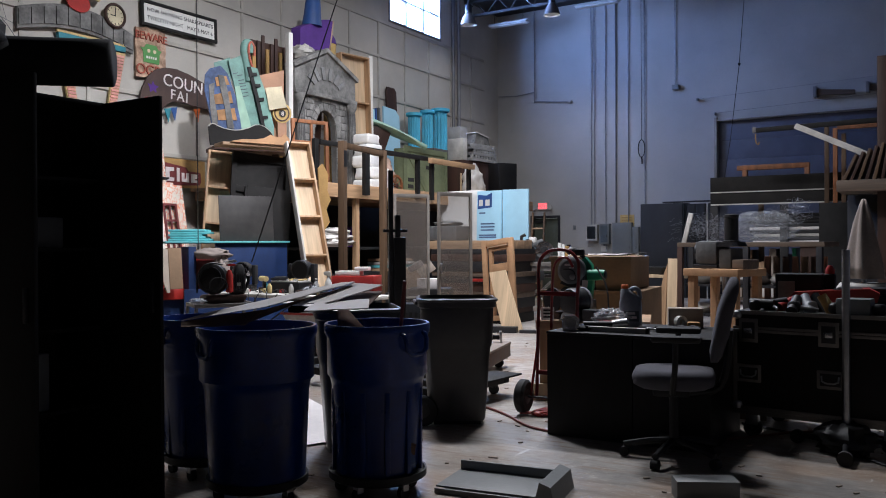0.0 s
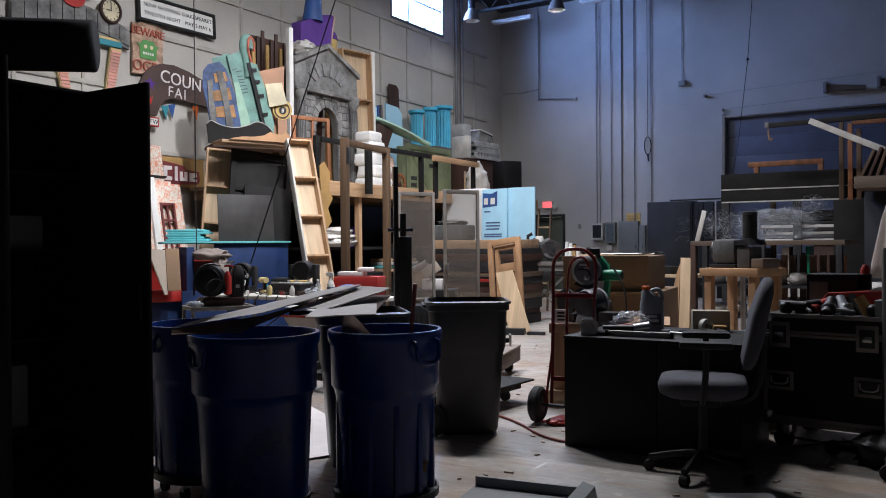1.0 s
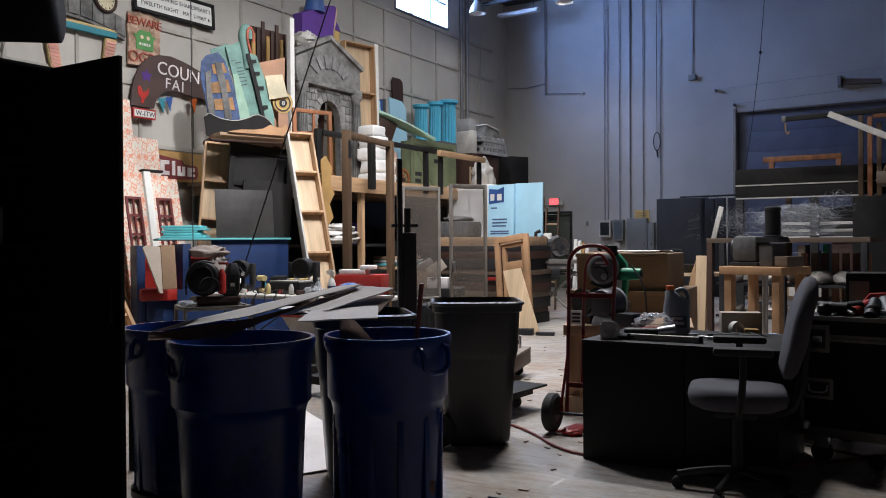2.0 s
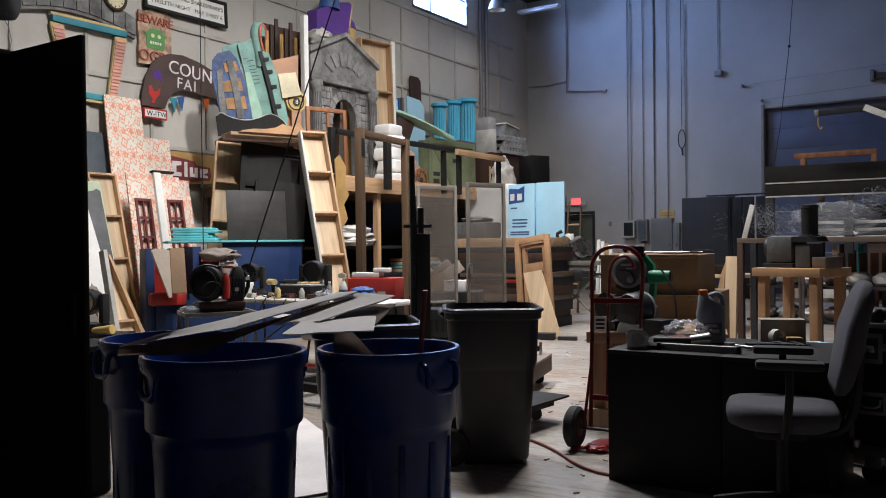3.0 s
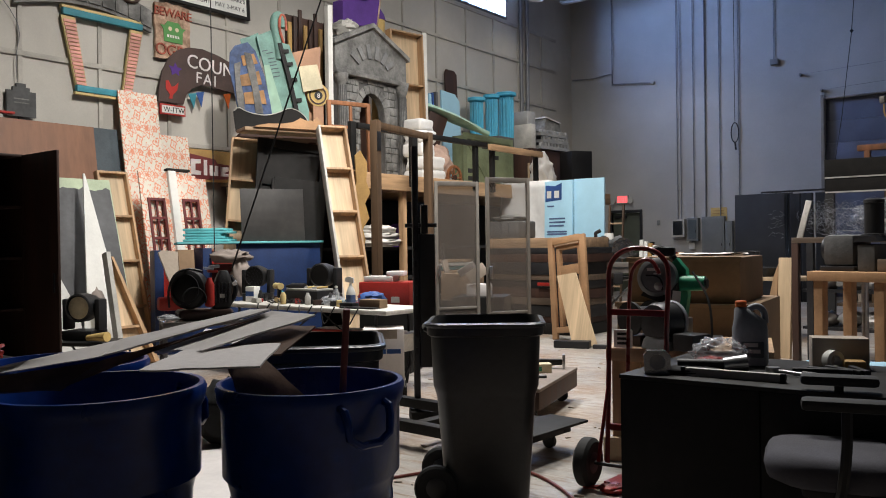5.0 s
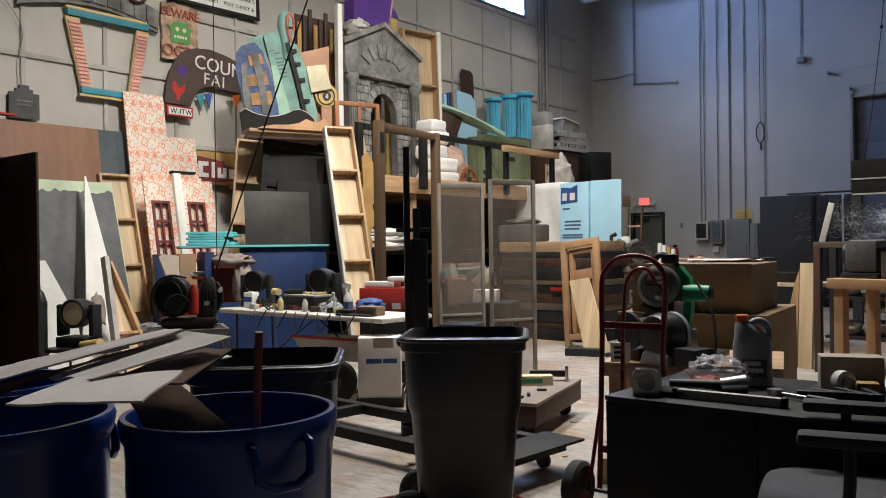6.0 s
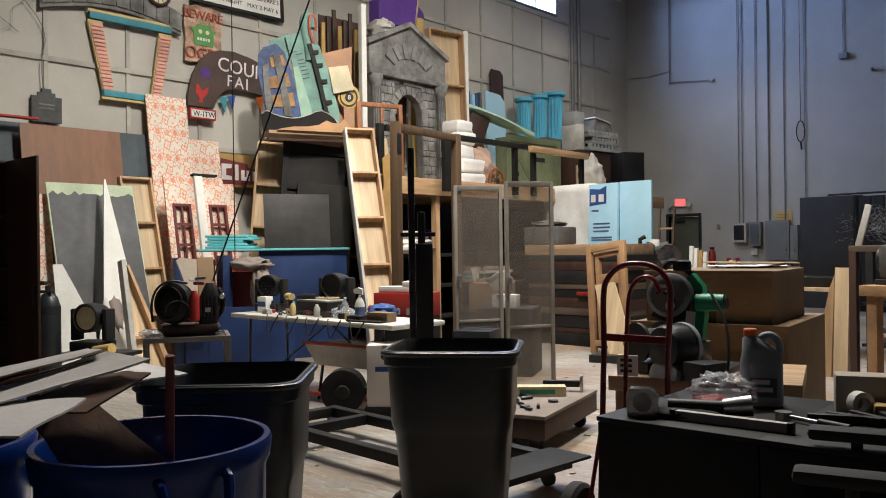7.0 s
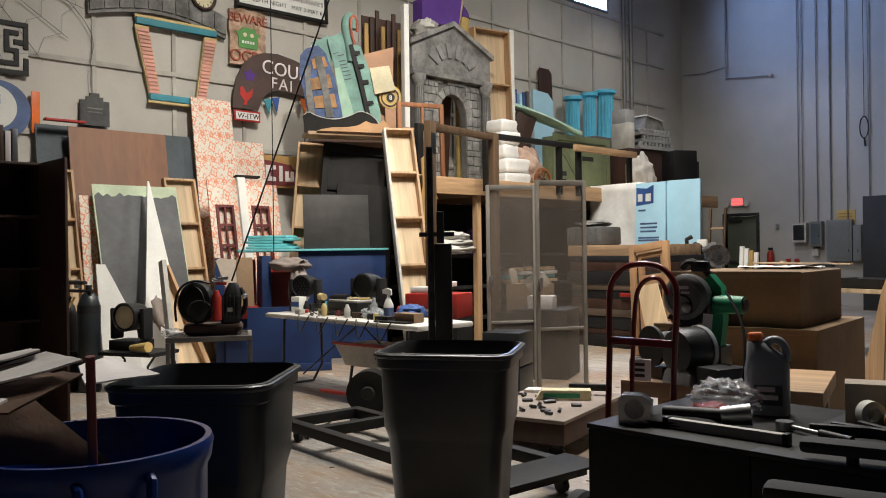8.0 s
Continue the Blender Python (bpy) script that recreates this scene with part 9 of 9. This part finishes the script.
# ---- foreground: cardboard, cabinets, floor scraps ----
def card(corners, seed, mt, label, wave=0.006):
    """A flattened piece of carton between four corners, slightly warped."""
    a, b, c, d = [Vector(p) for p in corners]
    up = (b - a).cross(d - a).normalized()
    t = thing("cardboard_sheet", Matrix.Translation(a), label, "cardboard", "cardboard on the bins")
    bm, nx, ny = nb(), 14, 5
    grid = []
    for side in (0.0, 0.005):
        for j in range(ny + 1):
            row = []
            for i in range(nx + 1):
                u, v = i / nx, j / ny
                p = a.lerp(b, u).lerp(d.lerp(c, u), v) - a
                row.append(bm.verts.new(p + up * (side + wave * noise.noise(Vector((u * 3, v * 2, seed))))))
            grid.append(row)
    n = ny + 1
    for j in range(ny):
        for i in range(nx):
            bm.faces.new((grid[j][i], grid[j][i + 1], grid[j + 1][i + 1], grid[j + 1][i]))
            bm.faces.new((grid[n + j][i], grid[n + j + 1][i], grid[n + j + 1][i + 1], grid[n + j][i + 1]))
    for i in range(nx):
        bm.faces.new((grid[0][i], grid[n][i], grid[n][i + 1], grid[0][i + 1]))
        bm.faces.new((grid[ny][i], grid[ny][i + 1], grid[n + ny][i + 1], grid[n + ny][i]))
    for j in range(ny):
        bm.faces.new((grid[j][0], grid[j + 1][0], grid[n + j + 1][0], grid[n + j][0]))
        bm.faces.new((grid[j][nx], grid[n + j][nx], grid[n + j + 1][nx], grid[j + 1][nx]))
    part("sheet", bm, mt, t)
    return t


card(((-2.921, 3.492, 0.945), (-2.562, 3.732, 1.012), (-2.665, 3.853, 1.04), (-2.815, 3.58, 0.985)), 1.0, "card_white", "long flattened carton lying across two bins")
card(((-2.562, 3.732, 1.012), (-2.305, 4.127, 1.125), (-2.402, 4.137, 1.12), (-2.665, 3.853, 1.04)), 2.0, "card_white", "raised end of a flattened carton lying across two bins")
# sides turned from the lamps, their shade put into a darker card colour
card(((-2.632, 3.647, 0.929), (-2.391, 3.945, 1.073), (-2.305, 4.127, 1.109), (-2.562, 3.732, 1.004)), 5.0, "card_dark", "folded-down side of a flattened carton, its shade in the colour")
card(((-2.891, 3.462, 0.915), (-2.632, 3.647, 0.921), (-2.562, 3.732, 0.996), (-2.921, 3.492, 0.937)), 6.0, "card_dark", "carton edge hanging over a bin, coloured dark for its shade")
card(((-2.514, 3.867, 1.011), (-2.259, 3.848, 1.034), (-2.155, 4.171, 1.11), (-2.315, 4.144, 1.118)), 9.0, "card_white", "flattened carton flap poking out over the bins")
card(((-2.239, 3.64, 1.008), (-1.976, 3.805, 1.017), (-2.115, 3.998, 1.046), (-2.364, 3.875, 1.029)), 12.0, "card_white", "pale carton flap bridging two bins")
card(((-2.259, 3.848, 1.016), (-2.115, 3.998, 1.016), (-2.155, 4.171, 1.077), (-2.315, 4.144, 1.07)), 14.0, "card_dark", "dark carton sheet under the flaps")
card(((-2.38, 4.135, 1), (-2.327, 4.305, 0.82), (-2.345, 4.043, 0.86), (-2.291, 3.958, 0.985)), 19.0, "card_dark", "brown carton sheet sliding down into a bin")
card(((-2.8, 4.417, 0.955), (-2.824, 4.671, 0.955), (-3.437, 4.745, 0.955), (-3.242, 4.561, 0.955)), 15.0, "card_white", "pale card scrap on the rim of a bin")
t = thing("tool_shaft", pose(-2.22, 4.22, 0.17), "dark red wooden tool shaft standing in a bin", "tool")
part("shaft", cyl(nb(), (0.09, -0.03, 0.0), (0.24, -0.10, 0.97), 0.010), "maroon", t)
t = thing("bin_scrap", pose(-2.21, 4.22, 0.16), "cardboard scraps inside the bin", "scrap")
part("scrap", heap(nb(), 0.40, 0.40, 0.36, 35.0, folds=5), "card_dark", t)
# added heap, not seen; coloured dark so it sinks into the bin
t = thing("bin_scrap", pose(-2.71, 3.78, 0.16), "dark card heap added inside the bin", "scrap")
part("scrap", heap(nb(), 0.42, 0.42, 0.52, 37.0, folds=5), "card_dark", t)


def open_cabinet(x, y0, y1, depth, h, shelves, label, door_len, mt, near_door=True):
    t = thing("storage_cabinet", pose(x, y0, 0), label, "cabinet")
    w = y1 - y0
    part("back", bx(nb(), (-depth, 0, 0), (-depth + 0.02, w, h)), mt, t)
    part("side", bx(nb(), (-depth + 0.02, 0, 0), (0, 0.02, h), 0.003), mt, t)
    part("side", bx(nb(), (-depth + 0.02, w - 0.02, 0), (0, w, h), 0.003), mt, t)
    part("top", bx(nb(), (-depth + 0.02, 0.02, h - 0.02), (0, w - 0.02, h), 0.003), mt, t)
    for z in shelves:
        part("shelf", bx(nb(), (-depth + 0.02, 0.02, z), (-0.02, w - 0.02, z + 0.018)), mt, t)
    for side, yy in ((0, w - 0.02), (1, 0.0)):
        if side == 0 or near_door:
            d = part("door", bx(nb(), (0.003, yy, 0.02), (door_len, yy + 0.02, h - 0.005), 0.003), mt, t)
            part("pull", bx(nb(), (door_len - 0.06, yy - 0.015, 1.0), (door_len - 0.04, yy - 0.0005, 1.15), 0.004), "steel_dark", d)
    return t


open_cabinet(-3.31, 2.67, 3.34, 0.42, 2.06, (0.1, 0.5, 0.9, 1.3, 1.65), "dark storage cabinet with both doors open", 0.44, "black_paint")
t = thing("shelf_items", pose(-3.5, 2.95, 1.319), "dim boxes on the shelves of the open cabinet", "boxes")
part("box", bx(nb(), (-0.1, -0.1, 0), (0.12, 0.2, 0.15), 0.006), "panel_grey", t)
t = thing("shelf_items", pose(-3.5, 2.95, 0.519), "dim white carton in the open cabinet", "boxes")
part("box", bx(nb(), (-0.1, 0.0, 0), (0.12, 0.12, 0.28), 0.006), "panel_grey", t)
t = thing("fabric_roll", pose(-3.30, 2.75, 2.065), "thick black fabric roll lying on the cabinet", "fabric roll")
part("roll", tube(nb(), [(-0.30, -0.25, 0.12), (0.0, 0.05, 0.115), (0.36, 0.36, 0.115)], 0.11, 18, 1), "black_cloth", t)
t = thing("black_bundle", pose(-3.35, 2.45, 2.065), "black cloth bundle heaped on the cabinet", "fabric")
part("bundle", heap(nb(), 0.8, 0.6, 0.42, 47.0, folds=6), "black_cloth", t)
open_cabinet(-6.90, 4.75, 5.66, 0.5, 2.07, (0.1, 0.45, 0.85, 1.25, 1.65), "dark brown cabinet with an open door and dim shelves", 0.53, "brown_dark", False)
t = thing("black_bucket", pose(-7.10, 5.12, 2.07), "tall black bucket on the cabinet", "bucket")
part("pail", lathe(nb(), [(0.11, 0), (0.14, 0.42), (0.15, 0.44), (0.15, 0.47), (0.13, 0.47)], 22), "black", t)
t = thing("standing_books", pose(-7.05, 5.40, 2.07, 0, 0, 90), "row of bottles and coloured books on the cabinet", "books")
for k, mt in enumerate(("cream", "black", "brown_dark", "card_white", "steel")):
    part("book", bx(nb(), (0.05 * k - 0.12, -0.06, 0), (0.05 * k - 0.08, 0.06, 0.24 + 0.02 * (k % 3)), 0.004), mt, t)
t = thing("round_blue_sign", pose(FACE + 0.02, 6.25, 3.0, 0, 0, 90), "round pale blue sign with an orange side board", "sign")
part("disc", cyl(nb(), (0.35, -0.03, 0.15), (0.35, -0.01, 0.15), 0.36, seg=32), "blue_trim", t)
part("inner_disc", cyl(nb(), (0.28, -0.036, 0.18), (0.28, -0.031, 0.18), 0.27, seg=28), "white", t)
part("orange_board", bx(nb(), (0.72, -0.03, -0.1), (0.82, -0.01, 0.42), 0.004), "orange", t)
for k in range(2):
    part("sign_mark", bx(nb(), (0.22 + 0.1 * k, -0.04, 0.22), (0.26 + 0.1 * k, -0.0365, 0.34)), "navy", t)

# stage cable dropping from the roof to the lights
t = thing("rigging_line", pose(0, 0, 0), "thin black rigging line slanting from the roof to the lights", "cable")
part("line", tube(nb(), [(-5.18, 6.29, 1.17), (-4.95, 6.90, 3.0), (-4.56, 7.91, 6.0), (-4.31, 8.58, TOP - 0.02)], 0.006, 6), "black", t)
t = thing("rigging_line", pose(0, 0, 0), "thin vertical cable hung from the roof to the booth", "cable")
part("line", tube(nb(), [(-8.9, 9.0, 1.2), (-8.9, 9.0, 4.0), (-8.9, 9.0, TOP - 0.02)], 0.007, 6), "black", t)
# floor cables and scraps
def floor_cable(pts, r, mt, label):
    t = thing("floor_cable", pose(0, 0, 0), label, "cable", "floor cables")
    part("cable", tube(nb(), [(x, y, r + 0.001) for x, y in pts], r, 7, 2), mt, t)


floor_cable([(-3.6, 5.6), (-3.2, 6.5), (-2.9, 6.55), (-2.55, 6.35), (-2.2, 6.0), (-1.9, 5.95), (-1.3, 6.0), (-0.8, 6.4), (-0.4, 7.0), (0.6, 6.8)], 0.009, "cable_orange", "red-orange extension cable snaking over the floor")
floor_cable([(-4.2, 5.2), (-3.6, 5.3), (-3.1, 5.6), (-3.5, 5.9), (-4.2, 5.7), (-4.9, 6.0)], 0.008, "red", "thin red cable on the floor")
floor_cable([(-0.9, 6.9), (-0.4, 6.7), (0.0, 6.2), (0.3, 5.9)], 0.009, "black", "black cable along the road case")
floor_cable([(-6.2, 7.3), (-5.8, 7.0), (-5.4, 7.2), (-5.7, 7.5), (-6.0, 7.2), (-5.2, 6.9)], 0.009, "black", "black cable looping under the table")
t = thing("red_scrap", pose(-2.30, 6.45, 0), "crumpled red strap scrap on the floor", "scrap")
part("scrap", heap(nb(), 0.15, 0.12, 0.05, 61.0, folds=10), "red", t)
part("strip", sheet(nb(), 0.16, 0.05, 0.003, 6, 2, 0.02, 2.0, 4.0, pose(-0.14, -0.08, 0.02, -80, 0, 20)), "red", t)
t = thing("grey_metal_tray", stand((-1.95, 4.36), (-1.37, 4.44)), "bent grey sheet-metal tray on the floor", "tray")
part("plate", bx(nb(), (0, 0, 0.03), (0.62, 0.35, 0.04), 0.003), "panel_grey", t)
part("lip", prism(nb(), [(0.55, 0.0), (0.66, 0.0), (0.64, 0.10), (0.58, 0.12)], -0.02, 0.37), "panel_grey", t)
part("lip", bx(nb(), (0, 0.352, 0.0), (0.55, 0.37, 0.09), 0.003), "panel_grey", t)
part("lip", bx(nb(), (0, -0.02, 0.0), (0.55, -0.002, 0.029), 0.003), "panel_grey", t)
t = thing("grey_metal_tray", stand((-0.80, 4.86), (-0.50, 5.02)), "small grey metal channel offcut on the floor", "tray")
part("plate", bx(nb(), (0, 0, 0), (0.32, 0.14, 0.10), 0.006), "panel_grey", t)
t = thing("card_offcut", pose(-3.95, 5.40, 0.004, 0, 0, -32), "white card offcut lying on the floor between bins", "offcut")
part("sheet", sheet(nb(), 1.9, 0.75, 0.004, 10, 6, 0.012, 3.0, 2.0, pose(-0.95, -0.37, 0.014, -90, 0, 0)), "card_white", t)
t = thing("black_fabric_heap", pose(-4.95, 6.05, 0), "black cloth and clear wrap heaped behind the bins", "fabric")
part("cloth", heap(nb(), 0.5, 0.4, 0.45, 63.0, folds=7), "black_cloth", t)
t = thing("stool", pose(-4.35, 4.16, 0.0), "dark stool with a crumpled red cloth on it", "stool")
part("top", bx(nb(), (-0.24, -0.24, 0.767), (0.24, 0.24, 0.807), 0.02), "black_paint", t)
for sx in (-0.2, 0.2):
    for sy in (-0.2, 0.2):
        part("leg", bx(nb(), (sx - 0.02, sy - 0.02, 0), (sx + 0.02, sy + 0.02, 0.765), 0.004), "black_paint", t)
part("cloth_under", bx(nb(), (-0.17, -0.17, 0.0), (0.17, 0.17, 0.762), 0.03), "black_cloth", t)
t = thing("red_cloth", pose(-4.35, 4.16, 0.808), "crumpled red cloth lying on a stool", "cloth")
part("cloth", heap(nb(), 0.26, 0.22, 0.12, 65.0, 30, 20, folds=7), "red", t)
t = thing("floor_scraps", pose(0, 0, 0), "scattered dust, wood chips and paper scraps on the floor", "scraps", kind="stuff")
random.seed(77)
bm = nb()
for k in range(260):
    x, y = random.uniform(-5.5, 0.8), random.uniform(4.2, 12.0)
    s = random.uniform(0.008, 0.03)
    c = pose(x, y, 0.005, 0, 0, random.uniform(0, 180))
    bx(bm, (-s, -s * 0.4, -0.004), (s, s * 0.4, 0.003), 0, c)
part("chips", bm, "card_pale", t, smooth=0)
